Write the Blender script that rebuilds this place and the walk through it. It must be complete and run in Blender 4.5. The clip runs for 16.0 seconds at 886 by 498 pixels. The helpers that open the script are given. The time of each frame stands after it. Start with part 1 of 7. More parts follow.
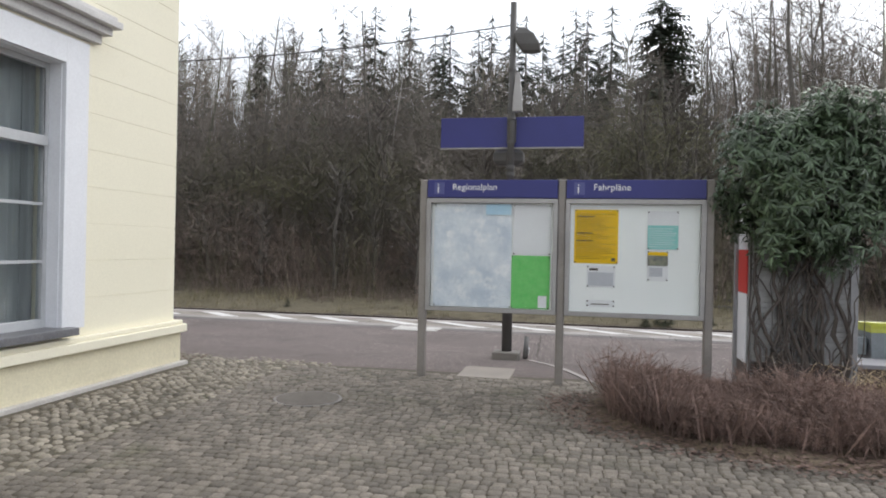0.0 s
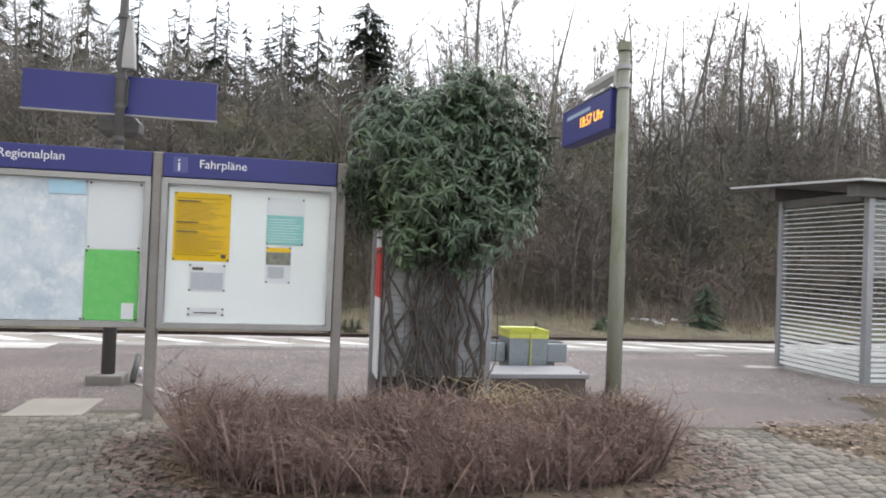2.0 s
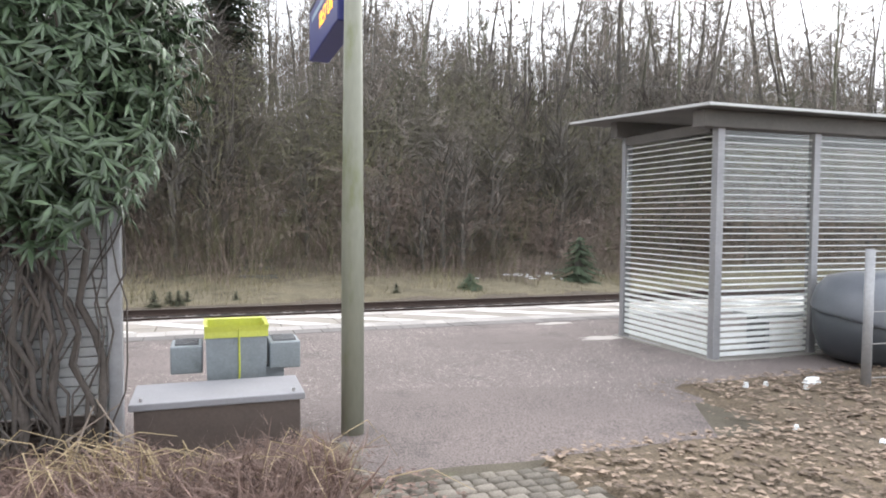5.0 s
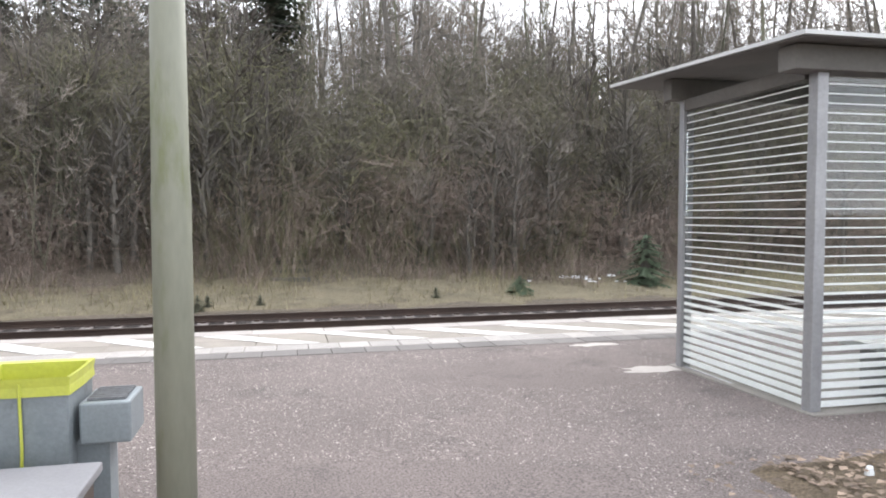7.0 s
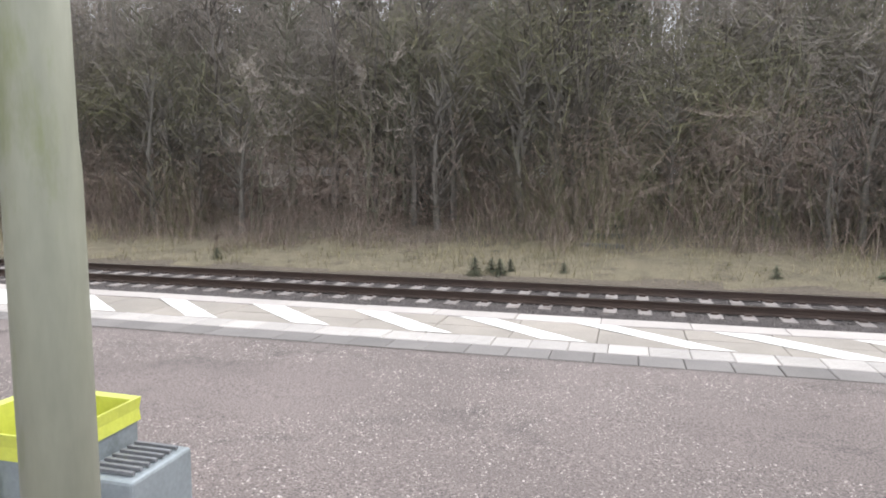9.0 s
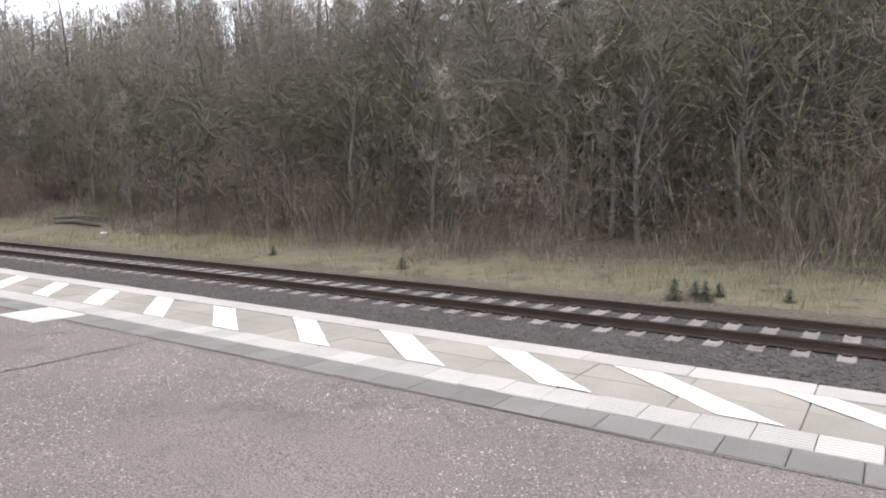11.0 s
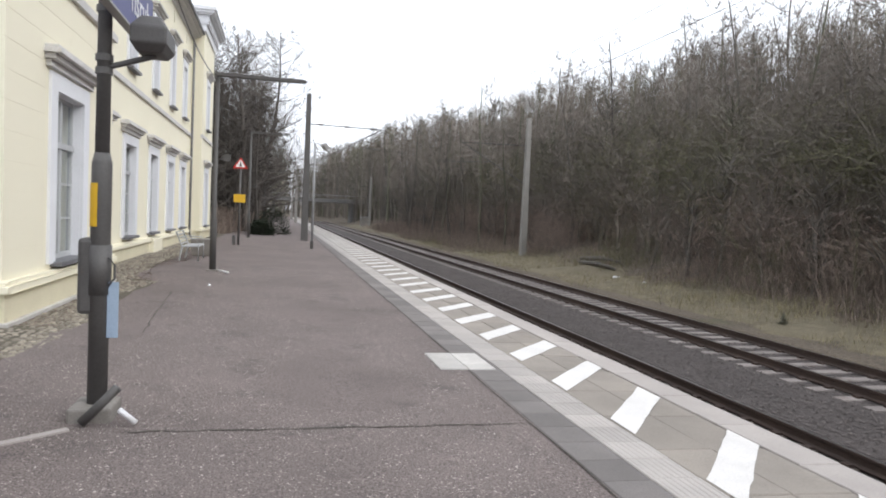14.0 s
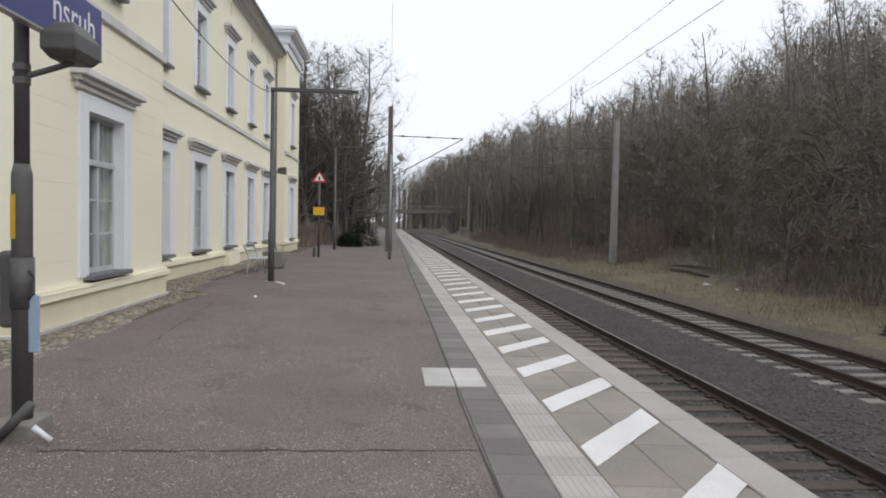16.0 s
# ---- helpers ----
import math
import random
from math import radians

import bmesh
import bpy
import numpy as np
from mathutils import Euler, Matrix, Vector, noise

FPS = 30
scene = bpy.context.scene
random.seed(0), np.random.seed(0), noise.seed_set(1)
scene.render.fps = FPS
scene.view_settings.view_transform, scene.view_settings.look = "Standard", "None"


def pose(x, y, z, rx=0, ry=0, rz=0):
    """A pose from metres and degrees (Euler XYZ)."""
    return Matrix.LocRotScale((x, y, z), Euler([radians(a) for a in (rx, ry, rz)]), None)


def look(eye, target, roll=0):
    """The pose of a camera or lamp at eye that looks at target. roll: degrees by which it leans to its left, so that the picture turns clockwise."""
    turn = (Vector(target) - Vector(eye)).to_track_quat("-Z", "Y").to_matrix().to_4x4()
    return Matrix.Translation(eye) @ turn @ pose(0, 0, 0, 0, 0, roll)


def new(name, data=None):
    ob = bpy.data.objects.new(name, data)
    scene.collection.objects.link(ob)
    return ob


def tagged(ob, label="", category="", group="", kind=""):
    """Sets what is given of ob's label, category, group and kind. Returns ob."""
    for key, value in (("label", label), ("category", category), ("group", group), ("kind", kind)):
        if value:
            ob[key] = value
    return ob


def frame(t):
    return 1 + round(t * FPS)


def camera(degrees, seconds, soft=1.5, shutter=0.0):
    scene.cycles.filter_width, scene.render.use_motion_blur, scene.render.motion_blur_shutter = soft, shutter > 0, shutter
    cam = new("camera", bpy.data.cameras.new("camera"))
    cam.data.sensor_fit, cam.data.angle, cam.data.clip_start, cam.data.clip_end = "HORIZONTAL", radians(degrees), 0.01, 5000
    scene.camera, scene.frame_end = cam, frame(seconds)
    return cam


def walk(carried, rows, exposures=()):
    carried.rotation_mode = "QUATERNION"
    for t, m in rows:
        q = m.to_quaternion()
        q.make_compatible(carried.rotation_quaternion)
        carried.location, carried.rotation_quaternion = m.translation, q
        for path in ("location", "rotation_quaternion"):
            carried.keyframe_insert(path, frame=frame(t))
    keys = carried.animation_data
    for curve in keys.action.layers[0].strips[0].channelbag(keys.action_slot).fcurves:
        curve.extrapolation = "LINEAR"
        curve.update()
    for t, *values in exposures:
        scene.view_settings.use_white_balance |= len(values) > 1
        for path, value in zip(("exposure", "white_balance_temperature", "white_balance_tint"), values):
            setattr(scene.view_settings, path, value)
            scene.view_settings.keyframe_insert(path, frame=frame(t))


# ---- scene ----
cam = camera(65.7, 16.0, soft=1.9)
PATH = [
    (0, (-0.23, 2.415, 1.537), (-0.647, 4.371, 1.532), 1.2),
    (0.5, (0.139, 2.807, 1.499), (-0.217, 4.774, 1.484), 0.8),
    (1, (0.292, 3.209, 1.499), (0.141, 5.203, 1.494), 1.2),
    (1.5, (0.454, 3.613, 1.453), (0.691, 5.598, 1.486), 1.8),
    (2, (0.778, 3.961, 1.486), (1.164, 5.923, 1.517), 2.2),
    (2.5, (1.03, 4.324, 1.471), (1.626, 6.233, 1.495), 2.5),
    (3, (1.434, 4.581, 1.508), (2.199, 6.426, 1.413), 2.2),
    (3.5, (1.816, 4.913, 1.548), (2.542, 6.773, 1.425), 1.3),
    (4, (2.208, 5.236, 1.561), (3.025, 7.057, 1.42), 1.1),
    (4.5, (2.669, 5.509, 1.557), (3.436, 7.353, 1.456), 0.4),
    (4.7, (2.818, 5.664, 1.568), (3.5, 7.541, 1.468), 0.5),
    (6.8, (4.34, 7.491, 1.519), (4.918, 9.404, 1.436), 0.3),
    (7, (4.489, 7.709, 1.503), (4.934, 9.656, 1.405), -0.1),
    (7.5, (4.759, 8.145, 1.515), (4.836, 10.141, 1.409), -0.1),
    (8, (4.958, 8.583, 1.582), (4.961, 10.577, 1.433), 0.1),
    (8.5, (5.166, 9.036, 1.588), (4.928, 11.012, 1.39), 0.0),
    (8.7, (5.215, 9.243, 1.593), (4.852, 11.198, 1.382), 0.1),
    (10.8, (5.439, 11.173, 1.613), (4.423, 12.883, 1.409), -0.2),
    (11, (5.474, 11.336, 1.607), (4.377, 12.996, 1.404), -0.2),
    (11.5, (5.41, 11.692, 1.632), (3.96, 13.048, 1.393), -0.9),
    (12, (5.181, 12.06, 1.625), (3.587, 13.243, 1.379), 0.7),
    (12.5, (5.006, 12.428, 1.649), (3.271, 13.397, 1.418), 1.6),
    (13, (4.730, 12.815, 1.650), (2.856, 13.493, 1.478), 2.1),
    (13.5, (4.526, 13.134, 1.632), (2.628, 13.752, 1.512), 2.8),
    (14, (4.345, 13.562, 1.622), (2.401, 14.026, 1.529), 2.6),
    (14.5, (4.33, 13.894, 1.647), (2.353, 14.193, 1.579), 2.2),
    (15, (4.11, 14.22, 1.638), (2.135, 14.538, 1.599), 2.8),
    (15.5, (4.049, 14.597, 1.62), (2.059, 14.789, 1.582), 2.3),
    (16, (4.016, 14.978, 1.614), (2.023, 15.134, 1.539), 1.2),
]
walk(cam, [(t, look(eye, target, roll)) for t, eye, target, roll in PATH], [(0.0, -0.04), (1.0, 0.12), (1.5, 0.28), (2.5, 0.57), (3.5, 0.81), (4.5, 0.82), (7.0, 0.84), (11.0, 0.68), (13.0, 0.40), (14.5, -0.08), (16.0, -0.38)])

# ---- world and light: overcast late-winter day ----
world = bpy.data.worlds.new("world")
scene.world = world
world.use_nodes = True
wn = world.node_tree
sky = wn.nodes.new("ShaderNodeTexSky")
sky.sky_type, sky.sun_disc = "NISHITA", False
sky.sun_elevation, sky.sun_rotation = radians(39), radians(38)
sky.air_density, sky.dust_density = 1.0, 4.0
grey = wn.nodes.new("ShaderNodeHueSaturation")
grey.inputs["Saturation"].default_value = 0.18
wn.links.new(sky.outputs[0], grey.inputs["Color"])
cloud = wn.nodes.new("ShaderNodeMix")   # an even cloud cover over the sky
cloud.data_type = "RGBA"
cloud.inputs[0].default_value = 0.75
cloud.inputs[7].default_value = (10.3, 10.8, 11.7, 1)
wn.links.new(grey.outputs[0], cloud.inputs[6])
wn.links.new(cloud.outputs[2], wn.nodes["Background"].inputs[0])
wn.nodes["Background"].inputs[1].default_value = 0.15
sun = new("sun", bpy.data.lights.new("sun", "SUN"))
sun.data.energy, sun.data.angle, sun.data.color = 1.0, radians(35), (1.0, 0.97, 0.94)
sun.matrix_world = look((16, 20, 21), (0, 0, 0))


# ---- mesh helpers ----
class Shape:
    """Gathers vertices and faces for one mesh."""

    def __init__(self):
        self.v, self.f = [], []

    def add(self, verts, faces):
        n = len(self.v)
        self.v.extend(tuple(p) for p in verts)
        self.f.extend(tuple(i + n for i in f) for f in faces)
        return self

    def box(self, x0, y0, z0, x1, y1, z1, m=None):
        x0, x1, y0, y1, z0, z1 = min(x0, x1), max(x0, x1), min(y0, y1), max(y0, y1), min(z0, z1), max(z0, z1)
        p = [Vector((x, y, z)) for z in (z0, z1) for y in (y0, y1) for x in (x0, x1)]
        if m is not None:
            p = [m @ q for q in p]
        return self.add(p, [(0, 2, 3, 1), (4, 5, 7, 6), (0, 1, 5, 4), (2, 6, 7, 3), (0, 4, 6, 2), (1, 3, 7, 5)])

    def tube(self, points, radii, n=8, cap=True):
        pts = [Vector(p) for p in points]
        if not isinstance(radii, (list, tuple)):
            radii = [radii] * len(pts)
        verts, faces = [], []
        for i, p in enumerate(pts):
            d = (pts[min(i + 1, len(pts) - 1)] - pts[max(i - 1, 0)]).normalized()
            a = d.orthogonal().normalized() if abs(d.z) < 0.9 else Vector((1, 0, 0)) - d * d.x
            a.normalize()
            b = d.cross(a)
            for k in range(n):
                w = 2 * math.pi * (k + 0.5) / n
                verts.append(p + (a * math.cos(w) + b * math.sin(w)) * radii[i])
        for i in range(len(pts) - 1):
            for k in range(n):
                k2 = (k + 1) % n
                faces.append((i * n + k, i * n + k2, (i + 1) * n + k2, (i + 1) * n + k))
        if cap:
            faces.append(tuple(range(n - 1, -1, -1)))
            faces.append(tuple(range((len(pts) - 1) * n, len(pts) * n)))
        return self.add(verts, faces)

    def prism(self, outline, axis, lo, hi):
        """An outline in the two other axes, drawn out along one axis."""
        def put(u, w, t):
            return {"x": (t, u, w), "y": (u, t, w), "z": (u, w, t)}[axis]
        n = len(outline)
        verts = [put(u, w, lo) for u, w in outline] + [put(u, w, hi) for u, w in outline]
        faces = [tuple(range(n)), tuple(range(2 * n - 1, n - 1, -1))]
        faces += [(i, i + n, (i + 1) % n + n, (i + 1) % n) for i in range(n)]
        return self.add(verts, faces)

    def loft(self, rings, close=True):
        """Rings of equal length joined in order, with closed ends."""
        n = len(rings[0])
        verts = [p for r in rings for p in r]
        faces = [(i * n + k, i * n + (k + 1) % n, (i + 1) * n + (k + 1) % n, (i + 1) * n + k) for i in range(len(rings) - 1) for k in range(n)]
        if close:
            faces += [tuple(range(n - 1, -1, -1)), tuple(range((len(rings) - 1) * n, len(rings) * n))]
        return self.add(verts, faces)


def mesh_of(name, shape, material, bevel=0.0, smooth=False):
    me = bpy.data.meshes.new(name)
    me.from_pydata(shape.v, [], shape.f)
    bm = bmesh.new()
    bm.from_mesh(me)
    bmesh.ops.recalc_face_normals(bm, faces=bm.faces)
    if bevel:
        bmesh.ops.remove_doubles(bm, verts=bm.verts, dist=0.0002)
        edges = [e for e in bm.edges if len(e.link_faces) == 2 and e.calc_face_angle() > 0.6]
        bmesh.ops.bevel(bm, geom=edges, offset=bevel, segments=2, profile=0.5, affect="EDGES", clamp_overlap=True)
    bm.to_mesh(me)
    bm.free()
    if smooth:
        for p in me.polygons:
            p.use_smooth = True
    me.materials.append(material)
    return me


def thing(name, at, label, category, group="", kind=""):
    ob = new(name)
    ob.empty_display_size = 0.2
    ob.location = at
    return tagged(ob, label, category, group, kind)


def under(ob, parent):
    ob.parent = parent
    up = Matrix.Translation(parent.location)
    ob.matrix_parent_inverse = up.inverted()
    if parent.parent is not None:
        ob.matrix_parent_inverse = Matrix()
    return ob


def part(name, shape, material, parent, label="", bevel=0.0, smooth=False):
    """One mesh under a thing (or under a part), given in the world's metres."""
    ob = new(name, mesh_of(name, shape, material, bevel, smooth))
    under(ob, parent)
    return tagged(ob, label)


def single(name, shape, material, label, category, group="", kind="", bevel=0.0, smooth=False):
    return tagged(new(name, mesh_of(name, shape, material, bevel, smooth)), label, category, group, kind)


def bulk(name, verts, faces, material, smooth=False):
    """A large mesh straight from arrays (faces all of one size)."""
    me = bpy.data.meshes.new(name)
    verts = np.asarray(verts, dtype=np.float32).reshape(-1, 3)
    faces = np.asarray(faces, dtype=np.int32)
    k = faces.shape[1]
    me.vertices.add(len(verts))
    me.vertices.foreach_set("co", verts.ravel())
    me.loops.add(faces.size)
    me.loops.foreach_set("vertex_index", faces.ravel())
    me.polygons.add(len(faces))
    me.polygons.foreach_set("loop_start", np.arange(0, faces.size, k, dtype=np.int32))
    me.polygons.foreach_set("loop_total", np.full(len(faces), k, dtype=np.int32))
    me.update(calc_edges=True)
    me.validate()
    me.materials.append(material)
    return new(name, me)


def repeat_mesh(base_v, base_f, places, turns, scales, leans=None):
    """Many turned and scaled copies of a small mesh as arrays."""
    base_v, base_f = np.asarray(base_v, float), np.asarray(base_f, int)
    n, k = len(places), len(base_v)
    c, s = np.cos(turns)[:, None], np.sin(turns)[:, None]
    b = base_v[None] * np.asarray(scales)[:, None, :]
    x, y, z = b[..., 0], b[..., 1], b[..., 2]
    if leans is not None:
        x = x + leans[:, :1] * z
        y = y + leans[:, 1:] * z
    v = np.stack([c * x - s * y, s * x + c * y, z], -1) + np.asarray(places)[:, None, :]
    f = base_f[None] + (np.arange(n) * k)[:, None, None]
    return v.reshape(-1, 3), f.reshape(-1, base_f.shape[1])


# ---- materials ----
def mat(name, c1, c2=None, size=1.0, fine=0.02, rough=0.8, metal=0.0, bump=0.3, depth=0.004, stain=None, stain_size=0.4, stain_cover=0.5,
        vary=0.0, island=False, grain=0.25, stretch=(1, 1, 1), spec=0.5, sheen=0.0):
    """A two-scale procedural surface: broad colour drift, fine grain, stains with their own outline, and relief."""
    m = bpy.data.materials.new(name)
    m.use_nodes = True
    nt = m.node_tree
    n, ln = nt.nodes, nt.links.new
    b = n["Principled BSDF"]
    geo = n.new("ShaderNodeNewGeometry")
    mp = n.new("ShaderNodeMapping")
    mp.inputs["Scale"].default_value = stretch
    ln(geo.outputs["Position"], mp.inputs["Vector"])

    def noise_at(scale, detail=4.0, roughness=0.55):
        t = n.new("ShaderNodeTexNoise")
        t.inputs["Scale"].default_value, t.inputs["Detail"].default_value, t.inputs["Roughness"].default_value = scale, detail, roughness
        ln(mp.outputs[0], t.inputs["Vector"])
        return t.outputs["Fac"]

    def ramp(src, lo, hi):
        r = n.new("ShaderNodeMapRange")
        r.inputs["From Min"].default_value, r.inputs["From Max"].default_value = lo, hi
        ln(src, r.inputs["Value"])
        return r.outputs[0]

    def mixed(fac, a, bb, mode="MIX"):
        x = n.new("ShaderNodeMix")
        x.data_type, x.blend_type = "RGBA", mode
        for sock, val in ((x.inputs[0], fac), (x.inputs[6], a), (x.inputs[7], bb)):
            if isinstance(val, bpy.types.NodeSocket):
                ln(val, sock)
            elif isinstance(val, (int, float)):
                sock.default_value = val
            else:
                sock.default_value = (*val, 1)
        return x.outputs[2]

    c2 = c2 or tuple(c * 0.8 for c in c1)
    col = mixed(ramp(noise_at(1 / size, 6.0, 0.6), 0.3, 0.7), c1, c2)
    if stain:
        col = mixed(ramp(noise_at(1 / stain_size, 8.0, 0.7), 1 - stain_cover, 1 - stain_cover + 0.14), col, stain)
    g = noise_at(1 / fine, 3.0, 0.6)
    gm = n.new("ShaderNodeMapRange")
    gm.inputs["To Min"].default_value, gm.inputs["To Max"].default_value = 1 - grain, 1 + grain
    gm.inputs["From Min"].default_value, gm.inputs["From Max"].default_value = 0.25, 0.75
    ln(g, gm.inputs["Value"])
    if vary:
        if island:
            rnd = geo.outputs["Random Per Island"]
        else:
            rnd = n.new("ShaderNodeObjectInfo").outputs["Random"]
        vm = n.new("ShaderNodeMapRange")
        vm.inputs["To Min"].default_value, vm.inputs["To Max"].default_value = 1 - vary, 1 + vary
        ln(rnd, vm.inputs["Value"])
        mul = n.new("ShaderNodeMath")
        mul.operation = "MULTIPLY"
        ln(gm.outputs[0], mul.inputs[0]), ln(vm.outputs[0], mul.inputs[1])
        tone = mul.outputs[0]
    else:
        tone = gm.outputs[0]
    sc = n.new("ShaderNodeVectorMath")
    sc.operation = "SCALE"
    ln(col, sc.inputs[0]), ln(tone, sc.inputs["Scale"])
    ln(sc.outputs[0], b.inputs["Base Color"])
    b.inputs["Roughness"].default_value, b.inputs["Metallic"].default_value = rough, metal
    b.inputs["Specular IOR Level"].default_value = spec
    if bump:
        bp = n.new("ShaderNodeBump")
        bp.inputs["Strength"].default_value, bp.inputs["Distance"].default_value = bump, depth
        ln(g, bp.inputs["Height"])
        ln(bp.outputs[0], b.inputs["Normal"])
    return m


def glass_mat(name, tint=(0.85, 0.9, 0.9), rough=0.02):
    m = bpy.data.materials.new(name)
    m.use_nodes = True
    b = m.node_tree.nodes["Principled BSDF"]
    b.inputs["Base Color"].default_value = (*tint, 1)
    b.inputs["Roughness"].default_value, b.inputs["Transmission Weight"].default_value, b.inputs["IOR"].default_value = rough, 1.0, 1.45
    return m


M = {}
M["plaster"] = mat("cream_plaster", (0.86, 0.815, 0.655), (0.83, 0.785, 0.625), 2.5, 0.015, 0.9, bump=0.25, grain=0.05, stain=(0.76, 0.71, 0.54), stain_size=1.6, stain_cover=0.36)
M["plaster_dirty"] = mat("weathered_base_plaster", (0.74, 0.685, 0.50), (0.67, 0.615, 0.45), 0.8, 0.02, 0.9, bump=0.4, grain=0.10, stain=(0.40, 0.37, 0.28), stain_size=0.5, stain_cover=0.38)
M["white_trim"] = mat("white_painted_plaster", (0.80, 0.81, 0.84), (0.74, 0.75, 0.78), 0.8, 0.02, 0.7, bump=0.15, grain=0.05)
M["grey_moulding"] = mat("grey_stone_moulding", (0.66, 0.64, 0.62), (0.55, 0.54, 0.53), 0.5, 0.02, 0.85, bump=0.3, grain=0.12, stain=(0.42, 0.41, 0.40), stain_size=0.3, stain_cover=0.38)
M["footing"] = mat("whitewashed_footing", (0.58, 0.555, 0.52), (0.44, 0.42, 0.39), 0.4, 0.02, 0.9, bump=0.4, grain=0.15, stain=(0.27, 0.25, 0.22), stain_size=0.3, stain_cover=0.4)
M["slate"] = mat("dark_slate", (0.13, 0.13, 0.14), (0.18, 0.18, 0.19), 0.4, 0.02, 0.6, bump=0.3)
M["frame_paint"] = mat("grey_white_window_paint", (0.52, 0.53, 0.54), (0.44, 0.45, 0.46), 0.3, 0.02, 0.5, bump=0.1, grain=0.06)
M["curtain"] = mat("grey_net_curtain", (0.42, 0.43, 0.44), (0.32, 0.33, 0.34), 0.25, 0.01, 0.95, bump=0.3, stretch=(6, 6, 0.4), grain=0.1)
M["glass"] = glass_mat("window_glass")
M["roof"] = mat("dark_roof_sheet", (0.16, 0.14, 0.13), (0.11, 0.10, 0.09), 1.0, 0.03, 0.7)
M["asphalt"] = mat("worn_platform_asphalt", (0.190, 0.156, 0.147), (0.142, 0.117, 0.110), 1.8, 0.014, 0.92, bump=1.0, depth=0.008, grain=0.80, stain=(0.112, 0.094, 0.089), stain_size=0.75, stain_cover=0.45)
M["sett"] = mat("granite_setts", (0.215, 0.188, 0.157), (0.142, 0.124, 0.102), 0.9, 0.012, 0.85, bump=0.5, grain=0.35, vary=0.30, island=True, stain=(0.120, 0.110, 0.080), stain_size=0.8, stain_cover=0.46)
M["sett_piece"] = mat("granite_setts_near", (0.215, 0.188, 0.157), (0.142, 0.124, 0.102), 0.9, 0.012, 0.85, bump=0.5, grain=0.35, vary=0.30, stain=(0.120, 0.110, 0.080), stain_size=0.8, stain_cover=0.46)
M["pebble"] = mat("rounded_pebble_stones", (0.31, 0.275, 0.22), (0.17, 0.15, 0.12), 0.5, 0.015, 0.8, bump=0.3, grain=0.25, vary=0.35, island=True)
M["joint"] = mat("sandy_joint_soil", (0.088, 0.075, 0.056), (0.115, 0.098, 0.072), 0.5, 0.01, 1.0, bump=0.8, grain=0.4, stain=(0.10, 0.11, 0.05), stain_size=0.6, stain_cover=0.4)
M["soil"] = mat("leafy_soil", (0.11, 0.085, 0.06), (0.16, 0.12, 0.08), 0.7, 0.02, 1.0, bump=1.0, depth=0.01, grain=0.5)
M["grass_ground"] = mat("dry_verge_grass", (0.215, 0.182, 0.122), (0.145, 0.124, 0.082), 0.5, 0.03, 1.0, bump=1.0, depth=0.02, grain=0.45, stain=(0.110, 0.090, 0.062), stain_size=0.6, stain_cover=0.48)
M["grass_blade"] = mat("dry_grass_blades", (0.33, 0.285, 0.185), (0.17, 0.155, 0.085), 1.2, 0.05, 1.0, bump=0, grain=0.3, vary=0.45, island=True)
M["forest_floor"] = mat("brown_forest_floor", (0.150, 0.122, 0.092), (0.105, 0.086, 0.066), 3.0, 0.08, 1.0, bump=1.0, depth=0.05, grain=0.5, stain=(0.11, 0.11, 0.05), stain_size=3, stain_cover=0.4)
M["ballast"] = mat("grey_brown_ballast", (0.090, 0.076, 0.072), (0.060, 0.051, 0.048), 0.8, 0.03, 0.95, bump=1.0, depth=0.03, grain=0.5)
M["stone_loose"] = mat("ballast_stones", (0.112, 0.096, 0.092), (0.070, 0.060, 0.056), 0.5, 0.02, 0.95, bump=0.3, grain=0.3, vary=0.4, island=True)
M["rail"] = mat("rusty_rail_steel", (0.075, 0.050, 0.040), (0.055, 0.038, 0.032), 0.7, 0.02, 0.7, metal=0.3, bump=0.3)
M["rail_top"] = mat("polished_rail_head", (0.30, 0.28, 0.27), (0.22, 0.2, 0.19), 0.5, 0.02, 0.32, metal=1.0, bump=0.05)
M["sleeper_rust"] = mat("rust_stained_sleeper", (0.115, 0.090, 0.076), (0.075, 0.058, 0.050), 0.7, 0.02, 0.95, bump=0.5, grain=0.35, vary=0.2)
M["sleeper"] = mat("concrete_sleeper", (0.27, 0.24, 0.225), (0.19, 0.165, 0.155), 0.7, 0.02, 0.9, bump=0.4, grain=0.25, vary=0.15, stain=(0.12, 0.085, 0.07), stain_size=0.35, stain_cover=0.45)
M["paver"] = mat("grey_concrete_paver", (0.200, 0.182, 0.174), (0.155, 0.142, 0.136), 0.6, 0.01, 0.9, bump=0.3, grain=0.2, vary=0.14)
M["slab"] = mat("sandy_concrete_slab", (0.31, 0.275, 0.24), (0.24, 0.215, 0.19), 0.7, 0.012, 0.9, bump=0.3, grain=0.18, vary=0.12, stain=(0.24, 0.20, 0.17), stain_size=0.5, stain_cover=0.4)
M["edge"] = mat("pale_platform_edge_stone", (0.44, 0.40, 0.375), (0.37, 0.335, 0.315), 0.7, 0.012, 0.85, bump=0.3, grain=0.15, vary=0.10, stain=(0.36, 0.32, 0.29), stain_size=0.35, stain_cover=0.38)
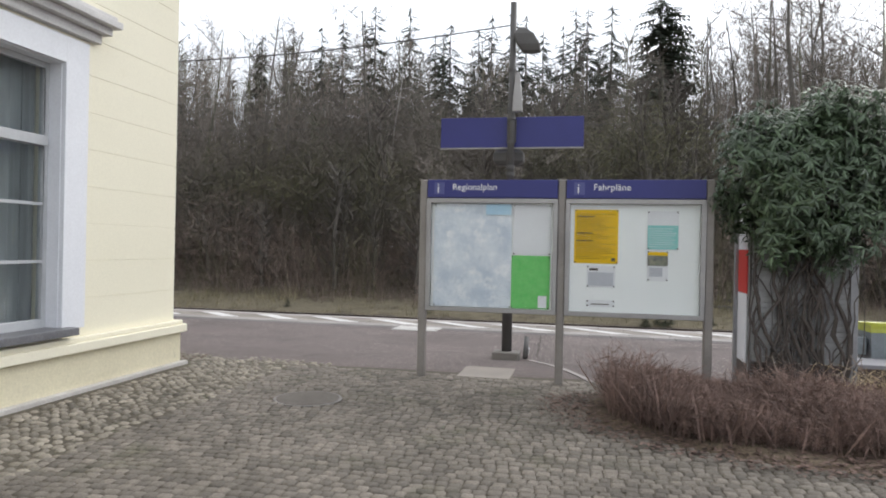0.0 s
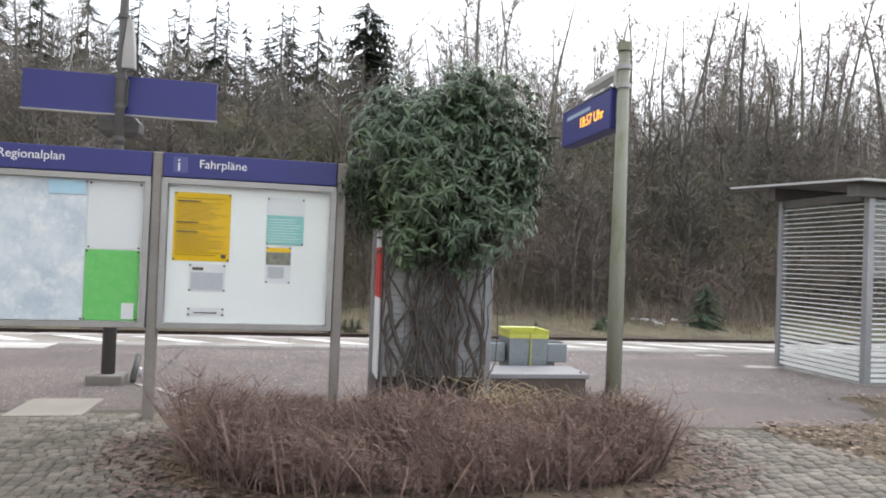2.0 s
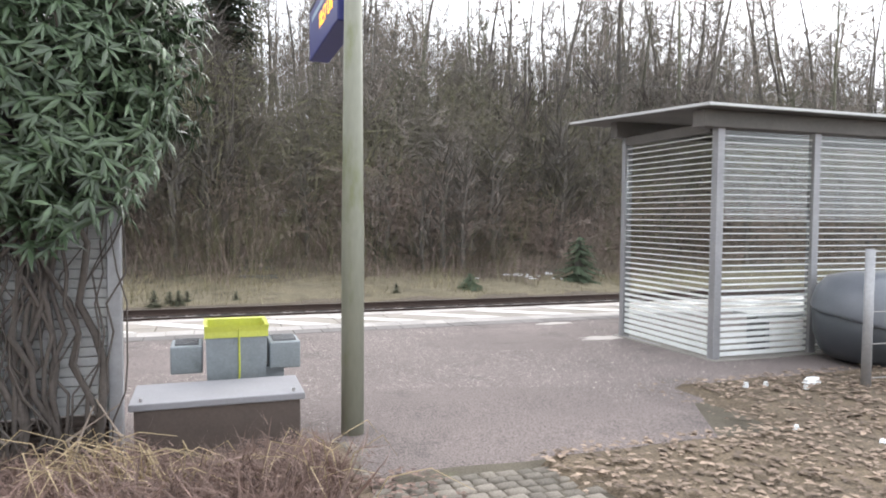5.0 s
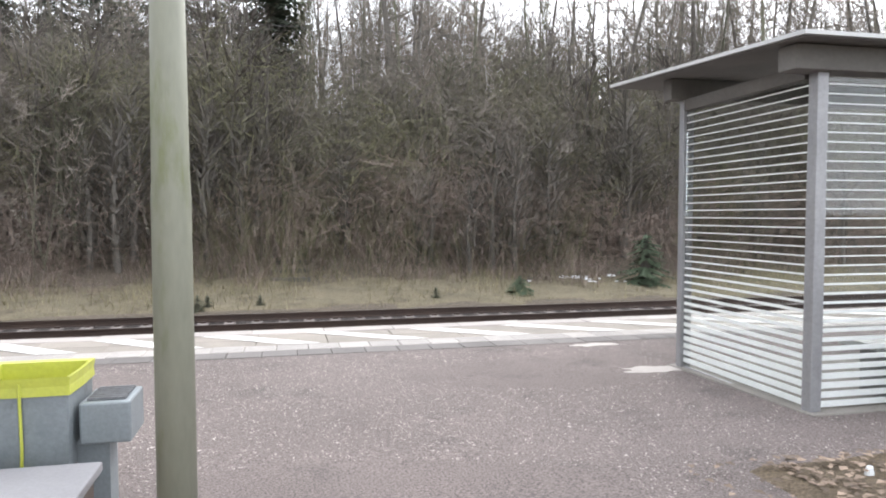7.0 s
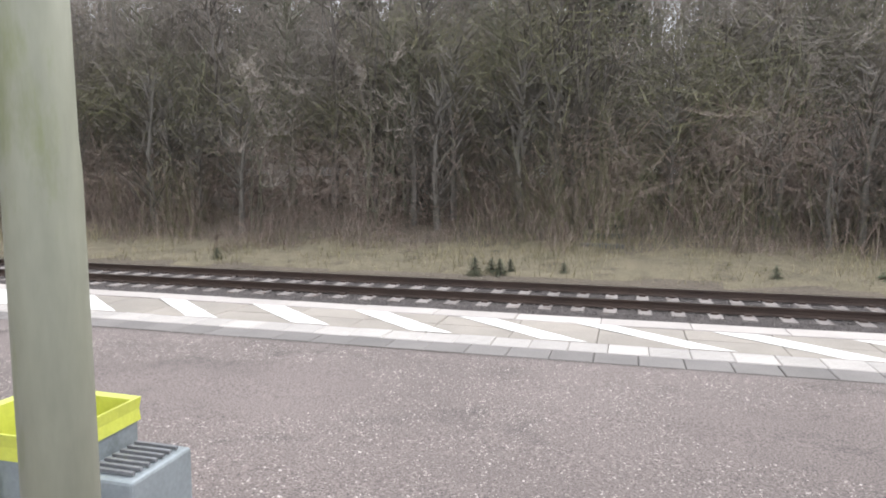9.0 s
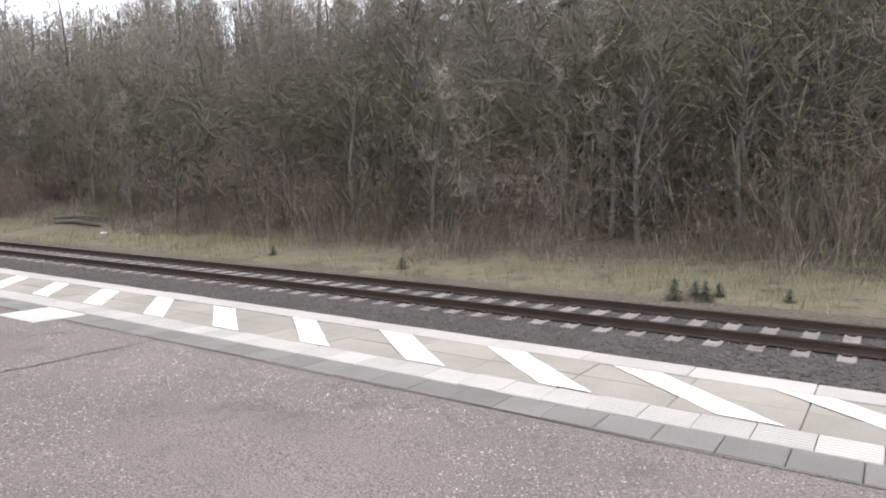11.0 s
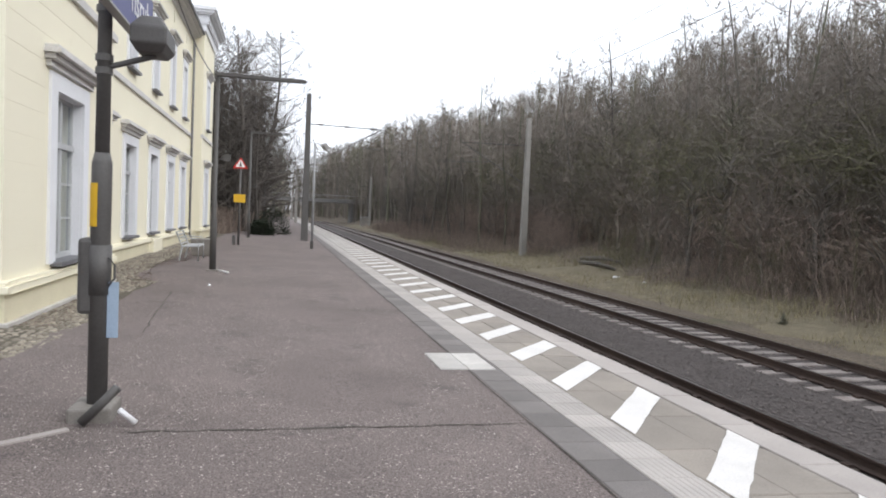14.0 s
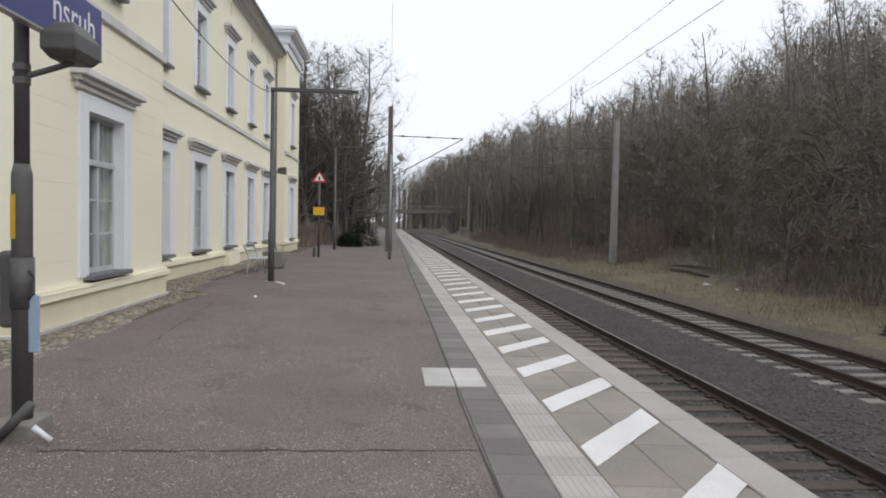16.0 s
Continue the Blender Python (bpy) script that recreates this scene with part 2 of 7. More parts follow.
M["tactile"] = mat("white_ribbed_guide_tile", (0.46, 0.425, 0.40), (0.39, 0.36, 0.34), 0.5, 0.01, 0.8, bump=0.3, grain=0.12, vary=0.10, stain=(0.33, 0.30, 0.28), stain_size=0.3, stain_cover=0.36)
M["white_paint"] = mat("worn_white_road_paint", (0.74, 0.72, 0.70), (0.64, 0.62, 0.60), 0.4, 0.012, 0.75, bump=0.25, grain=0.16, stain=(0.40, 0.365, 0.33), stain_size=0.16, stain_cover=0.36)
M["stop_white"] = mat("white_ribbed_stop_tile", (0.62, 0.60, 0.575), (0.52, 0.50, 0.48), 0.4, 0.012, 0.8, bump=0.3, grain=0.14, vary=0.12, stain=(0.38, 0.35, 0.32), stain_size=0.2, stain_cover=0.38)
M["snow"] = mat("old_snow", (0.85, 0.86, 0.88), (0.75, 0.76, 0.78), 0.3, 0.03, 0.9, bump=0.4, grain=0.06)
M["bark"] = mat("grey_brown_bark", (0.150, 0.136, 0.120), (0.105, 0.096, 0.085), 0.7, 0.04, 0.95, bump=0.5, grain=0.35, vary=0.35)
M["bark_green"] = mat("mossy_olive_bark", (0.150, 0.148, 0.105), (0.110, 0.109, 0.078), 0.8, 0.04, 0.95, bump=0.5, grain=0.35, vary=0.3)
M["twig"] = mat("brown_winter_twigs", (0.265, 0.230, 0.198), (0.185, 0.162, 0.140), 2.0, 0.05, 0.95, bump=0, grain=0.3, vary=0.3)
M["twig_dark"] = mat("dark_winter_twigs", (0.125, 0.110, 0.098), (0.085, 0.075, 0.068), 2.0, 0.05, 0.95, bump=0, grain=0.3, vary=0.3)
M["birch"] = mat("white_birch_bark", (0.50, 0.48, 0.45), (0.40, 0.38, 0.35), 0.5, 0.05, 0.85, bump=0.3, grain=0.2, stain=(0.08, 0.07, 0.06), stain_size=0.25, stain_cover=0.38)
M["needle"] = mat("dark_spruce_needles", (0.062, 0.080, 0.052), (0.044, 0.058, 0.040), 1.5, 0.05, 0.9, bump=0, grain=0.4, vary=0.3)
M["brush"] = mat("brown_bramble_stems", (0.320, 0.250, 0.210), (0.225, 0.178, 0.150), 3.0, 0.06, 0.95, bump=0, grain=0.3, vary=0.4, island=True)
M["brush_green"] = mat("olive_willow_shoots", (0.185, 0.178, 0.100), (0.140, 0.135, 0.078), 3.0, 0.06, 0.95, bump=0, grain=0.3, vary=0.35, island=True)

M["needle_young"] = mat("fresh_spruce_needles", (0.085, 0.115, 0.065), (0.060, 0.085, 0.050), 0.5, 0.03, 0.9, bump=0, grain=0.3, vary=0.25)

# ---- ground: one sheet to the horizon ----
def ground_z(x, y):
    """Height of the land: flat by the station, sunk track bed, grass verge, then a wooded bank."""
    if y < 17.65:
        return -0.07 - 0.02 * max(0.0, y - 10.3) - 0.05
    if y < 17.85:
        return -0.27 - (y - 17.65) / 0.2 * 1.13
    if y < 24.65:
        return -1.40
    if y < 25.5:
        return -1.40 + (y - 24.65) / 0.85 * 0.40
    west = min(1.0, max(0.0, (-x - 25) / 40))
    z = -1.0 + 0.11 * min(y - 25.5, 3.2)
    if y > 28.7:
        z += min(y - 28.7, 8.0) * (0.26 + 0.16 * west)
    if y > 40:
        z += min(y - 40, 40.0) * (0.20 + 0.07 * west + 0.05 * min(1.0, max(0.0, (-x - 4) / 12)))
    return z + (0.12 * noise.noise((x * 0.3, y * 0.3, 0)) + 0.4 * noise.noise((x * 0.05, y * 0.05, 3))) * min(1.0, max(0.0, (y - 25.5) / 6))


gx = [-2500, -1200, -600, -300] + list(np.arange(-200, -60, 4.0)) + list(np.arange(-60, 50, 1.0)) + list(np.arange(50, 130, 4.0)) + [200, 400, 900, 2500]
gy = [-2500, -900, -300, -100, -40, -15, 0, 10.3, 17.65, 17.85, 24.65, 25.5] + list(np.arange(26, 42, 0.7)) + list(np.arange(42, 90, 3.0)) + [120, 300, 900, 2500]
verts = [(x, y, ground_z(x, y)) for y in gy for x in gx]
nx = len(gx)
faces = [(j * nx + i, j * nx + i + 1, (j + 1) * nx + i + 1, (j + 1) * nx + i) for j in range(len(gy) - 1) for i in range(nx - 1)]
ground = bulk("ground", verts, faces, M["forest_floor"], True)
tagged(ground, "brown leaf-strewn ground rising into a wooded bank", "ground", kind="structure")

# grass verge on the far side of the tracks
vx, vy = np.arange(-130, 60, 0.8), np.arange(25.5, 30.6, 0.3)
verts = [(x, y, ground_z(x, y) + (0.05 + 0.06 * noise.noise((x, y, 5)) if 26.0 + 0.7 * noise.noise((x * 0.7, 7, 0)) < y < 29.2 + 1.2 * noise.noise((x * 0.45, 2, 0)) else -0.12)) for y in vy for x in vx]
nx = len(vx)
faces = [(j * nx + i, j * nx + i + 1, (j + 1) * nx + i + 1, (j + 1) * nx + i) for j in range(len(vy) - 1) for i in range(nx - 1)]
tagged(bulk("grass_verge", verts, faces, M["grass_ground"], True), "dry pale verge of winter grass beside the track", "verge", kind="structure")

# ---- platform and forecourt ----
def top_z(y):
    return -0.02 * max(0.0, y - 10.3)


X0, X1 = -175.0, 40.0
# the sloped asphalt deck, its south edge worn and wavy where the setts end
rng = np.random.default_rng(4)
xs = list(np.arange(X0, -40, 5.0)) + list(np.arange(-40, 20, 0.5)) + list(np.arange(20, X1 + 1, 5.0))
ys = [0.0, 0.2, 12.0, 13.5, 15.72]
verts, faces = [], []
for y in ys:
    for x in xs:
        yy = y
        if y < 1.0:
            if x < -5.0:
                yy = 10.9 if x > -12 else 10.3
                yy += 0.25 * noise.noise((x * 0.8, 1, 0))
            elif x < 4.0:
                yy = 10.75 + 0.12 * noise.noise((x * 1.5, 1, 0))
            elif x < 7:
                yy = 9.75 + 0.2 * noise.noise((x * 1.5, 1, 0))
            else:
                yy = 10.6 + 0.5 * noise.noise((x * 0.7, 1, 0))
            yy += y
        verts.append((x, yy, (-0.04 if y == 0.0 else 0.0) + top_z(yy) + 0.004 * noise.noise((x * 0.8, yy * 0.8, 9))))
n = len(xs)
faces = [(j * n + i, j * n + i + 1, (j + 1) * n + i + 1, (j + 1) * n + i) for j in range(len(ys) - 1) for i in range(n - 1)]
platform = tagged(bulk("platform_deck", verts, faces, M["asphalt"], True), "worn reddish-grey gritty asphalt platform surface", "platform", kind="structure")

under_deck = Shape().box(X0, 15.6, -1.4, X1, 17.76, -0.20)
single("platform_wall", under_deck, M["slab"], "concrete wall carrying the platform edge", "wall", kind="structure")


def strip_pieces(name, y0, y1, length, material, raise_by, thick, parent, near, seed, gap=0.006, ribs=0, label=""):
    """Paving of one row: near pieces as objects sharing one mesh, the rest joined."""
    s = Shape()
    w = length - gap
    za, zb = -0.02 * 0.0, -0.02 * (y1 - y0 - gap)
    c = 0.008
    def ring(ins, zoff):
        return [(ins, ins, za + zoff), (w - ins, ins, za + zoff), (w - ins, y1 - y0 - gap - ins, zb + zoff), (ins, y1 - y0 - gap - ins, zb + zoff)]
    v = ring(0, -thick) + ring(0, -c) + ring(c, 0)
    f = [(0, 1, 5, 4), (1, 2, 6, 5), (2, 3, 7, 6), (3, 0, 4, 7), (4, 5, 9, 8), (5, 6, 10, 9), (6, 7, 11, 10), (7, 4, 8, 11), (8, 9, 10, 11)]
    s.add(v, f)
    for k in range(ribs):
        u = (k + 0.7) * (y1 - y0) / (ribs + 0.4)
        zr = -0.02 * u
        s.add([(c, u - 0.008, zr), (w - c, u - 0.008, zr), (w - c, u, zr + 0.005), (c, u, zr + 0.005), (w - c, u + 0.008, zr), (c, u + 0.008, zr)],
              [(0, 1, 2, 3), (3, 2, 4, 5)])
    me = mesh_of(name, s, material)
    r = random.Random(seed)
    count = int((X1 - X0) / length)
    bv, bf = np.array([p for p in v]), np.array(f)
    far_at = []
    for i in range(count):
        x = X0 + i * length
        dz = r.uniform(-0.002, 0.003)
        if near[0] < x < near[1]:
            ob = new(name, me)
            ob.location = (x, y0 + gap / 2, top_z(y0) + raise_by + dz)
            ob.rotation_euler = (r.uniform(-0.006, 0.006), r.uniform(-0.006, 0.006), 0)
            ob.parent = parent
        else:
            far_at.append((x, y0 + gap / 2, top_z(y0) + raise_by + dz))
    if far_at:
        k = len(far_at)
        vv, ff = repeat_mesh(bv, bf, far_at, np.zeros(k), np.ones((k, 3)))
        tagged(under(bulk(name + "_row", vv, ff, material), parent), kind="stuff")


# ---- tracks ----
def rail_outline(c, z):
    """Section of a rail: foot, web and head, for a head top at z."""
    return [(c - 0.0625, z - 0.159), (c + 0.0625, z - 0.159), (c + 0.0625, z - 0.148), (c + 0.012, z - 0.125), (c + 0.009, z - 0.05), (c + 0.034, z - 0.038),
            (c + 0.036, z - 0.004), (c + 0.028, z - 0.0025), (c - 0.028, z - 0.0025), (c - 0.036, z - 0.004), (c - 0.034, z - 0.038), (c - 0.009, z - 0.05), (c - 0.012, z - 0.125), (c - 0.0625, z - 0.148)]


RAIL = -0.90
RAIL2 = -0.78
bed = Shape().prism([(17.80, -1.39), (25.75, -1.39), (24.95, RAIL2 - 0.19), (22.10, RAIL2 - 0.185), (21.6, -0.95), (20.55, -1.01), (20.32, -1.09), (17.80, RAIL - 0.22)], "x", X0, X1)
ballast_bed = single("ballast_bed", bed, M["ballast"], "grey-brown ballast bed carrying both railway tracks", "track bed", kind="structure")
for tr_y, RZ, wood in ((19.45, RAIL, "sleeper_rust"), (23.45, RAIL2, "sleeper")):
    track = thing("railway_track", (0, tr_y, RZ - 0.2), "rusty steel rails on pale concrete sleepers in dark ballast", "railway track", "tracks", "structure")
    for side in (-0.753, 0.753):
        rl = part("rail", Shape().prism(rail_outline(tr_y + side, RZ), "x", X0, X1), M["rail"], track)
        ob = new("running_surface", mesh_of("running_surface", Shape().box(X0, tr_y + side - 0.027, RZ - 0.002, X1, tr_y + side + 0.027, RZ), M["rail_top"]))
        ob.parent = rl
        tagged(ob, "polished steel rail head")
    s = Shape().prism([(-0.15, -0.21), (0.15, -0.21), (0.12, 0.0), (-0.12, 0.0)], "y", -1.25, 1.25)
    sleeper_me = mesh_of("sleeper", s, M[wood], 0.01)
    pad = Shape()
    for side in (-0.753, 0.753):
        for o in (-0.12, 0.12):
            pad.box(-0.06, side + o - 0.05, 0.0, 0.06, side + o + 0.05, 0.035)
    pad_me = mesh_of("rail_fastening", pad, M["rail"])
    r = random.Random(int(tr_y))
    far_at = []
    x = X0
    while x < X1:
        if -62 < x < 22:
            ob = new("sleeper", sleeper_me)
            ob.location = (x + r.uniform(-0.02, 0.02), tr_y, RZ - 0.165)
            ob.rotation_euler = (0, 0, r.uniform(-0.012, 0.012))
            under(ob, track)
            fp = new("rail_fastening", pad_me)
            fp.parent = ob
        else:
            far_at.append((x, tr_y, RZ - 0.165))
        x += 0.6
    bv = np.array([(-.12, -1.25, 0), (.12, -1.25, 0), (.12, 1.25, 0), (-.12, 1.25, 0), (-.15, -1.25, -.2), (.15, -1.25, -.2), (.15, 1.25, -.2), (-.15, 1.25, -.2)])
    vv, ff = repeat_mesh(bv, np.array([(0, 1, 2, 3), (4, 5, 1, 0), (5, 6, 2, 1), (6, 7, 3, 2), (7, 4, 0, 3)]), far_at, np.zeros(len(far_at)), np.ones((len(far_at), 3)))
    tagged(under(bulk("distant_sleepers", vv, ff, M[wood]), track), kind="stuff")

# loose ballast stones
rng = np.random.default_rng(11)
k = 42000
sx = -45 + 62 * rng.random(k) ** 0.75
sy = 17.85 + 7.6 * rng.random(k)
on = np.interp(sy, [17.8, 20.32, 20.55, 21.6, 22.1, 24.95, 25.75], [RAIL - 0.215, -1.085, -1.005, -0.945, RAIL2 - 0.18, RAIL2 - 0.185, -1.385])
keep = np.ones(k, bool)
for tr_y in (19.45, 23.45):
    inside = (np.abs(sy - tr_y) < 1.25) & ~((sy > 20.4) & (sy < 21))
    keep &= ~(inside & (np.abs(((sx - X0 + 0.3) % 0.6) - 0.3) < 0.14))
    for side in (-0.753, 0.753):
        keep &= np.abs(sy - tr_y - side) > 0.08
sx, sy, on = sx[keep], sy[keep], on[keep]
k = len(sx)
bv = np.array([(1, 0, .1), (.2, .9, -.1), (-.8, .5, .1), (-.7, -.6, -.1), (.3, -.9, .1), (.15, .1, .8)])
bf = [(0, 1, 5), (1, 2, 5), (2, 3, 5), (3, 4, 5), (4, 0, 5)]
vv, ff = repeat_mesh(bv, bf, np.stack([sx, sy, on + 0.005], 1), rng.random(k) * 6.28, 0.018 + 0.022 * rng.random((k, 3)))
tagged(bulk("ballast_stones", vv, ff, M["stone_loose"]), "loose crushed ballast stones between the sleepers", "ballast", kind="stuff")


# ---- station building ----
def wall_sheet(axis, at, inner, u0, u1, z0, z1, holes):
    """A wall in the plane axis = at, as thick as inner says, with openings (ua, ub, za, zb) cut through it."""
    s = Shape()
    us = sorted({u0, u1, *[h[0] for h in holes], *[h[1] for h in holes]})
    zs = sorted({z0, z1, *[h[2] for h in holes], *[h[3] for h in holes]})
    def p(u, w, z):
        return (w, u, z) if axis == "x" else (u, w, z)
    for i in range(len(us) - 1):
        for j in range(len(zs) - 1):
            um, zm = (us[i] + us[i + 1]) / 2, (zs[j] + zs[j + 1]) / 2
            if any(a < um < b and c < zm < d for a, b, c, d in holes):
                continue
            for w in (at, inner):
                s.add([p(us[i], w, zs[j]), p(us[i + 1], w, zs[j]), p(us[i + 1], w, zs[j + 1]), p(us[i], w, zs[j + 1])], [(0, 1, 2, 3)])
    for a, b, c, d in holes + [(u0, u1, z0, z1)]:
        for q in (((a, c), (a, d)), ((b, c), (b, d)), ((a, c), (b, c)), ((a, d), (b, d))):
            (ua, za), (ub, zb) = q
            s.add([p(ua, at, za), p(ub, at, zb), p(ub, inner, zb), p(ua, inner, za)], [(0, 1, 2, 3)])
    return s


GX, RY, CY, FX, EX = -5.34, 10.15, 9.28, -11.0, -30.3   # gable plane, end bay front, centre front, bay edge, far bay edge
GW = [(-8.80, -7.34), (-14.2, -12.8), (-17.8, -16.4), (-21.5, -20.2), (-25.15, -23.88), (-28.6, -27.32)]
gable_w = [(6.78, 8.24), (2.2, 3.66), (-2.0, -0.54)]
ZG, ZU, TOP, TOPB = (0.66, 3.28), (5.45, 7.66), 9.45, 10.6   # window heights, wall tops of the centre and of the end bays
station = thing("station_building", (-18, 5, 0), "two-storey cream plastered station house with white window surrounds", "house")
T = 0.45
VENTS = [-17.3, -20.95, -24.6, -28.2]
UW = [(a + 0.2, b - 0.2) for a, b in GW[1:]]
part("gable_wall", wall_sheet("x", GX, GX - T, -4.0, RY - 0.004, 0.0, TOPB, [(a, b, *ZG) for a, b in gable_w] + [(a + 0.1, b - 0.1, *ZU) for a, b in gable_w]), M["plaster"], station)
part("end_bay_wall", wall_sheet("y", RY, RY - T, FX + 0.004, GX - 0.004, 0.0, TOPB, [(GW[0][0], GW[0][1], *ZG), (GW[0][0] + 0.2, GW[0][1] - 0.2, *ZU)]), M["plaster"], station)
part("bay_return_wall", wall_sheet("x", FX, FX + T, CY - T + 0.02, RY - 0.004, 0.0, TOPB, []), M["plaster"], station)
part("front_wall", wall_sheet("y", CY, CY - T, EX - 0.02, FX + 0.02, 0.0, TOP, [(a, b, *ZG) for a, b in GW[1:]] + [(a, b, *ZU) for a, b in UW] + [(x - 0.11, x + 0.11, 8.75, 9.2) for x in VENTS]), M["plaster"], station)
part("far_bay_return_wall", wall_sheet("x", EX, EX - T, CY - T - 0.1, 9.796, 0.0, TOPB, []), M["plaster"], station)
part("far_bay_wall", wall_sheet("y", 9.80, 9.80 - T, -34.8, EX - 0.004, 0.0, TOPB, [(-33.2, -31.9, *ZG), (-33.05, -32.05, *ZU)]), M["plaster"], station)
part("rear_wall", Shape().box(-34.8, -4.45, 0, GX, -4.0, TOP), M["plaster"], station)
part("far_gable_wall", Shape().box(-35.25, -4, 0, -34.8, 9.80, TOPB), M["plaster"], station)
part("inner_floor", Shape().box(-34.8, -4, 0.02, GX - T, CY - T, 0.06), M["slate"], station)
part("upper_floor", Shape().box(-34.7, -3.9, 4.4, GX - T - 0.02, CY - T - 0.02, 4.6), M["slate"], station)
part("roof", Shape().prism([(-4.6, TOP + 0.02), (CY - 0.1, TOP + 0.02), (2.4, TOP + 1.0)], "x", EX - 0.3, FX + 0.3), M["roof"], station)
for x0, x1, y in ((FX + 0.05, GX - 0.05, RY), (-35.2, EX - 0.05, 9.80)):
    part("bay_roof", Shape().prism([(-4.4, TOPB + 0.02), (y - 0.1, TOPB + 0.02), (2.8, TOPB + 1.2)], "x", x0, x1), M["roof"], station)
for x in VENTS:
    part("attic_vent", Shape().box(x - 0.11, CY - 0.30, 8.75, x + 0.11, CY - 0.20, 9.2), M["slate"], station, "narrow dark attic vent")

# roof cornice, stepped, round the projecting bays
BAY_STEPS = ((0.08, -0.75, -0.42), (0.16, -0.42, -0.34), (0.20, -0.34, -0.02), (0.34, -0.02, 0.05), (0.46, 0.05, 0.17), (0.54, 0.17, 0.33))
near_cor, far_cor = Shape(), Shape()
for out, z0, z1 in BAY_STEPS:
    near_cor.box(FX - out, RY - 0.3, TOPB + z0, GX + out, RY + out, TOPB + z1)
    near_cor.box(GX - 0.3, -4.0, TOPB + z0, GX + out, RY - 0.3, TOPB + z1)
    near_cor.box(FX - out, CY - 0.3, TOPB + z0, FX + 0.3, RY - 0.3, TOPB + z1)
    far_cor.box(-35.25 - out, 9.48, TOPB + z0, EX + out, 9.80 + out, TOPB + z1)
    far_cor.box(EX - 0.3, CY - 0.3, TOPB + z0, EX + out, 9.48, TOPB + z1)
for c in (near_cor, far_cor):
    part("bay_cornice", c, M["white_trim"], station, "pale stepped eaves cornice of an end bay")
cor = Shape()
for out, z0, z1 in ((0.08, -0.10, 0.03), (0.20, 0.03, 0.09), (0.36, 0.09, 0.20), (0.46, 0.20, 0.33)):
    cor.box(EX + 0.0, CY - 0.3, TOP + z0, FX, CY + out, TOP + z1)
part("roof_cornice", cor, M["grey_moulding"], station, "grey stepped eaves cornice")
part("gutter", Shape().box(EX + 0.01, CY + 0.46, TOP + 0.22, FX - 0.01, CY + 0.54, TOP + 0.36), M["slate"], station, "dark zinc gutter", bevel=0.02)
part("wall_base_block", Shape().box(-21.75, CY, -0.03, -20.1, CY + 0.22, 0.46), M["plaster"], station, "cream plastered base block under a window", bevel=0.02)
band = Shape()
for x0, x1, y in ((FX, GX, RY), (EX, FX, CY), (-34.8, EX, 9.80)):
    band.box(x0 - 0.03, y - 0.05, 4.86, x1 + 0.03, y + 0.07, 4.98)
    band.box(x0 - 0.03, y - 0.05, 4.98, x1 + 0.03, y + 0.04, 5.03)
band.box(GX - 0.05, -4, 4.86, GX + 0.07, RY - 0.05, 4.98)
part("string_course", band, M["grey_moulding"], station, "thin grey string course between the storeys")
base = Shape()
base.box(GX - 0.05, -4, 0.0, GX + 0.07, RY + 0.07, 0.40).box(FX - 0.07, RY - 0.05, 0, GX - 0.05, RY + 0.07, 0.40)
base.box(EX, CY - 0.05, 0, FX - 0.07, CY + 0.06, 0.36).box(-34.8, 9.68, 0, EX + 0.06, 9.86, 0.36)
part("plinth", base, M["plaster_dirty"], station, "stained yellowish plaster base")
ledge = Shape()
for z0, z1, out in ((0.40, 0.50, 0.13), (0.50, 0.55, 0.09)):
    ledge.box(GX - 0.05, -4, z0, GX + out, RY + out, z1).box(FX - out, RY - 0.05, z0, GX - 0.05, RY + out, z1)
    ledge.box(EX + 0.06, CY - 0.05, z0 - 0.04, FX - out, CY + out, z1 - 0.04).box(-34.8, 9.68, z0, EX + out, 9.80 + out, z1)
part("plinth_ledge", ledge, M["plaster"], station, bevel=0.012)
foot = Shape().box(GX + 0.05, -4, -0.05, GX + 0.14, RY + 0.14, 0.035).box(FX - 0.1, RY + 0.05, -0.06, GX + 0.05, RY + 0.13, 0.03)
part("footing", foot, M["footing"], station, "pale concrete footing strip", bevel=0.012)


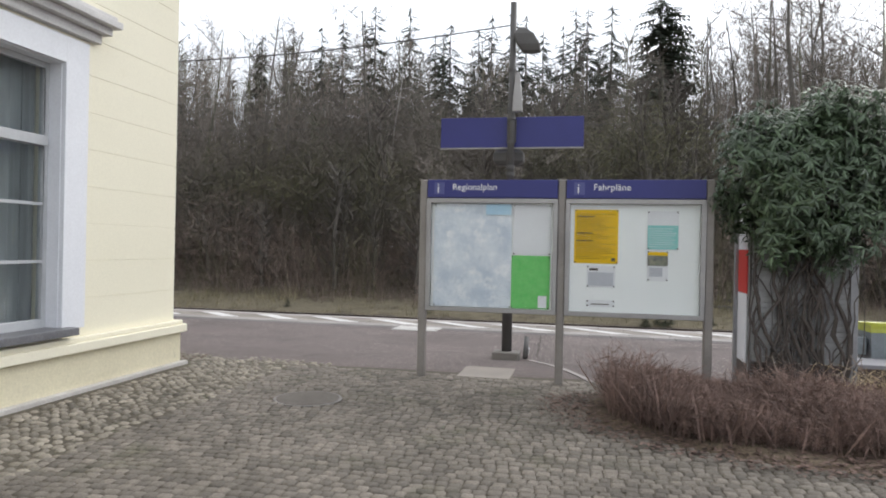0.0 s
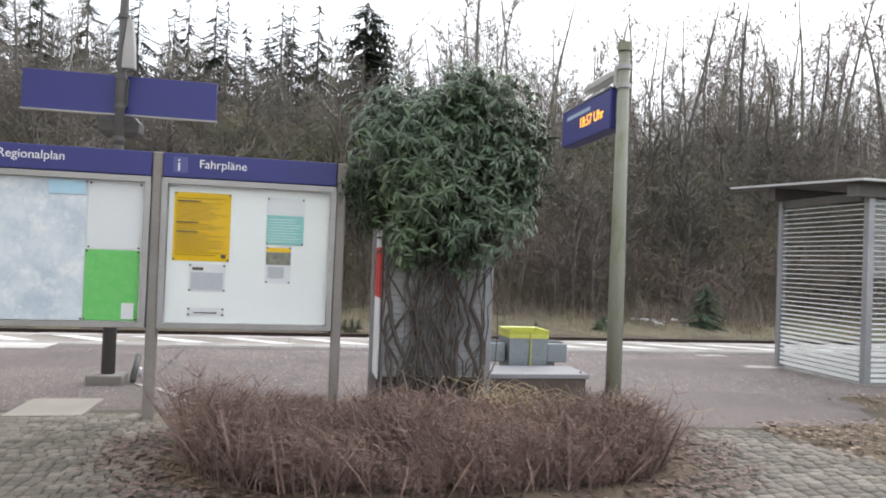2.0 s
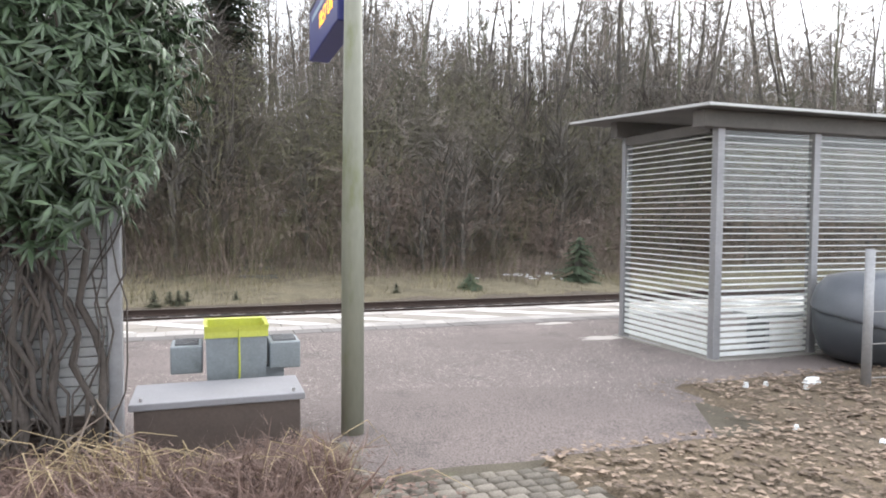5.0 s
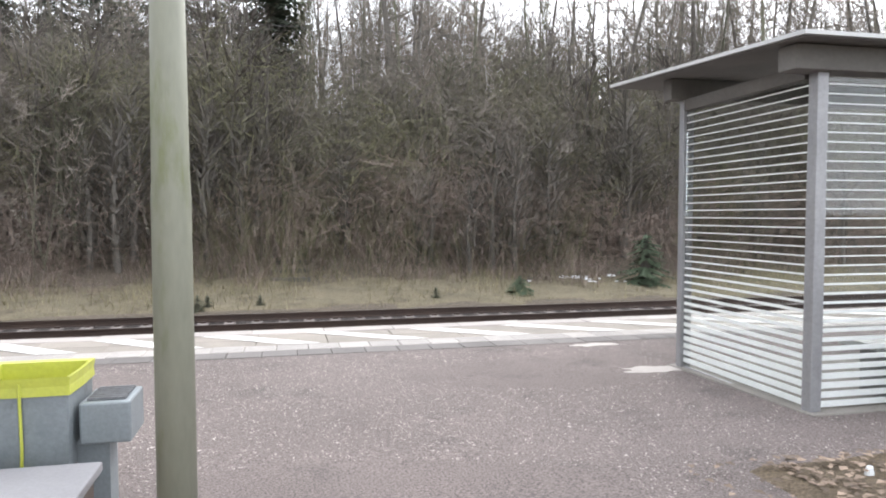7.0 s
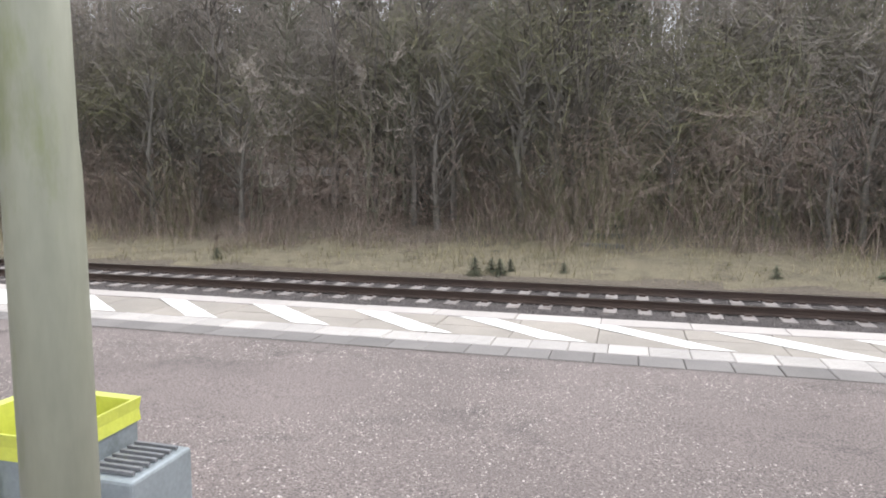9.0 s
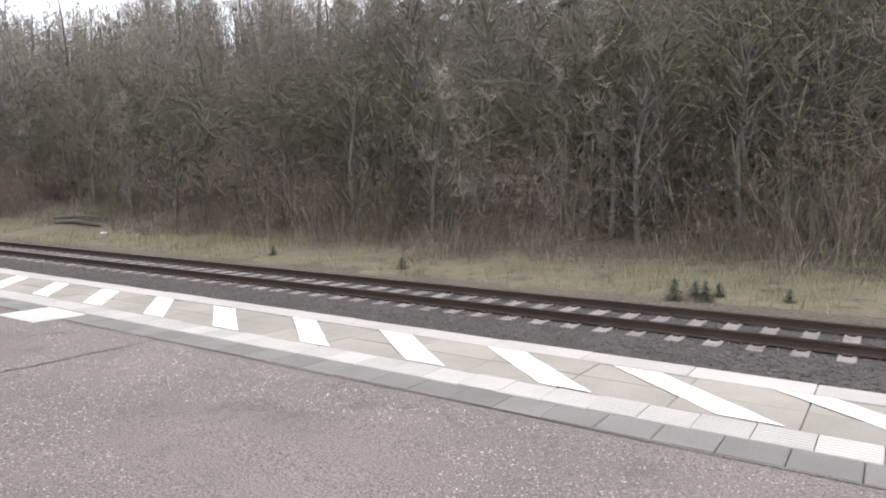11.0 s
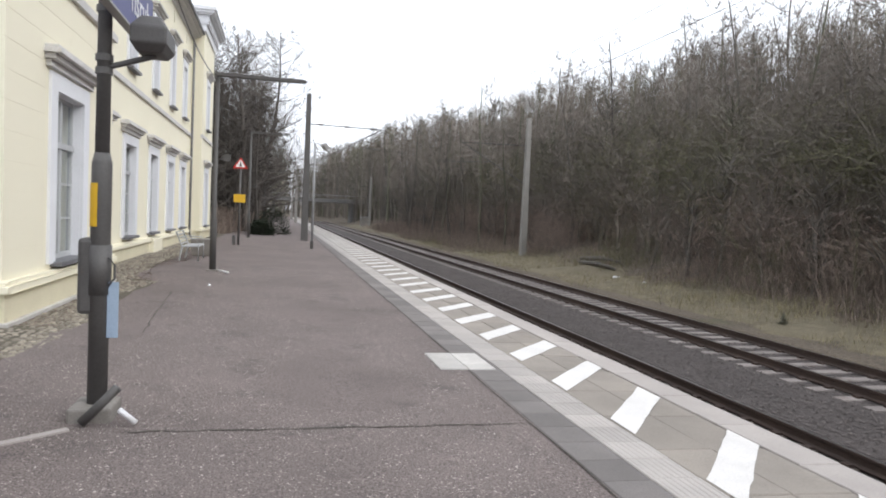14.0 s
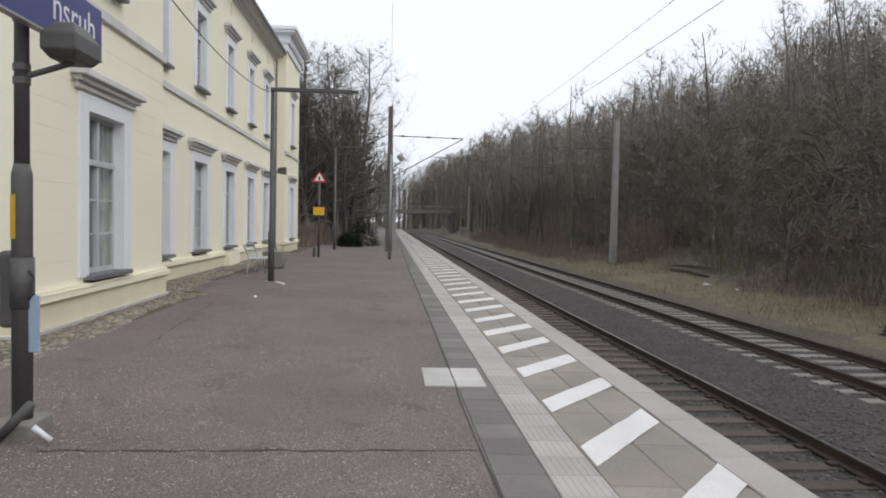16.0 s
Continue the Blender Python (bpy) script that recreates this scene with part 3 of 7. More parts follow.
def window(name, axis, at, u0, u1, z0, z1, sign=1, ground=True, label="tall white-framed casement window in a white plaster surround"):
    """A window in an opening of the wall: surround, hood, sill, frame, bars, panes and curtain."""
    def bx(s, ua, ub, wa, wb, za, zb):
        wa, wb = at + wa, at + wb
        return s.box(wa, ua, za, wb, ub, zb) if axis == "x" else s.box(ua, wa, za, ub, wb, zb)
    mid = (u0 + u1) / 2
    w = thing(name, (at, mid, z0) if axis == "x" else (mid, at, z0), label, "window", "station windows", "structure")
    s, b = Shape(), 0.31 if ground else 0.22
    bx(s, u0 - b, u0 + 0.004, -0.02, 0.05, z0 - 0.02, z1 + 0.26)
    bx(s, u1 - 0.004, u1 + b, -0.02, 0.05, z0 - 0.02, z1 + 0.26)
    bx(s, u0, u1, -0.02, 0.05, z1 - 0.004, z1 + 0.26)
    part("surround", s, M["white_trim"], w, bevel=0.006)
    s = Shape()
    bx(s, u0 + 0.001, u0 + 0.012, -0.22, 0.0, z0, z1)
    bx(s, u1 - 0.012, u1 - 0.001, -0.22, 0.0, z0, z1)
    bx(s, u0 + 0.012, u1 - 0.012, -0.22, 0.0, z1 - 0.012, z1 - 0.001)
    part("reveal", s, M["white_trim"], w)
    s = Shape()
    for out, grow, za, zb in ((0.08, 0.20, 0.30, 0.40), (0.16, 0.26, 0.40, 0.48), (0.24, 0.32, 0.48, 0.55), (0.20, 0.28, 0.55, 0.60)):
        bx(s, u0 - b - grow + 0.06, u1 + b + grow - 0.06, -0.02, out, z1 + za, z1 + zb)
    part("hood", s, M["grey_moulding"], w, "grey moulded hood over the window", bevel=0.008)
    s = Shape()
    bx(s, u0 - 0.10, u1 + 0.10, -0.20, 0.17, z0 - 0.07, z0 + 0.005)
    part("sill", s, M["slate"], w, "dark slate sill", bevel=0.008)
    f = Shape()
    d0, d1 = -0.20, -0.13
    t = 0.07
    bx(f, u0 + 0.012, u0 + t, d0, d1, z0, z1)
    bx(f, u1 - t, u1 - 0.012, d0, d1, z0, z1)
    bx(f, u0 + t, u1 - t, d0, d1, z1 - t, z1)
    bx(f, u0 + t, u1 - t, d0, d1, z0, z0 + 0.09)
    zt = z0 + (z1 - z0) * 0.70
    bx(f, u0 + t, u1 - t, d0, d1 + 0.04, zt - 0.05, zt + 0.05)
    bx(f, mid - 0.05, mid + 0.05, d0, d1 + 0.02, z0 + 0.09, z1 - t)
    fr = part("window_frame", f, M["frame_paint"], w, bevel=0.006)
    s = Shape()
    for k in (1, 2):
        zz = z0 + 0.09 + (zt - 0.05 - z0 - 0.09) * k / 3
        for a, c in ((u0 + t, mid - 0.05), (mid + 0.05, u1 - t)):
            bx(s, a, c, d0 + 0.02, d1 - 0.005, zz - 0.015, zz + 0.015)
    part("glazing_bars", s, M["frame_paint"], fr)
    for a, c in ((u0 + t, mid - 0.05), (mid + 0.05, u1 - t)):
        for za, zb in ((z0 + 0.09, zt - 0.05), (zt + 0.05, z1 - t)):
            s = Shape()
            bx(s, a - 0.005, c + 0.005, d0 + 0.03, d0 + 0.038, za - 0.005, zb + 0.005)
            g = part("pane", s, M["glass"], fr)
            g.visible_shadow = False
    s = Shape()
    n = 28
    pts = []
    for i in range(n + 1):
        u = u0 + 0.02 + (u1 - u0 - 0.04) * i / n
        pts.append((u, at - 0.32 + 0.02 * math.sin(i * 2.1) + 0.012 * math.sin(i * 0.7)))
    for i in range(n):
        (ua, wa), (ub, wb) = pts[i], pts[i + 1]
        q = [(wa, ua, z0 + 0.02), (wb, ub, z0 + 0.02), (wb, ub, z1 - 0.02), (wa, ua, z1 - 0.02)]
        if axis == "y":
            q = [(y, x, z) for x, y, z in q]
        s.add(q, [(0, 1, 2, 3)])
    part("curtain", s, M["curtain"], w, "grey net curtain", smooth=True)
    return w


k = 1
for a, b in gable_w[:2]:
    window(f"window_{k}", "x", GX, a, b, *ZG)
    k += 1
for i, (a, b) in enumerate(GW):
    at = RY if i == 0 else CY
    window(f"window_{k}", "y", at, a, b, *ZG)
    window(f"window_{k + 1}", "y", at, a + 0.2, b - 0.2, *ZU, ground=False)
    k += 2
window(f"window_{k}", "y", 9.80, -33.2, -31.9, *ZG)
window(f"window_{k + 1}", "y", 9.80, -33.05, -32.05, *ZU, ground=False)

# shallow plaster courses, each a raised band with a scored joint between
def courses(axis, at, u0, u1, gaps, zs):
    for z0, z1 in zip(zs[:-1], zs[1:]):
        segs, a = [], u0
        for g0, g1, gz0, gz1 in sorted(gaps):
            if gz0 < z1 and gz1 > z0:
                segs.append((a, g0))
                a = g1
        segs.append((a, u1))
        for a, b in segs:
            if b - a < 0.05:
                continue
            s = Shape()
            if axis == "x":
                s.box(at - 0.02, a, z0 + 0.003, at + 0.0045, b, z1 - 0.003)
            else:
                s.box(a, at - 0.02, z0 + 0.003, b, at + 0.0045, z1 - 0.003)
            part("plaster_course", s, M["plaster"], station, bevel=0.002)


zs = [0.55 + 0.385 * i for i in range(12)]
courses("x", GX, 0.0, RY + 0.012, [(a - 0.29, b + 0.29, 0.0, 3.5) for a, b in gable_w[:2]], zs)
courses("y", RY, FX, GX, [(GW[0][0] - 0.29, GW[0][1] + 0.29, 0.0, 3.5)], zs)
pipe = Shape().tube([(EX + 0.35, CY + 0.12, 9.3), (EX + 0.35, CY + 0.12, 0.3), (EX + 0.35, CY + 0.22, 0.12)], 0.055, 10)
single("downpipe", pipe, M["slate"], "dark zinc rainwater downpipe on the station front", "downpipe", smooth=True)


# ---- trees ----
def bare_tree(name, seed, height, spread=0.33, trunk_r=0.13, bark="bark", limbs=15, first=0.30, fork=False, fine="twig"):
    """Mesh data for a leafless tree: trunk, limbs, branches and twigs."""
    r = random.Random(seed)
    t, tw = Shape(), Shape()

    def stalk(p, d, length, rad, n, segs, bend, out, lift=0.15):
        pts, radii = [Vector(p)], [rad]
        d = Vector(d).normalized()
        for i in range(segs):
            d = (d + Vector((r.uniform(-bend, bend), r.uniform(-bend, bend), r.uniform(-bend, bend) + lift))).normalized()
            pts.append(pts[-1] + d * length / segs)
            radii.append(rad * (1 - 0.85 * (i + 1) / segs))
        out.tube(pts, radii, n, cap=False)
        return pts, radii

    stems = [(0, 0, 0)] if not fork else [(0, 0, 0), (0.15, 0.1, 0), (-0.12, 0.14, 0)]
    for st in stems:
        lean = (r.uniform(-0.08, 0.08), r.uniform(-0.08, 0.08), 1)
        if fork:
            lean = (r.uniform(-0.25, 0.25), r.uniform(-0.25, 0.25), 1)
        pts, radii = stalk(st, lean, height, trunk_r * r.uniform(0.8, 1.1), 6, 9, 0.09, t, 0.12)
        for i in range(limbs // len(stems)):
            u = first + (0.97 - first) * (i + r.random()) / (limbs // len(stems))
            k = min(int(u * 9), 8)
            p = pts[k].lerp(pts[k + 1], u * 9 - k)
            w = r.uniform(0, 6.28)
            ln = height * spread * (1.15 - u * 0.8) * r.uniform(0.6, 1.15)
            bp, br = stalk(p, (math.cos(w), math.sin(w), r.uniform(0.0, 0.9)), ln, max(0.016, radii[k] * 0.36), 4, 4, 0.36, t, 0.10)
            for _ in range(7):
                q = r.choice(bp[1:])
                d = Vector((r.uniform(-1, 1), r.uniform(-1, 1), r.uniform(0.1, 1.3)))
                cp, cr = stalk(q, d, ln * r.uniform(0.35, 0.6), 0.013, 3, 2, 0.3, tw)
                for _ in range(6):
                    a = r.choice(cp)
                    e = a + Vector((r.uniform(-1, 1), r.uniform(-1, 1), r.uniform(-0.1, 1.2))) * ln * 0.28
                    side = (e - a).orthogonal().normalized() * 0.010
                    tw.add([a - side, a + side, e], [(0, 1, 2)])
    return mesh_of(name + "_trunk", t, M[bark], 0, True), mesh_of(name + "_crown", tw, M[fine])


def spruce(name, seed, height, width, dense=1.0, column=False):
    r = random.Random(seed)
    t, c = Shape(), Shape()
    t.tube([(0, 0, 0), (0, 0, height * 0.98)], [0.16, 0.015], 6, False)
    levels = int(26 * dense)
    for i in range(levels):
        u = 0.06 + 0.93 * i / levels
        reach = (width * (1 - u ** 10) * (0.8 + 0.2 * min(1.0, u * 3)) if column else width * (1 - u) ** 0.8) + 0.12
        for k in range(9):
            w = r.uniform(0, 6.28)
            ln = reach * r.uniform(0.65, 1.15)
            z = height * (u + r.uniform(-0.015, 0.015))
            tip = Vector((math.cos(w) * ln, math.sin(w) * ln, z - ln * r.uniform(0.15, 0.45)))
            base = Vector((0, 0, z))
            side = Vector((-math.sin(w), math.cos(w), 0))
            for j in range(5):
                a = base.lerp(tip, 0.25 + 0.17 * j)
                for sg in (-1, 1):
                    e = a + side * sg * ln * 0.28 * (1.1 - 0.15 * j) + (tip - base) * 0.16 + Vector((0, 0, -0.08 * ln))
                    b2 = a + (tip - base) * 0.17
                    c.add([a, b2, e], [(0, 1, 2)])
            c.add([base + side * 0.04, base - side * 0.04, tip], [(0, 1, 2)])
    return mesh_of(name + "_trunk", t, M["bark"], 0, True), mesh_of(name + "_crown", c, M["needle"])


def plant(name, meshes, at, turn, scale, label, category, group):
    ob = thing(name, at, label, category, group)
    ob.rotation_euler = (0, 0, turn)
    ob.scale = (scale, scale, scale)
    for nm, me in zip(("trunk", "crown"), meshes):
        c = new(nm, me)
        c.parent = ob
    return ob


KINDS = [bare_tree("beech", 20 + i, 11.5, 0.30 + 0.02 * (i % 3), 0.12 + 0.015 * (i % 3), "bark" if i % 3 else "bark_green", 16, 0.22 + 0.05 * (i % 3)) for i in range(6)]
SHRUBS = [bare_tree("shrub", 60 + i, 5.0, 0.42, 0.022, "bark_green" if i % 2 else "bark", 15, 0.10, True) for i in range(4)]
SPRUCES = [spruce("spruce", 80 + i, 13.0, 2.3 + 0.3 * i) for i in range(3)]
r = random.Random(9)
placed = []


def room(x, y, d):
    if any((x - a) ** 2 + (y - b) ** 2 < d * d for a, b in placed):
        return False
    placed.append((x, y))
    return True


count = 0
while count < 250:
    x = r.uniform(-125, 48)
    west = min(1.0, max(0.0, (-x - 25) / 20))
    y = (33.5 - 4.5 * west) + abs(r.gauss(0, 1)) * 11
    if y > 70 or 36.3 < y < 39.5 and x > -30 or not room(x, y, 1.3):
        continue
    sc = r.uniform(0.72, 1.14) * (1.0 - 0.0022 * (y - 34)) * (1 + 0.0035 * max(0.0, -x - 45)) * (0.87 if -16 < x < 8 else 1.0)
    plant("woodland_tree", r.choice(KINDS), (x, y, ground_z(x, y) - 0.1), r.uniform(0, 6.28), sc, "leafless grey-brown deciduous tree on the wooded bank", "tree", "woodland trees")
    count += 1
count = 0
while count < 48:
    x, y = (r.uniform(-40, -10), r.uniform(33.0, 44)) if count < 32 else (r.uniform(4.5, 16), r.uniform(37.0, 50))
    if not room(x, y, 1.0):
        continue
    plant("woodland_tree", r.choice(KINDS), (x, y, ground_z(x, y) - 0.1), r.uniform(0, 6.28), r.uniform(0.85, 1.1), "leafless grey-brown deciduous tree on the wooded bank", "tree", "woodland trees")
    count += 1
count = 0
while count < 48:
    x, y = r.uniform(7, 48), r.uniform(33.5, 46)
    if not room(x, y, 1.2):
        continue
    plant("tall_woodland_tree", r.choice(KINDS), (x, y, ground_z(x, y) - 0.1), r.uniform(0, 6.28), r.uniform(1.12, 1.42), "tall leafless deciduous tree rising above the wooded bank", "tree", "tall woodland trees")
    count += 1
count = 0
while count < 45:
    x = r.uniform(-100, 40)
    y = 29.8 + abs(r.gauss(0, 1)) * 3.6
    if not room(x, y, 0.8):
        continue
    plant("woodland_shrub", r.choice(SHRUBS), (x, y, ground_z(x, y) - 0.05), r.uniform(0, 6.28), r.uniform(0.55, 1.15), "bare many-stemmed shrub at the edge of the wood", "shrub", "woodland shrubs")
    count += 1

# the wood behind and along the line, past counting
def twiggy(seed, height):
    """A light leafless tree: a thin trunk and a crown of fine tapering branches."""
    r2 = random.Random(seed)
    s = Shape()
    s.tube([(0, 0, 0), (r2.uniform(-0.2, 0.2), r2.uniform(-0.2, 0.2), height * 0.5), (r2.uniform(-0.4, 0.4), r2.uniform(-0.4, 0.4), height)], [0.13, 0.08, 0.01], 4, False)
    tri = [(0, 1, 5), (0, 5, 4), (1, 2, 6), (1, 6, 5), (2, 3, 7), (2, 7, 6), (3, 0, 4), (3, 4, 7), (4, 5, 9), (4, 9, 8), (5, 6, 10), (5, 10, 9), (6, 7, 11), (6, 11, 10), (7, 4, 8), (7, 8, 11)]
    v, f = [tuple(p) for p in s.v], list(tri)
    for _ in range(215):
        u = r2.uniform(0.15, 1.0)
        w, reach = r2.uniform(0, 6.28), height * 0.28 * (1.15 - u) * r2.uniform(0.1, 1.0)
        a = Vector((math.cos(w) * reach * 0.7, math.sin(w) * reach * 0.7, height * u))
        e = a + Vector((math.cos(w) * r2.uniform(0.1, 1) + r2.uniform(-0.9, 0.9), math.sin(w) * r2.uniform(0.1, 1) + r2.uniform(-0.9, 0.9), r2.uniform(-0.3, 1.25)))
        side = Vector((-math.sin(w), math.cos(w), 0)) * 0.031
        n0 = len(v)
        v += [tuple(a - side), tuple(a + side), tuple(e)]
        f.append((n0, n0 + 1, n0 + 2))
    return v, f


rng = np.random.default_rng(15)
def woods(name, spots, h, seed, material, label):
    spots = np.array([(x, y, ground_z(x, y) - 0.2) for x, y in spots])
    k = len(spots)
    v, f = twiggy(seed, h)
    sc = ((0.72 + 0.45 * rng.random(k)) * (1 + 0.0046 * np.maximum(0, -spots[:, 0] - 45)))[:, None] * np.ones((k, 3))
    vv, ff = repeat_mesh(v, f, spots, rng.random(k) * 6.28, sc)
    return tagged(bulk(name, vv, ff, material), label, "woodland", kind="stuff")


for i, (mm, seed) in enumerate((("twig", 1), ("bark", 2), ("bark_green", 3), ("twig", 4))):
    spots = [(x, y) for x, y in zip(rng.uniform(-150, 75, 260), 40 + 42 * rng.random(260))]
    spots += [(x, 29 + abs(rng.normal(0, 9))) for x in rng.uniform(-300, -95, 90)]
    spots += [(x, y) for x, y in zip(rng.uniform(-330, -165, 50), rng.uniform(-40, 14, 50))]
    spots += [(x, y) for x, y in zip(rng.uniform(-430, -270, 26), rng.uniform(8, 40, 26))]
    woods("far_woodland", spots, 11.0, seed, M[mm], "leafless grey-brown woodland covering the bank")

# saplings and thorn bushes that fill the wood's edge
for mm, seed, h in (("bark", 21, 4.2), ("bark_green", 22, 6.5), ("twig", 23, 5.5), ("bark", 24, 5.0), ("twig_dark", 25, 7.5)):
    spots = []
    while len(spots) < 120:
        x, y = rng.uniform(-95, 45), 29.6 + abs(rng.normal(0, 1)) * 6.5
        if h > 5 and y < 31.5 or -34 < x < -21 and y < 32:
            continue
        spots.append((x, y))
    woods("thicket", spots, h, seed, M[mm], "tangled bare saplings and thorn bushes in the wood")

# fine tangle of hanging and crossing twigs between the stems of the wood
rng = np.random.default_rng(51)
def tangle(name, k, xs, ys, lift, size, material, label, seed):
    r2 = np.random.default_rng(seed)
    n = 96
    a = r2.uniform(-1, 1, (n, 3)) * np.array([1.0, 1.0, 0.5]) + np.array([0, 0, 0.5])
    d = r2.normal(0, 1, (n, 3)) * np.array([0.42, 0.42, 0.36]) + np.array([0, 0, 0.16])
    side = np.cross(d, r2.normal(0, 1, (n, 3)))
    side = side / np.linalg.norm(side, axis=1)[:, None] * 0.0044
    bv = np.stack([a - side, a + side, a + d], 1).reshape(-1, 3)
    bf = np.arange(3 * n).reshape(-1, 3)
    z = np.array([ground_z(p, q) for p, q in zip(xs, ys)])
    sc = size * (0.7 + 0.6 * rng.random(k))
    vv, ff = repeat_mesh(bv, bf, np.stack([xs, ys, z + lift], 1), rng.random(k) * 6.28, np.stack([sc, sc, sc * 1.15], 1))
    return tagged(bulk(name, vv, ff, material), label, "undergrowth", kind="stuff")


for mm, seed, k, y0, dy, lo, hi, size in (("brush", 61, 1700, 30.0, 4.0, -0.3, 2.2, 1.3), ("twig", 62, 2300, 31.0, 6.0, 0.8, 6.0, 1.7), ("brush_green", 63, 1500, 31.5, 5.0, 0.8, 5.0, 1.7), ("twig", 64, 800, 33.0, 9.0, 2.5, 6.5, 2.0)):
    hx = rng.uniform(-85, 45 if seed < 64 else 2, k)
    hy = y0 + np.abs(rng.normal(0, 1, k)) * dy
    up = lo + (hi - lo) * rng.random(k) * np.clip(0.35 + 0.5 * np.sin(hx * 0.37 + seed) * np.sin(hx * 0.83) + 0.4, 0.25, 1.0)
    open_ground = ((hx > -34) & (hx < -21) & (hy < 32.0)) | ((hx > -8) & (hx < 3) & (hy < 37.0) & (up > 0.2) & (up < 2.4) & (rng.random(k) < 0.4))
    hx, hy, up = hx[~open_ground], hy[~open_ground], up[~open_ground]
    tangle("twig_tangle", len(hx), hx, hy, up, size, M[mm], "fine tangle of bare winter twigs in the wood", seed)

# undergrowth: upright stems and brambles
rng = np.random.default_rng(5)
def stems(name, k, xs, ys, h0, h1, width, material, label, twigs=True):
    z = np.array([ground_z(a, b) for a, b in zip(xs, ys)])
    bv = [(-0.5, 0, 0), (0.5, 0, 0), (0.15, 0, 0.55), (-0.35, 0, 0.55), (0.05, 0.0, 1.0), (14, 6, 0.85), (-13, -9, 0.92), (9, -13, 0.7), (-9, 12, 0.78), (6, 4, 1.05)]
    h = (h0 + (h1 - h0) * rng.random(k) ** 1.5) * (0.72 + 0.38 * np.sin(xs * 0.55 + np.sin(ys)) * np.sin(xs * 0.21 + 1) + 0.25 * np.sin(xs * 1.9))
    fc = [(0, 1, 2), (0, 2, 3), (3, 2, 4)] + ([(2, 3, 5), (3, 2, 6), (2, 3, 7), (3, 2, 8), (2, 3, 9)] if twigs else [])
    vv, ff = repeat_mesh(bv, fc, np.stack([xs, ys, z - 0.03], 1), rng.random(k) * 6.28, np.stack([np.full(k, width), np.full(k, width), h], 1), rng.normal(0, 0.36, (k, 2)))
    return tagged(bulk(name, vv, ff, material), label, "undergrowth", kind="stuff")


k = 44000
ux = -105 + 150 * rng.random(k)
uy = 28.5 - 1.7 * np.clip((-ux - 34) / 8, 0, 1) + np.abs(rng.normal(0, 1, k)) * np.where(rng.random(k) < 0.6, 3.2, 11.0) + 0.5 * np.sin(ux * 1.3) + 0.3 * np.sin(ux * 3.1) + 0.6 * np.sin(ux * 0.31)
clear = (ux > -34) & (ux < -21) & (uy < 31.5) & (rng.random(k) < 0.85)
ux, uy = ux[~clear], uy[~clear]
k = len(ux)
stems("undergrowth", k, ux, uy, 0.25, 1.75, 0.017, M["brush"], "dense brown thicket of brambles and saplings")
k = 1500
cx = rng.choice([3.0, 4.5, -10, 13, -17, -26, 8.5, 20], k) + rng.normal(0, 1.3, k)
cy = 30.2 + rng.normal(0, 0.7, k)
stems("willow_shoots", k, cx, cy, 1.0, 3.8, 0.016, M["brush_green"], "olive-green thin willow shoots along the thicket")
k = 40000
ux = -70 + 100 * rng.random(k)
uy = 25.9 + 3.9 * rng.random(k) ** 0.8
uy = np.where((ux > -34) & (ux < -21), 25.6 + 5.6 * rng.random(k), uy)
stems("verge_grass", k, ux, uy, 0.08, 0.50, 0.020, M["grass_blade"], "tufts of dry winter grass on the verge", False)


# ---- paving of the platform edge ----
edge_paving = thing("platform_edge_paving", (0, 15.62, top_z(15.62)), "rows of grey pavers, white ribbed guide tiles and sandy slabs along the platform edge", "paving", kind="structure")
edge_paving.location = (0, 0, 0)
strip_pieces("paver", 15.72, 16.10, 0.40, M["paver"], 0.004, 0.08, edge_paving, (-22, 9), 1)
strip_pieces("guide_tile", 16.10, 16.48, 0.38, M["tactile"], 0.008, 0.08, edge_paving, (-22, 9), 2, ribs=7)
strip_pieces("slab", 16.48, 16.97, 0.90, M["slab"], 0.002, 0.08, edge_paving, (-40, 12), 3)
strip_pieces("slab", 16.97, 17.46, 0.90, M["slab"], 0.002, 0.08, edge_paving, (-40, 12), 4)
strip_pieces("edge_stone", 17.46, 17.84, 1.00, M["edge"], 0.010, 0.20, edge_paving, (-40, 14), 5)
r = random.Random(3)
for i in range(-90, 16):
    b = 0.645 + 1.42 * i
    y0, y1, w = 16.51 + r.uniform(-0.01, 0.02), 17.44 + r.uniform(-0.02, 0.02), 0.45 + r.uniform(-0.03, 0.03)
    a = b - 1.56 + r.uniform(-0.05, 0.05)
    s = Shape()
    # ragged paint: the outline walks along both long sides
    left = [(b - w + (a - b + w) * t + r.uniform(-0.012, 0.012), y0 + (y1 - y0) * t) for t in np.linspace(0, 1, 9)]
    right = [(b + (a + w - b) * t + r.uniform(-0.012, 0.012), y0 + (y1 - y0) * t) for t in np.linspace(0, 1, 9)]
    for p0, p1, q0, q1 in zip(left[:-1], left[1:], right[:-1], right[1:]):
        s.add([(x, y, top_z(y) + 0.0095) for x, y in (p0, q0, q1, p1)], [(0, 1, 2, 3)])
    part("paint_stripe", s, M["white_paint"], edge_paving, "worn white painted warning stripe" if i == 0 else "")
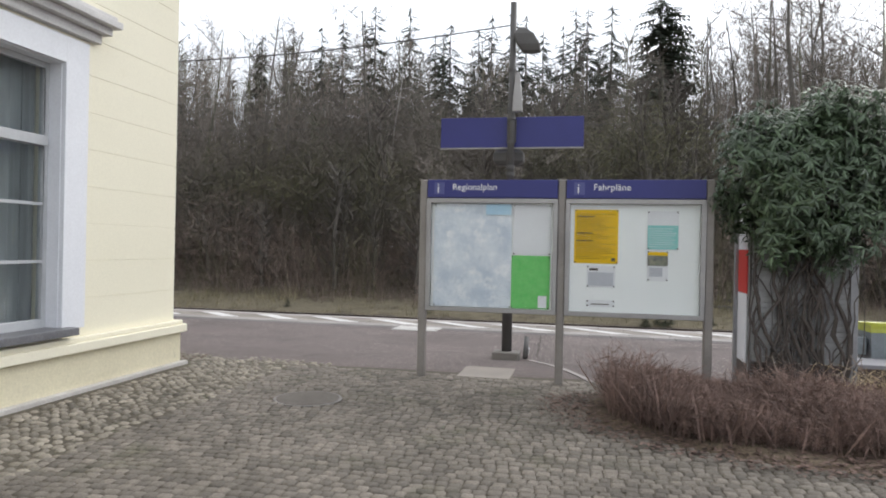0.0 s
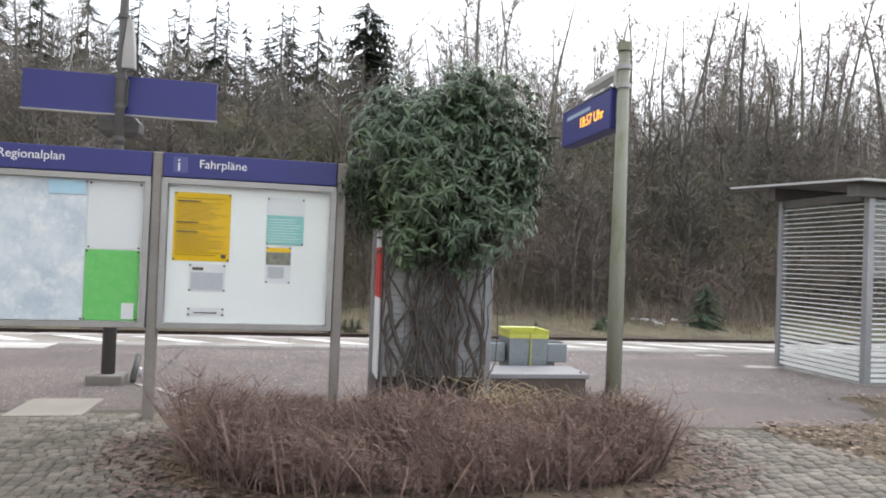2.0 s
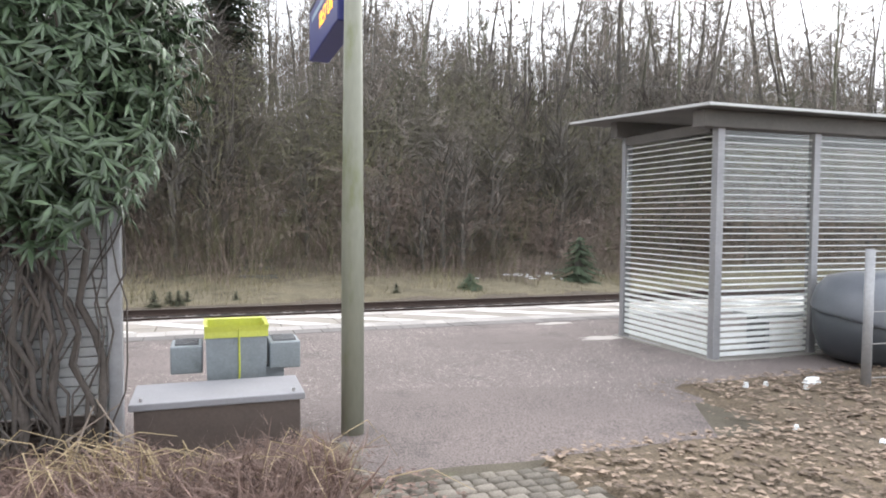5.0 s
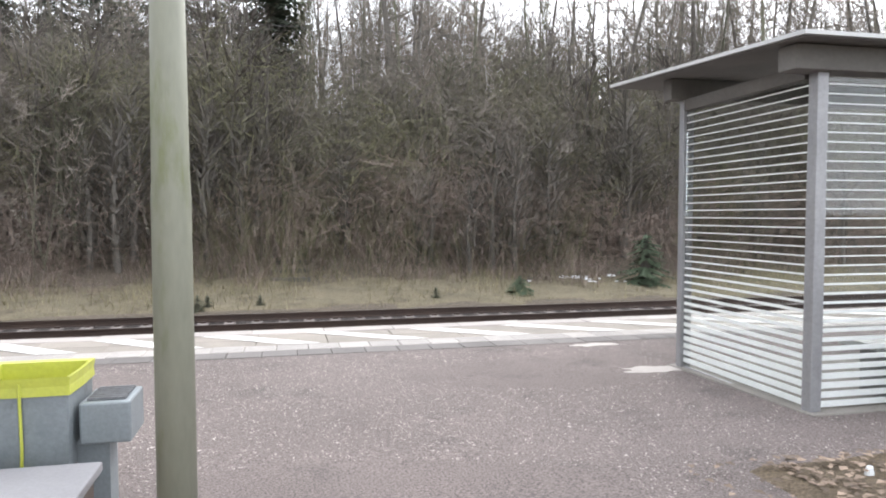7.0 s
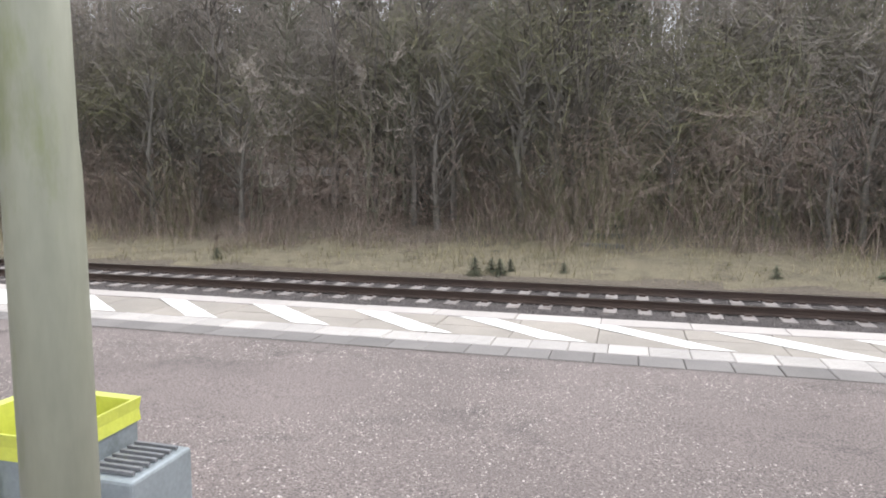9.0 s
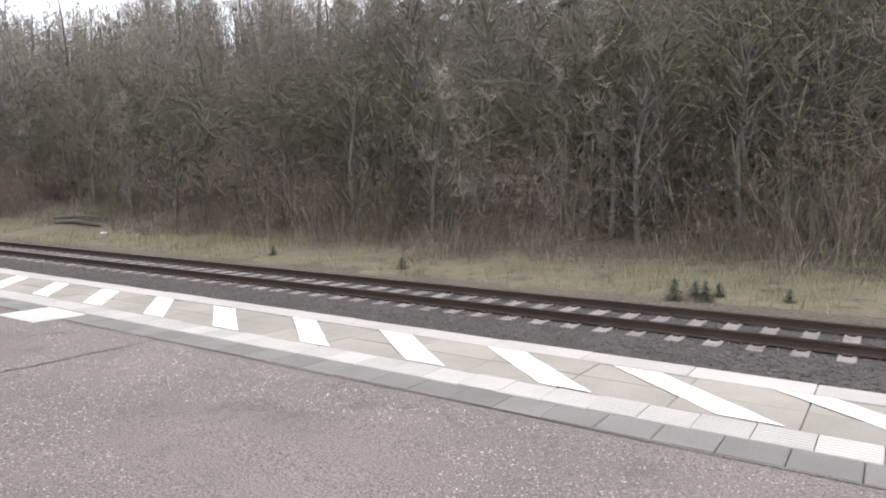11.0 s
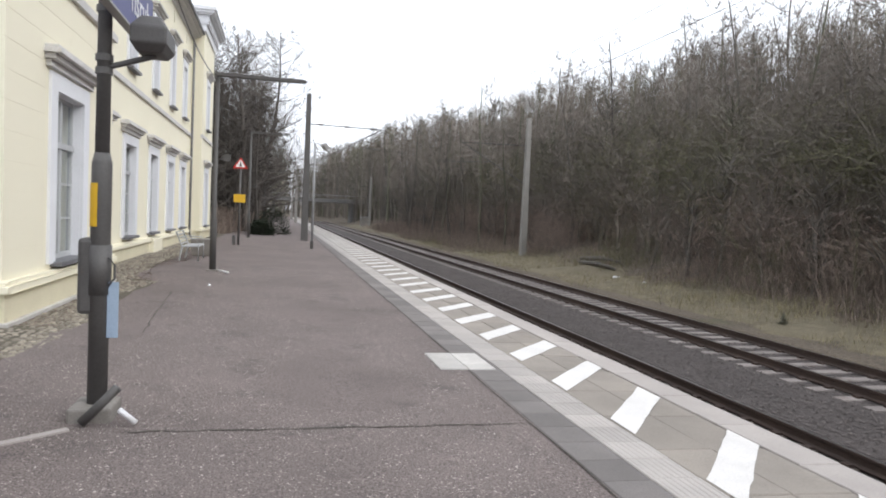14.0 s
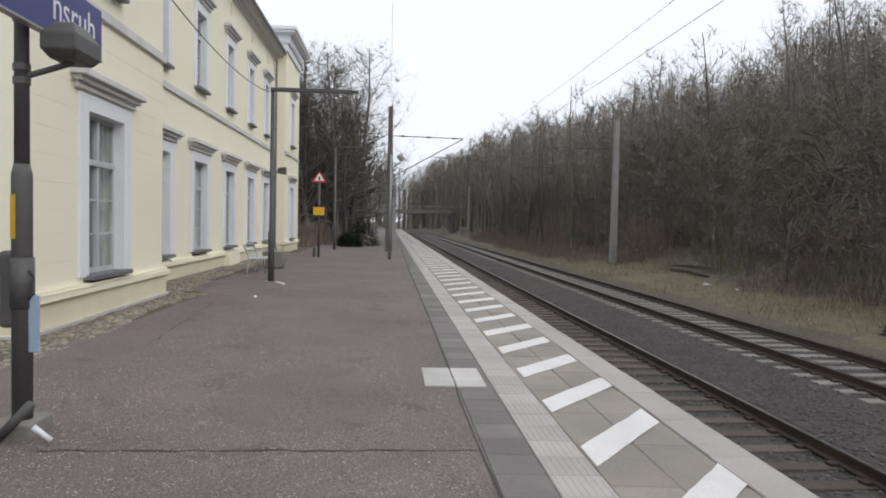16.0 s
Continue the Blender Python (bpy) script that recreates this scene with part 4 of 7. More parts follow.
for x in (-4.01, -3.71, -3.41):
    for y in (15.37, 15.705):
        s = Shape().box(x + 0.008, y + 0.008, top_z(y) - 0.05, x + 0.292, y + 0.327, top_z(y) + 0.012)
        for k in range(7):
            u = x + 0.03 + k * 0.04
            s.box(u, y + 0.012, top_z(y) + 0.010, u + 0.018, y + 0.323, top_z(y) + 0.017)
        part("stop_tile", s, M["stop_white"], edge_paving, "white ribbed stop tile", bevel=0.002)

# ---- forecourt ----
court = [(x, y, -0.012 + 0.006 * noise.noise((x, y, 0))) for y in np.arange(-8, 11.4, 0.4) for x in np.arange(-5.4, 20, 0.4)]
nx, ny = len(np.arange(-5.4, 20, 0.4)), len(np.arange(-8, 11.4, 0.4))
court_f = [(j * nx + i, j * nx + i + 1, (j + 1) * nx + i + 1, (j + 1) * nx + i) for j in range(ny - 1) for i in range(nx - 1)]
court = [(x, y, z - 0.03 * max(0.0, y - 10.3)) for x, y, z in court]
strip = [(x, y, -0.03 - 0.02 * max(0.0, y - 10.3)) for y in (9.0, 10.3, 11.4) for x in (-40.0, -20.0, -5.3)]
tagged(bulk("house_foot_strip", strip, [(j * 3 + i, j * 3 + i + 1, j * 3 + i + 4, j * 3 + i + 3) for j in range(2) for i in range(2)], M["joint"]), "sandy soil strip along the foot of the house", "ground strip", kind="structure")
forecourt = tagged(bulk("forecourt", court, court_f, M["joint"], True), "sandy ground of the forecourt between the paving setts", "forecourt", kind="structure")


def in_bed(x, y):
    """The planting bed with the low hedge."""
    return ((x - 1.85) / 2.05) ** 2 + ((y - 9.25) / 1.45) ** 2 < 1 or (0.6 < x < 3.9 and 9.2 < y < 10.6)


def in_bank(x, y):
    """The leaf-strewn soil in front of the shelter."""
    return x > 5.55 + 0.55 * math.sin(y * 1.1) + 0.45 * max(0.0, 8.2 - y) * 0.3 and y > 5.0 and not (y > 9.9 and x < 7.2)


sett_v = [(-.5, -.5, -.7), (.5, -.5, -.7), (.5, .5, -.7), (-.5, .5, -.7), (-.5, -.5, -.13), (.5, -.5, -.13), (.5, .5, -.13), (-.5, .5, -.13), (-.34, -.34, 0.03), (.34, -.34, 0.0), (.34, .34, 0.03), (-.34, .34, 0.01)]
sett_f = [(0, 1, 5, 4), (1, 2, 6, 5), (2, 3, 7, 6), (3, 0, 4, 7), (4, 5, 9, 8), (5, 6, 10, 9), (6, 7, 11, 10), (7, 4, 8, 11), (8, 9, 10, 11)]
rr = random.Random(21)
near_setts, far_setts = [], []
y = 1.0
while y < 10.7:
    x = -3.85 + rr.uniform(-0.1, 0)
    row_h = rr.uniform(0.082, 0.096)
    while x < 9.5:
        w = rr.uniform(0.072, 0.108) * (1.35 if x > 3.7 else 1.0)
        bow = 0.10 * math.sin(x * 1.7) + 0.05 * math.sin(x * 0.6 + 1)
        px, py = x + w / 2, y + bow
        if not in_bed(px, py) and not in_bank(px, py) and py < (10.62 if px < 4 else 9.72) and ((px + 2.95) ** 2 + (py - 8.85) ** 2 > 0.36 ** 2) and not (-1.80 < px < -1.08 and 10.46 < py):
            item = (px, py, rr.uniform(-0.004, 0.006) - 0.02 * max(0.0, py - 10.3), rr.uniform(-0.12, 0.12), w * 0.93, row_h * 0.90)
            (near_setts if -0.6 < px < 0.8 and 6.0 < py < 7.5 and len(near_setts) < 290 else far_setts).append(item)
        x += w
    y += row_h
s = Shape().add([(a * 0.1, b * 0.1, c * 0.07) for a, b, c in sett_v], sett_f)
sett_me = mesh_of("sett", s, M["sett_piece"])
for px, py, pz, w, sx, sy in near_setts:
    ob = new("sett", sett_me)
    ob.location, ob.rotation_euler, ob.scale = (px, py, pz), (rr.uniform(-0.03, 0.03), rr.uniform(-0.03, 0.03), w), (sx * 10, sy * 10, 1)
    ob.parent = forecourt
fs = np.array(far_setts)
vv, ff = repeat_mesh(sett_v, sett_f, fs[:, :3], fs[:, 3], np.stack([fs[:, 4], fs[:, 5], np.full(len(fs), 0.07)], 1))
tagged(bulk("sett_paving", vv, ff, M["sett"]), "worn grey-brown granite sett paving laid in uneven rows", "paving", kind="stuff")

# rounded pale pebbles along the foot of the building
rng = np.random.default_rng(31)
pts = []
for x in np.arange(-5.05, -3.75, 0.098):
    for y in np.arange(-2, 10.6, 0.105):
        if x < -3.85 + 0.06 * math.sin(y * 2.3):
            pts.append((x + rng.normal(0, 0.012), y + rng.normal(0, 0.015)))
for x in np.arange(-30, -3.5, 0.09):
    for y in np.arange(9.4, 11.1, 0.095):
        if y < 10.95 + 0.15 * math.sin(x * 0.9) - (0.55 if x < -11.2 else 0) and (y > 10.35 or x < -11.1) and not (x > -5.05 and y < 10.6) and not (x > -3.9 and y < 10.7):
            pts.append((x + rng.normal(0, 0.015), y + rng.normal(0, 0.015)))
pts = np.array(pts)
k = len(pts)
dome_v, dome_f = [], []
for lv, (rad, z) in enumerate(((1.0, -0.5), (0.95, 0.25), (0.55, 0.8))):
    dome_v += [(rad * math.cos(w), rad * math.sin(w), z) for w in np.arange(6) * math.pi / 3]
for lv in range(2):
    dome_f += [(lv * 6 + i, lv * 6 + (i + 1) % 6, lv * 6 + 6 + (i + 1) % 6, lv * 6 + 6 + i) for i in range(6)]
dome_f += [(12, 13, 14, 15), (12, 15, 16, 17)]
vv, ff = repeat_mesh(dome_v, dome_f, np.column_stack([pts, np.where(pts[:, 1] > 10.3, -0.03, -0.016)]), rng.random(k) * 6.28, np.stack([0.040 + 0.020 * rng.random(k), 0.034 + 0.016 * rng.random(k), 0.018 + 0.016 * rng.random(k)], 1))
tagged(bulk("pebble_paving", vv, ff, M["pebble"], True), "pale rounded pebble paving at the foot of the house", "paving", kind="stuff")

# soil bank and bed soil
def soil_patch(name, inside, x0, x1, y0, y1, step, rise, label):
    v, f, ids = [], [], {}
    xs_, ys_ = np.arange(x0, x1, step), np.arange(y0, y1, step)
    for j, y in enumerate(ys_):
        for i, x in enumerate(xs_):
            d = 1.0 if inside(x, y) else 0.0
            v.append((x, y, -0.02 * max(0, y - 10.3) - 0.022 + d * (rise + 0.03 * noise.noise((x * 2, y * 2, 4)))))
    n = len(xs_)
    f = [(j * n + i, j * n + i + 1, (j + 1) * n + i + 1, (j + 1) * n + i) for j in range(len(ys_) - 1) for i in range(n - 1)]
    return tagged(bulk(name, v, f, M["soil"], True), label, "soil", kind="structure")


soil_patch("leafy_bank", in_bank, 5.0, 22.0, 4.0, 11.3, 0.16, 0.055, "brown soil bank covered with fallen leaves")
soil_patch("planting_bed", in_bed, -0.5, 4.2, 7.5, 10.8, 0.12, 0.05, "bare soil of the planting bed under the hedge")

M["leaf_litter"] = mat("fallen_brown_leaves", (0.30, 0.225, 0.170), (0.17, 0.125, 0.095), 0.4, 0.02, 0.9, bump=0.2, grain=0.25, vary=0.5, island=True)
leaf_v = [(-.5, 0, 0), (-.1, -.32, .12), (.5, 0, .05), (-.1, .32, .14)]
leaf_f = [(0, 1, 2), (0, 2, 3)]


def litter(name, spots, lo, hi, material, label):
    k = len(spots)
    size = lo + (hi - lo) * rng.random(k)
    vv, ff = repeat_mesh(leaf_v, leaf_f, spots, rng.random(k) * 6.28, np.stack([size, size, size * (0.5 + rng.random(k))], 1), rng.normal(0, 0.5, (k, 2)))
    return tagged(bulk(name, vv, ff, material), label, "leaves", kind="stuff")


spots = []
while len(spots) < 19000:
    x, y = rng.uniform(5.0, 15), rng.uniform(5.0, 11.2)
    if in_bank(x, y) or (in_bank(x + 0.5, y) and rng.random() < 0.25):
        spots.append((x, y, 0.03 + 0.03 * rng.random()))
hedge_spots = []
while len(hedge_spots) < 3600:
    x, y = rng.uniform(-0.8, 4.6), rng.uniform(7.3, 10.3)
    e = ((x - 1.85) / 2.05) ** 2 + ((y - 9.25) / 1.45) ** 2
    if 0.55 < e < 1.25 + 0.35 * rng.random() and y < 9.9:
        hedge_spots.append((x, y, 0.012 + 0.03 * rng.random()))
M["leaf_dark"] = mat("damp_red_brown_leaves", (0.20, 0.130, 0.105), (0.11, 0.075, 0.060), 0.3, 0.02, 0.85, bump=0.2, grain=0.25, vary=0.6, island=True)
litter("damp_leaves", np.array(hedge_spots), 0.03, 0.07, M["leaf_dark"], "damp red-brown leaves round the hedge")
foot_spots = [(x, y, 0.0) for x, y in zip(rng.uniform(-27, -5.2, 5200), 9.6 + 1.35 * rng.random(5200)) if (y > 10.35 or x < -11.4) and y < 10.75 + 0.25 * math.sin(x)]
litter("foot_leaves", np.array(foot_spots), 0.025, 0.06, M["leaf_dark"], "damp brown leaf scraps along the foot of the house")
litter("fallen_leaves", np.array(spots), 0.04, 0.085, M["leaf_litter"], "curled brown fallen leaves on the soil")

# grit on the asphalt
M["grit"] = mat("pale_grit", (0.47, 0.42, 0.385), (0.22, 0.192, 0.175), 0.2, 0.01, 0.9, bump=0, grain=0.2, vary=0.45, island=True)
k = 84000
gxs = np.where(rng.random(k) < 0.6, rng.normal(3.0, 4.5, k), rng.uniform(-16, 8, k))
gys = 10.9 + 4.7 * rng.random(k)
gs = 0.0035 + 0.0075 * rng.random(k) ** 2 + np.where(rng.random(k) < 0.05, 0.005, 0.0)
keep = np.sin(gxs * 1.3 + 2 * np.sin(gys)) + np.sin(gys * 2.1) > -0.9
gxs, gys, gs = gxs[keep], gys[keep], gs[keep]
k = len(gxs)
grit_v = np.array([(1, 0, .1), (.2, .9, -.1), (-.8, .5, .1), (-.7, -.6, -.1), (.3, -.9, .1), (.15, .1, .8)])
vv, ff = repeat_mesh(grit_v, [(0, 2, 5), (2, 4, 5), (4, 0, 5)], np.stack([gxs, gys, -0.02 * (gys - 10.3) + 0.001], 1), rng.random(k) * 6.28, np.stack([gs, gs, gs * 0.6], 1))
tagged(bulk("loose_grit", vv, ff, M["grit"]), "pale loose grit scattered on the asphalt", "grit", kind="stuff")

# ---- low hedge ----
M["hedge"] = mat("reddish_bare_hedge_twigs", (0.275, 0.188, 0.158), (0.165, 0.115, 0.098), 0.6, 0.03, 0.9, bump=0, grain=0.3, vary=0.45, island=True)
M["straw"] = mat("pale_dry_grass_blades", (0.48, 0.38, 0.24), (0.36, 0.28, 0.17), 0.4, 0.03, 0.9, bump=0, grain=0.2, vary=0.3, island=True)
spots = []
while len(spots) < 11000:
    x, y = rng.uniform(-0.2, 3.95), rng.uniform(7.8, 10.5)
    if abs((x - 1.75) / 1.78) ** 3.2 + abs((y - 9.25) / 1.15) ** 2.6 < 1 or (0.3 < x < 3.7 and 9.2 < y < 10.25):
        spots.append((x, y, 0.0))
spots = np.array(spots)
k = len(spots)
edge_d = 1 - np.clip(((spots[:, 0] - 1.85) / 1.95) ** 2 + ((spots[:, 1] - 9.2) / 1.3) ** 2, 0, 1)
h = (0.37 + 0.02 * np.sqrt(edge_d)) * (0.5 + 0.6 * rng.random(k) ** 0.9) * (1 + 0.20 * np.sin(spots[:, 0] * 4.1 + 2 * np.sin(spots[:, 1] * 3)) + 0.14 * np.sin(spots[:, 0] * 9.7 + spots[:, 1] * 5))
h = h * (1 - 0.48 * np.clip((spots[:, 1] - 9.15) / 0.6, 0, 1)) * np.where(rng.random(k) < 0.02, 1.35, 1.0) * (1 + 0.28 * np.clip((0.9 - spots[:, 0]) / 0.9, 0, 1))
def hedge_twig(seed):
    """One upright hedge shoot with many short side twigs, one unit high."""
    r2 = random.Random(seed)
    v = [(-0.5, 0, 0), (0.5, 0, 0), (0.5 + r2.uniform(-3, 3), 2, 0.55), (-0.4, 2, 0.55), (r2.uniform(-4, 4), -3, 1.0)]
    f = [(0, 1, 2), (0, 2, 3), (3, 2, 4)]
    for _ in range(11):
        w, h0, ln = r2.uniform(0, 6.28), r2.uniform(0.2, 0.92), r2.uniform(8, 24)
        n0 = len(v)
        v += [(0, 0, h0), (0.5 * math.sin(w), -0.5 * math.cos(w), h0 + 0.012), (ln * math.cos(w), ln * math.sin(w), h0 + r2.uniform(0.02, 0.32))]
        f.append((n0, n0 + 1, n0 + 2))
    return v, f


HV, HF, done = [], [], 0
for seed in range(5):
    pick = np.arange(k) % 5 == seed
    m = int(pick.sum())
    tv, tf = hedge_twig(seed)
    vv, ff = repeat_mesh(tv, tf, spots[pick], rng.random(m) * 6.28, np.stack([np.full(m, 0.0058), np.full(m, 0.0058), h[pick]], 1), rng.normal(0, 0.36, (m, 2)))
    HV.append(vv)
    HF.append(ff + done)
    done += len(vv)
tagged(bulk("low_hedge", np.concatenate(HV), np.concatenate(HF), M["hedge"]), "low bare reddish-brown twiggy hedge in the planting bed", "hedge", kind="stuff")
rr = random.Random(5)
straw = Shape()
for i in range(74):
    cx, cy, wide = rr.choice(((2.62, 9.75, 0.20), (2.85, 9.62, 0.16), (2.70, 9.55, 0.14), (3.55, 9.35, 0.06)))
    x, y = cx + rr.gauss(0, wide), cy + rr.gauss(0, 0.09)
    w, ln, hh = rr.choice((rr.uniform(2.6, 3.7), rr.uniform(-0.6, 0.6), rr.uniform(4.2, 5.2))), rr.uniform(0.25, 0.62), rr.uniform(0.30, 0.50)
    droop = rr.uniform(0.5, 0.9)
    straw.tube([(x, y, 0.08), (x + math.cos(w) * ln * 0.22, y + math.sin(w) * ln * 0.22, hh * 0.85), (x + math.cos(w) * ln * 0.6, y + math.sin(w) * ln * 0.6, hh), (x + math.cos(w + 0.3) * ln, y + math.sin(w + 0.3) * ln, hh * droop)], [0.004, 0.004, 0.003, 0.0015], 3, False)
tagged(single("dry_grass_tuft", straw, M["straw"], "pale dry arching grass blades in the hedge", "grass"), kind="stuff")


# ---- lettering ----
def lettering(text, size, m, material, parent, name="lettering", label="", spacing=1.0):
    cu = bpy.data.curves.new("lettering", "FONT")
    cu.body, cu.size, cu.extrude, cu.space_character = text, size, 0.001, spacing
    tmp = new("lettering_curve", cu)
    me = bpy.data.meshes.new_from_object(tmp.evaluated_get(bpy.context.evaluated_depsgraph_get()))
    bpy.data.objects.remove(tmp)
    me.transform(m)
    me.materials.clear()
    me.materials.append(material)
    ob = new(name, me)
    return tagged(under(ob, parent), label)


FACE_S = Matrix(((1, 0, 0, 0), (0, 0, -1, 0), (0, 1, 0, 0), (0, 0, 0, 1)))     # read from the south
FACE_N = Matrix(((-1, 0, 0, 0), (0, 0, 1, 0), (0, 1, 0, 0), (0, 0, 0, 1)))     # read from the north
FACE_E = Matrix(((0, 0, 1, 0), (1, 0, 0, 0), (0, 1, 0, 0), (0, 0, 0, 1)))      # read from the east
FACE_W = Matrix(((0, 0, -1, 0), (-1, 0, 0, 0), (0, 1, 0, 0), (0, 0, 0, 1)))    # read from the west

M["alu"] = mat("weathered_aluminium", (0.40, 0.39, 0.385), (0.33, 0.32, 0.315), 0.5, 0.02, 0.5, metal=0.45, bump=0.15, grain=0.08, stain=(0.25, 0.23, 0.20), stain_size=0.3, stain_cover=0.35)
M["symbol_blue"] = mat("mid_blue_enamel", (0.085, 0.095, 0.26), (0.075, 0.085, 0.24), 0.3, 0.02, 0.5, bump=0, grain=0.04)
M["post_alu"] = mat("dull_brown_grey_aluminium", (0.30, 0.275, 0.255), (0.22, 0.20, 0.185), 0.5, 0.02, 0.55, metal=0.3, bump=0.15, grain=0.1, stain=(0.16, 0.145, 0.13), stain_size=0.3, stain_cover=0.4)
M["blue"] = mat("dark_blue_enamel", (0.030, 0.034, 0.19), (0.026, 0.03, 0.16), 0.6, 0.02, 0.45, bump=0.05, grain=0.06)
M["white_letter"] = mat("white_lettering", (0.80, 0.80, 0.82), (0.76, 0.76, 0.78), 0.5, 0.02, 0.6, bump=0, grain=0.02)
M["board"] = mat("pale_greenish_backboard", (0.88, 0.91, 0.89), (0.84, 0.88, 0.86), 0.7, 0.02, 0.7, bump=0.05, grain=0.03)
M["map"] = mat("faded_pale_blue_map", (0.80, 0.85, 0.88), (0.52, 0.60, 0.68), 0.22, 0.012, 0.75, bump=0.2, grain=0.08, stain=(0.84, 0.87, 0.89), stain_size=0.2, stain_cover=0.5)
M["map_lake"] = mat("light_blue_map_area", (0.42, 0.66, 0.82), (0.50, 0.70, 0.82), 0.1, 0.012, 0.75, bump=0, grain=0.04)
M["green_map"] = mat("bright_green_town_map", (0.13, 0.55, 0.13), (0.20, 0.60, 0.18), 0.08, 0.01, 0.7, bump=0, grain=0.08, stain=(0.55, 0.62, 0.42), stain_size=0.09, stain_cover=0.36)
M["yellow_poster"] = mat("yellow_timetable_paper", (0.82, 0.53, 0.0), (0.78, 0.49, 0.0), 0.5, 0.02, 0.7, bump=0, grain=0.03)
M["print"] = mat("dark_print", (0.06, 0.05, 0.04), (0.09, 0.08, 0.06), 0.2, 0.01, 0.8, bump=0, grain=0.05)
M["print_ochre"] = mat("ochre_print", (0.24, 0.13, 0.01), (0.20, 0.11, 0.01), 0.2, 0.01, 0.8, bump=0, grain=0.05)
M["paper"] = mat("white_paper", (0.78, 0.80, 0.81), (0.74, 0.76, 0.77), 0.4, 0.02, 0.8, bump=0.1, grain=0.03)
M["teal"] = mat("teal_printed_notice", (0.22, 0.56, 0.52), (0.27, 0.60, 0.56), 0.2, 0.01, 0.7, bump=0, grain=0.04)
M["grey_print"] = mat("grey_fine_print", (0.46, 0.48, 0.52), (0.55, 0.57, 0.6), 0.03, 0.006, 0.8, bump=0, grain=0.1, stretch=(1, 1, 3))
M["picture"] = mat("dark_small_photo", (0.10, 0.11, 0.10), (0.30, 0.30, 0.22), 0.05, 0.01, 0.6, bump=0, grain=0.2)
M["case_glass"] = glass_mat("showcase_glass", (1.0, 1.0, 1.0))
M["case_glass"].node_tree.nodes["Principled BSDF"].inputs["IOR"].default_value = 1.15

# ---- information board ----
board = thing("information_board", (-0.55, 10.4, 0), "aluminium two-panel station information showcase with dark blue header", "notice board")
PX, PY = (-2.17, -0.545, 1.06), 10.40
for i, x in enumerate(PX):
    part("post", Shape().box(x - 0.045, PY - 0.045, -0.3, x + 0.045, PY + 0.055, 2.34), M["post_alu"], board, bevel=0.014)
for i, word in enumerate(("Regionalplan", "Fahrpläne")):
    x0, x1 = PX[i] + 0.048, PX[i + 1] - 0.048
    head = part("header", Shape().box(x0, PY - 0.06, 2.125, x1, PY + 0.06, 2.335), M["blue"], board, "dark blue header strip", bevel=0.006)
    lettering(word, 0.105, Matrix.Translation((x0 + 0.30, PY - 0.0615, 2.215)) @ FACE_S, M["white_letter"], board, "lettering", "white header lettering")
    part("symbol_field", Shape().box(x0 + 0.085, PY - 0.0625, 2.165, x0 + 0.205, PY - 0.060, 2.305), M["symbol_blue"], board, "lighter blue symbol field")
    lettering("i", 0.16, Matrix.Translation((x0 + 0.115, PY - 0.066, 2.180)) @ FACE_S, M["white_letter"], board, "symbol")
    f = Shape()
    z0, z1, t = 0.79, 2.115, 0.05
    f.box(x0, PY - 0.07, z0, x1, PY + 0.05, z0 + t).box(x0, PY - 0.07, z1 - t, x1, PY + 0.05, z1)
    f.box(x0, PY - 0.07, z0 + t, x0 + t, PY + 0.05, z1 - t).box(x1 - t, PY - 0.07, z0 + t, x1, PY + 0.05, z1 - t)
    part("showcase_frame", f, M["alu"], board, bevel=0.006)
    part("back_panel", Shape().box(x0 + 0.01, PY + 0.0, z0 + 0.01, x1 - 0.01, PY + 0.046, z1 - 0.01), M["board"], board, "pale greenish white backboard")
    part("rear_sheet", Shape().box(x0 + 0.01, PY + 0.05, z0 + 0.01, x1 - 0.01, PY + 0.056, z1 - 0.01), M["alu"], board)
    g = part("glass_pane", Shape().box(x0 + t - 0.005, PY - 0.052, z0 + t - 0.005, x1 - t + 0.005, PY - 0.046, z1 - t + 0.005), M["case_glass"], board)
    g.visible_shadow = False
    part("lock", Shape().tube([(x1 - 0.025, PY - 0.072, 1.86), (x1 - 0.025, PY - 0.09, 1.86)], 0.014, 8), M["alu"], board)


def sheet(name, x0, x1, z0, z1, material, label, lift=0.0, curl=0.003):
    """A paper pinned flat behind the glass, with slightly uneven surface."""
    s = Shape()
    n = 8
    for i in range(n):
        for j in range(n):
            q = []
            for di, dj in ((0, 0), (1, 0), (1, 1), (0, 1)):
                u, v = (i + di) / n, (j + dj) / n
                q.append((x0 + (x1 - x0) * u, PY - 0.003 - lift - curl * (1 + noise.noise((u * 3 + x0, v * 3, z0))), z0 + (z1 - z0) * v))
            s.add(q, [(0, 1, 2, 3)])
    ob = thing(name, ((x0 + x1) / 2, PY - 0.004 - lift, z0), label, "poster", "posters in the showcase")
    paper = part("paper", s, material, ob)
    for x in (x0 + 0.012, x1 - 0.012):
        for z in (z0 + 0.012, z1 - 0.012):
            part("pin", Shape().tube([(x, PY - 0.004, z), (x, PY - 0.016 - lift, z)], 0.009, 8), M["print"], paper, "dark round pin" if x < x0 + 0.02 and z < z0 + 0.02 else "")
    return ob


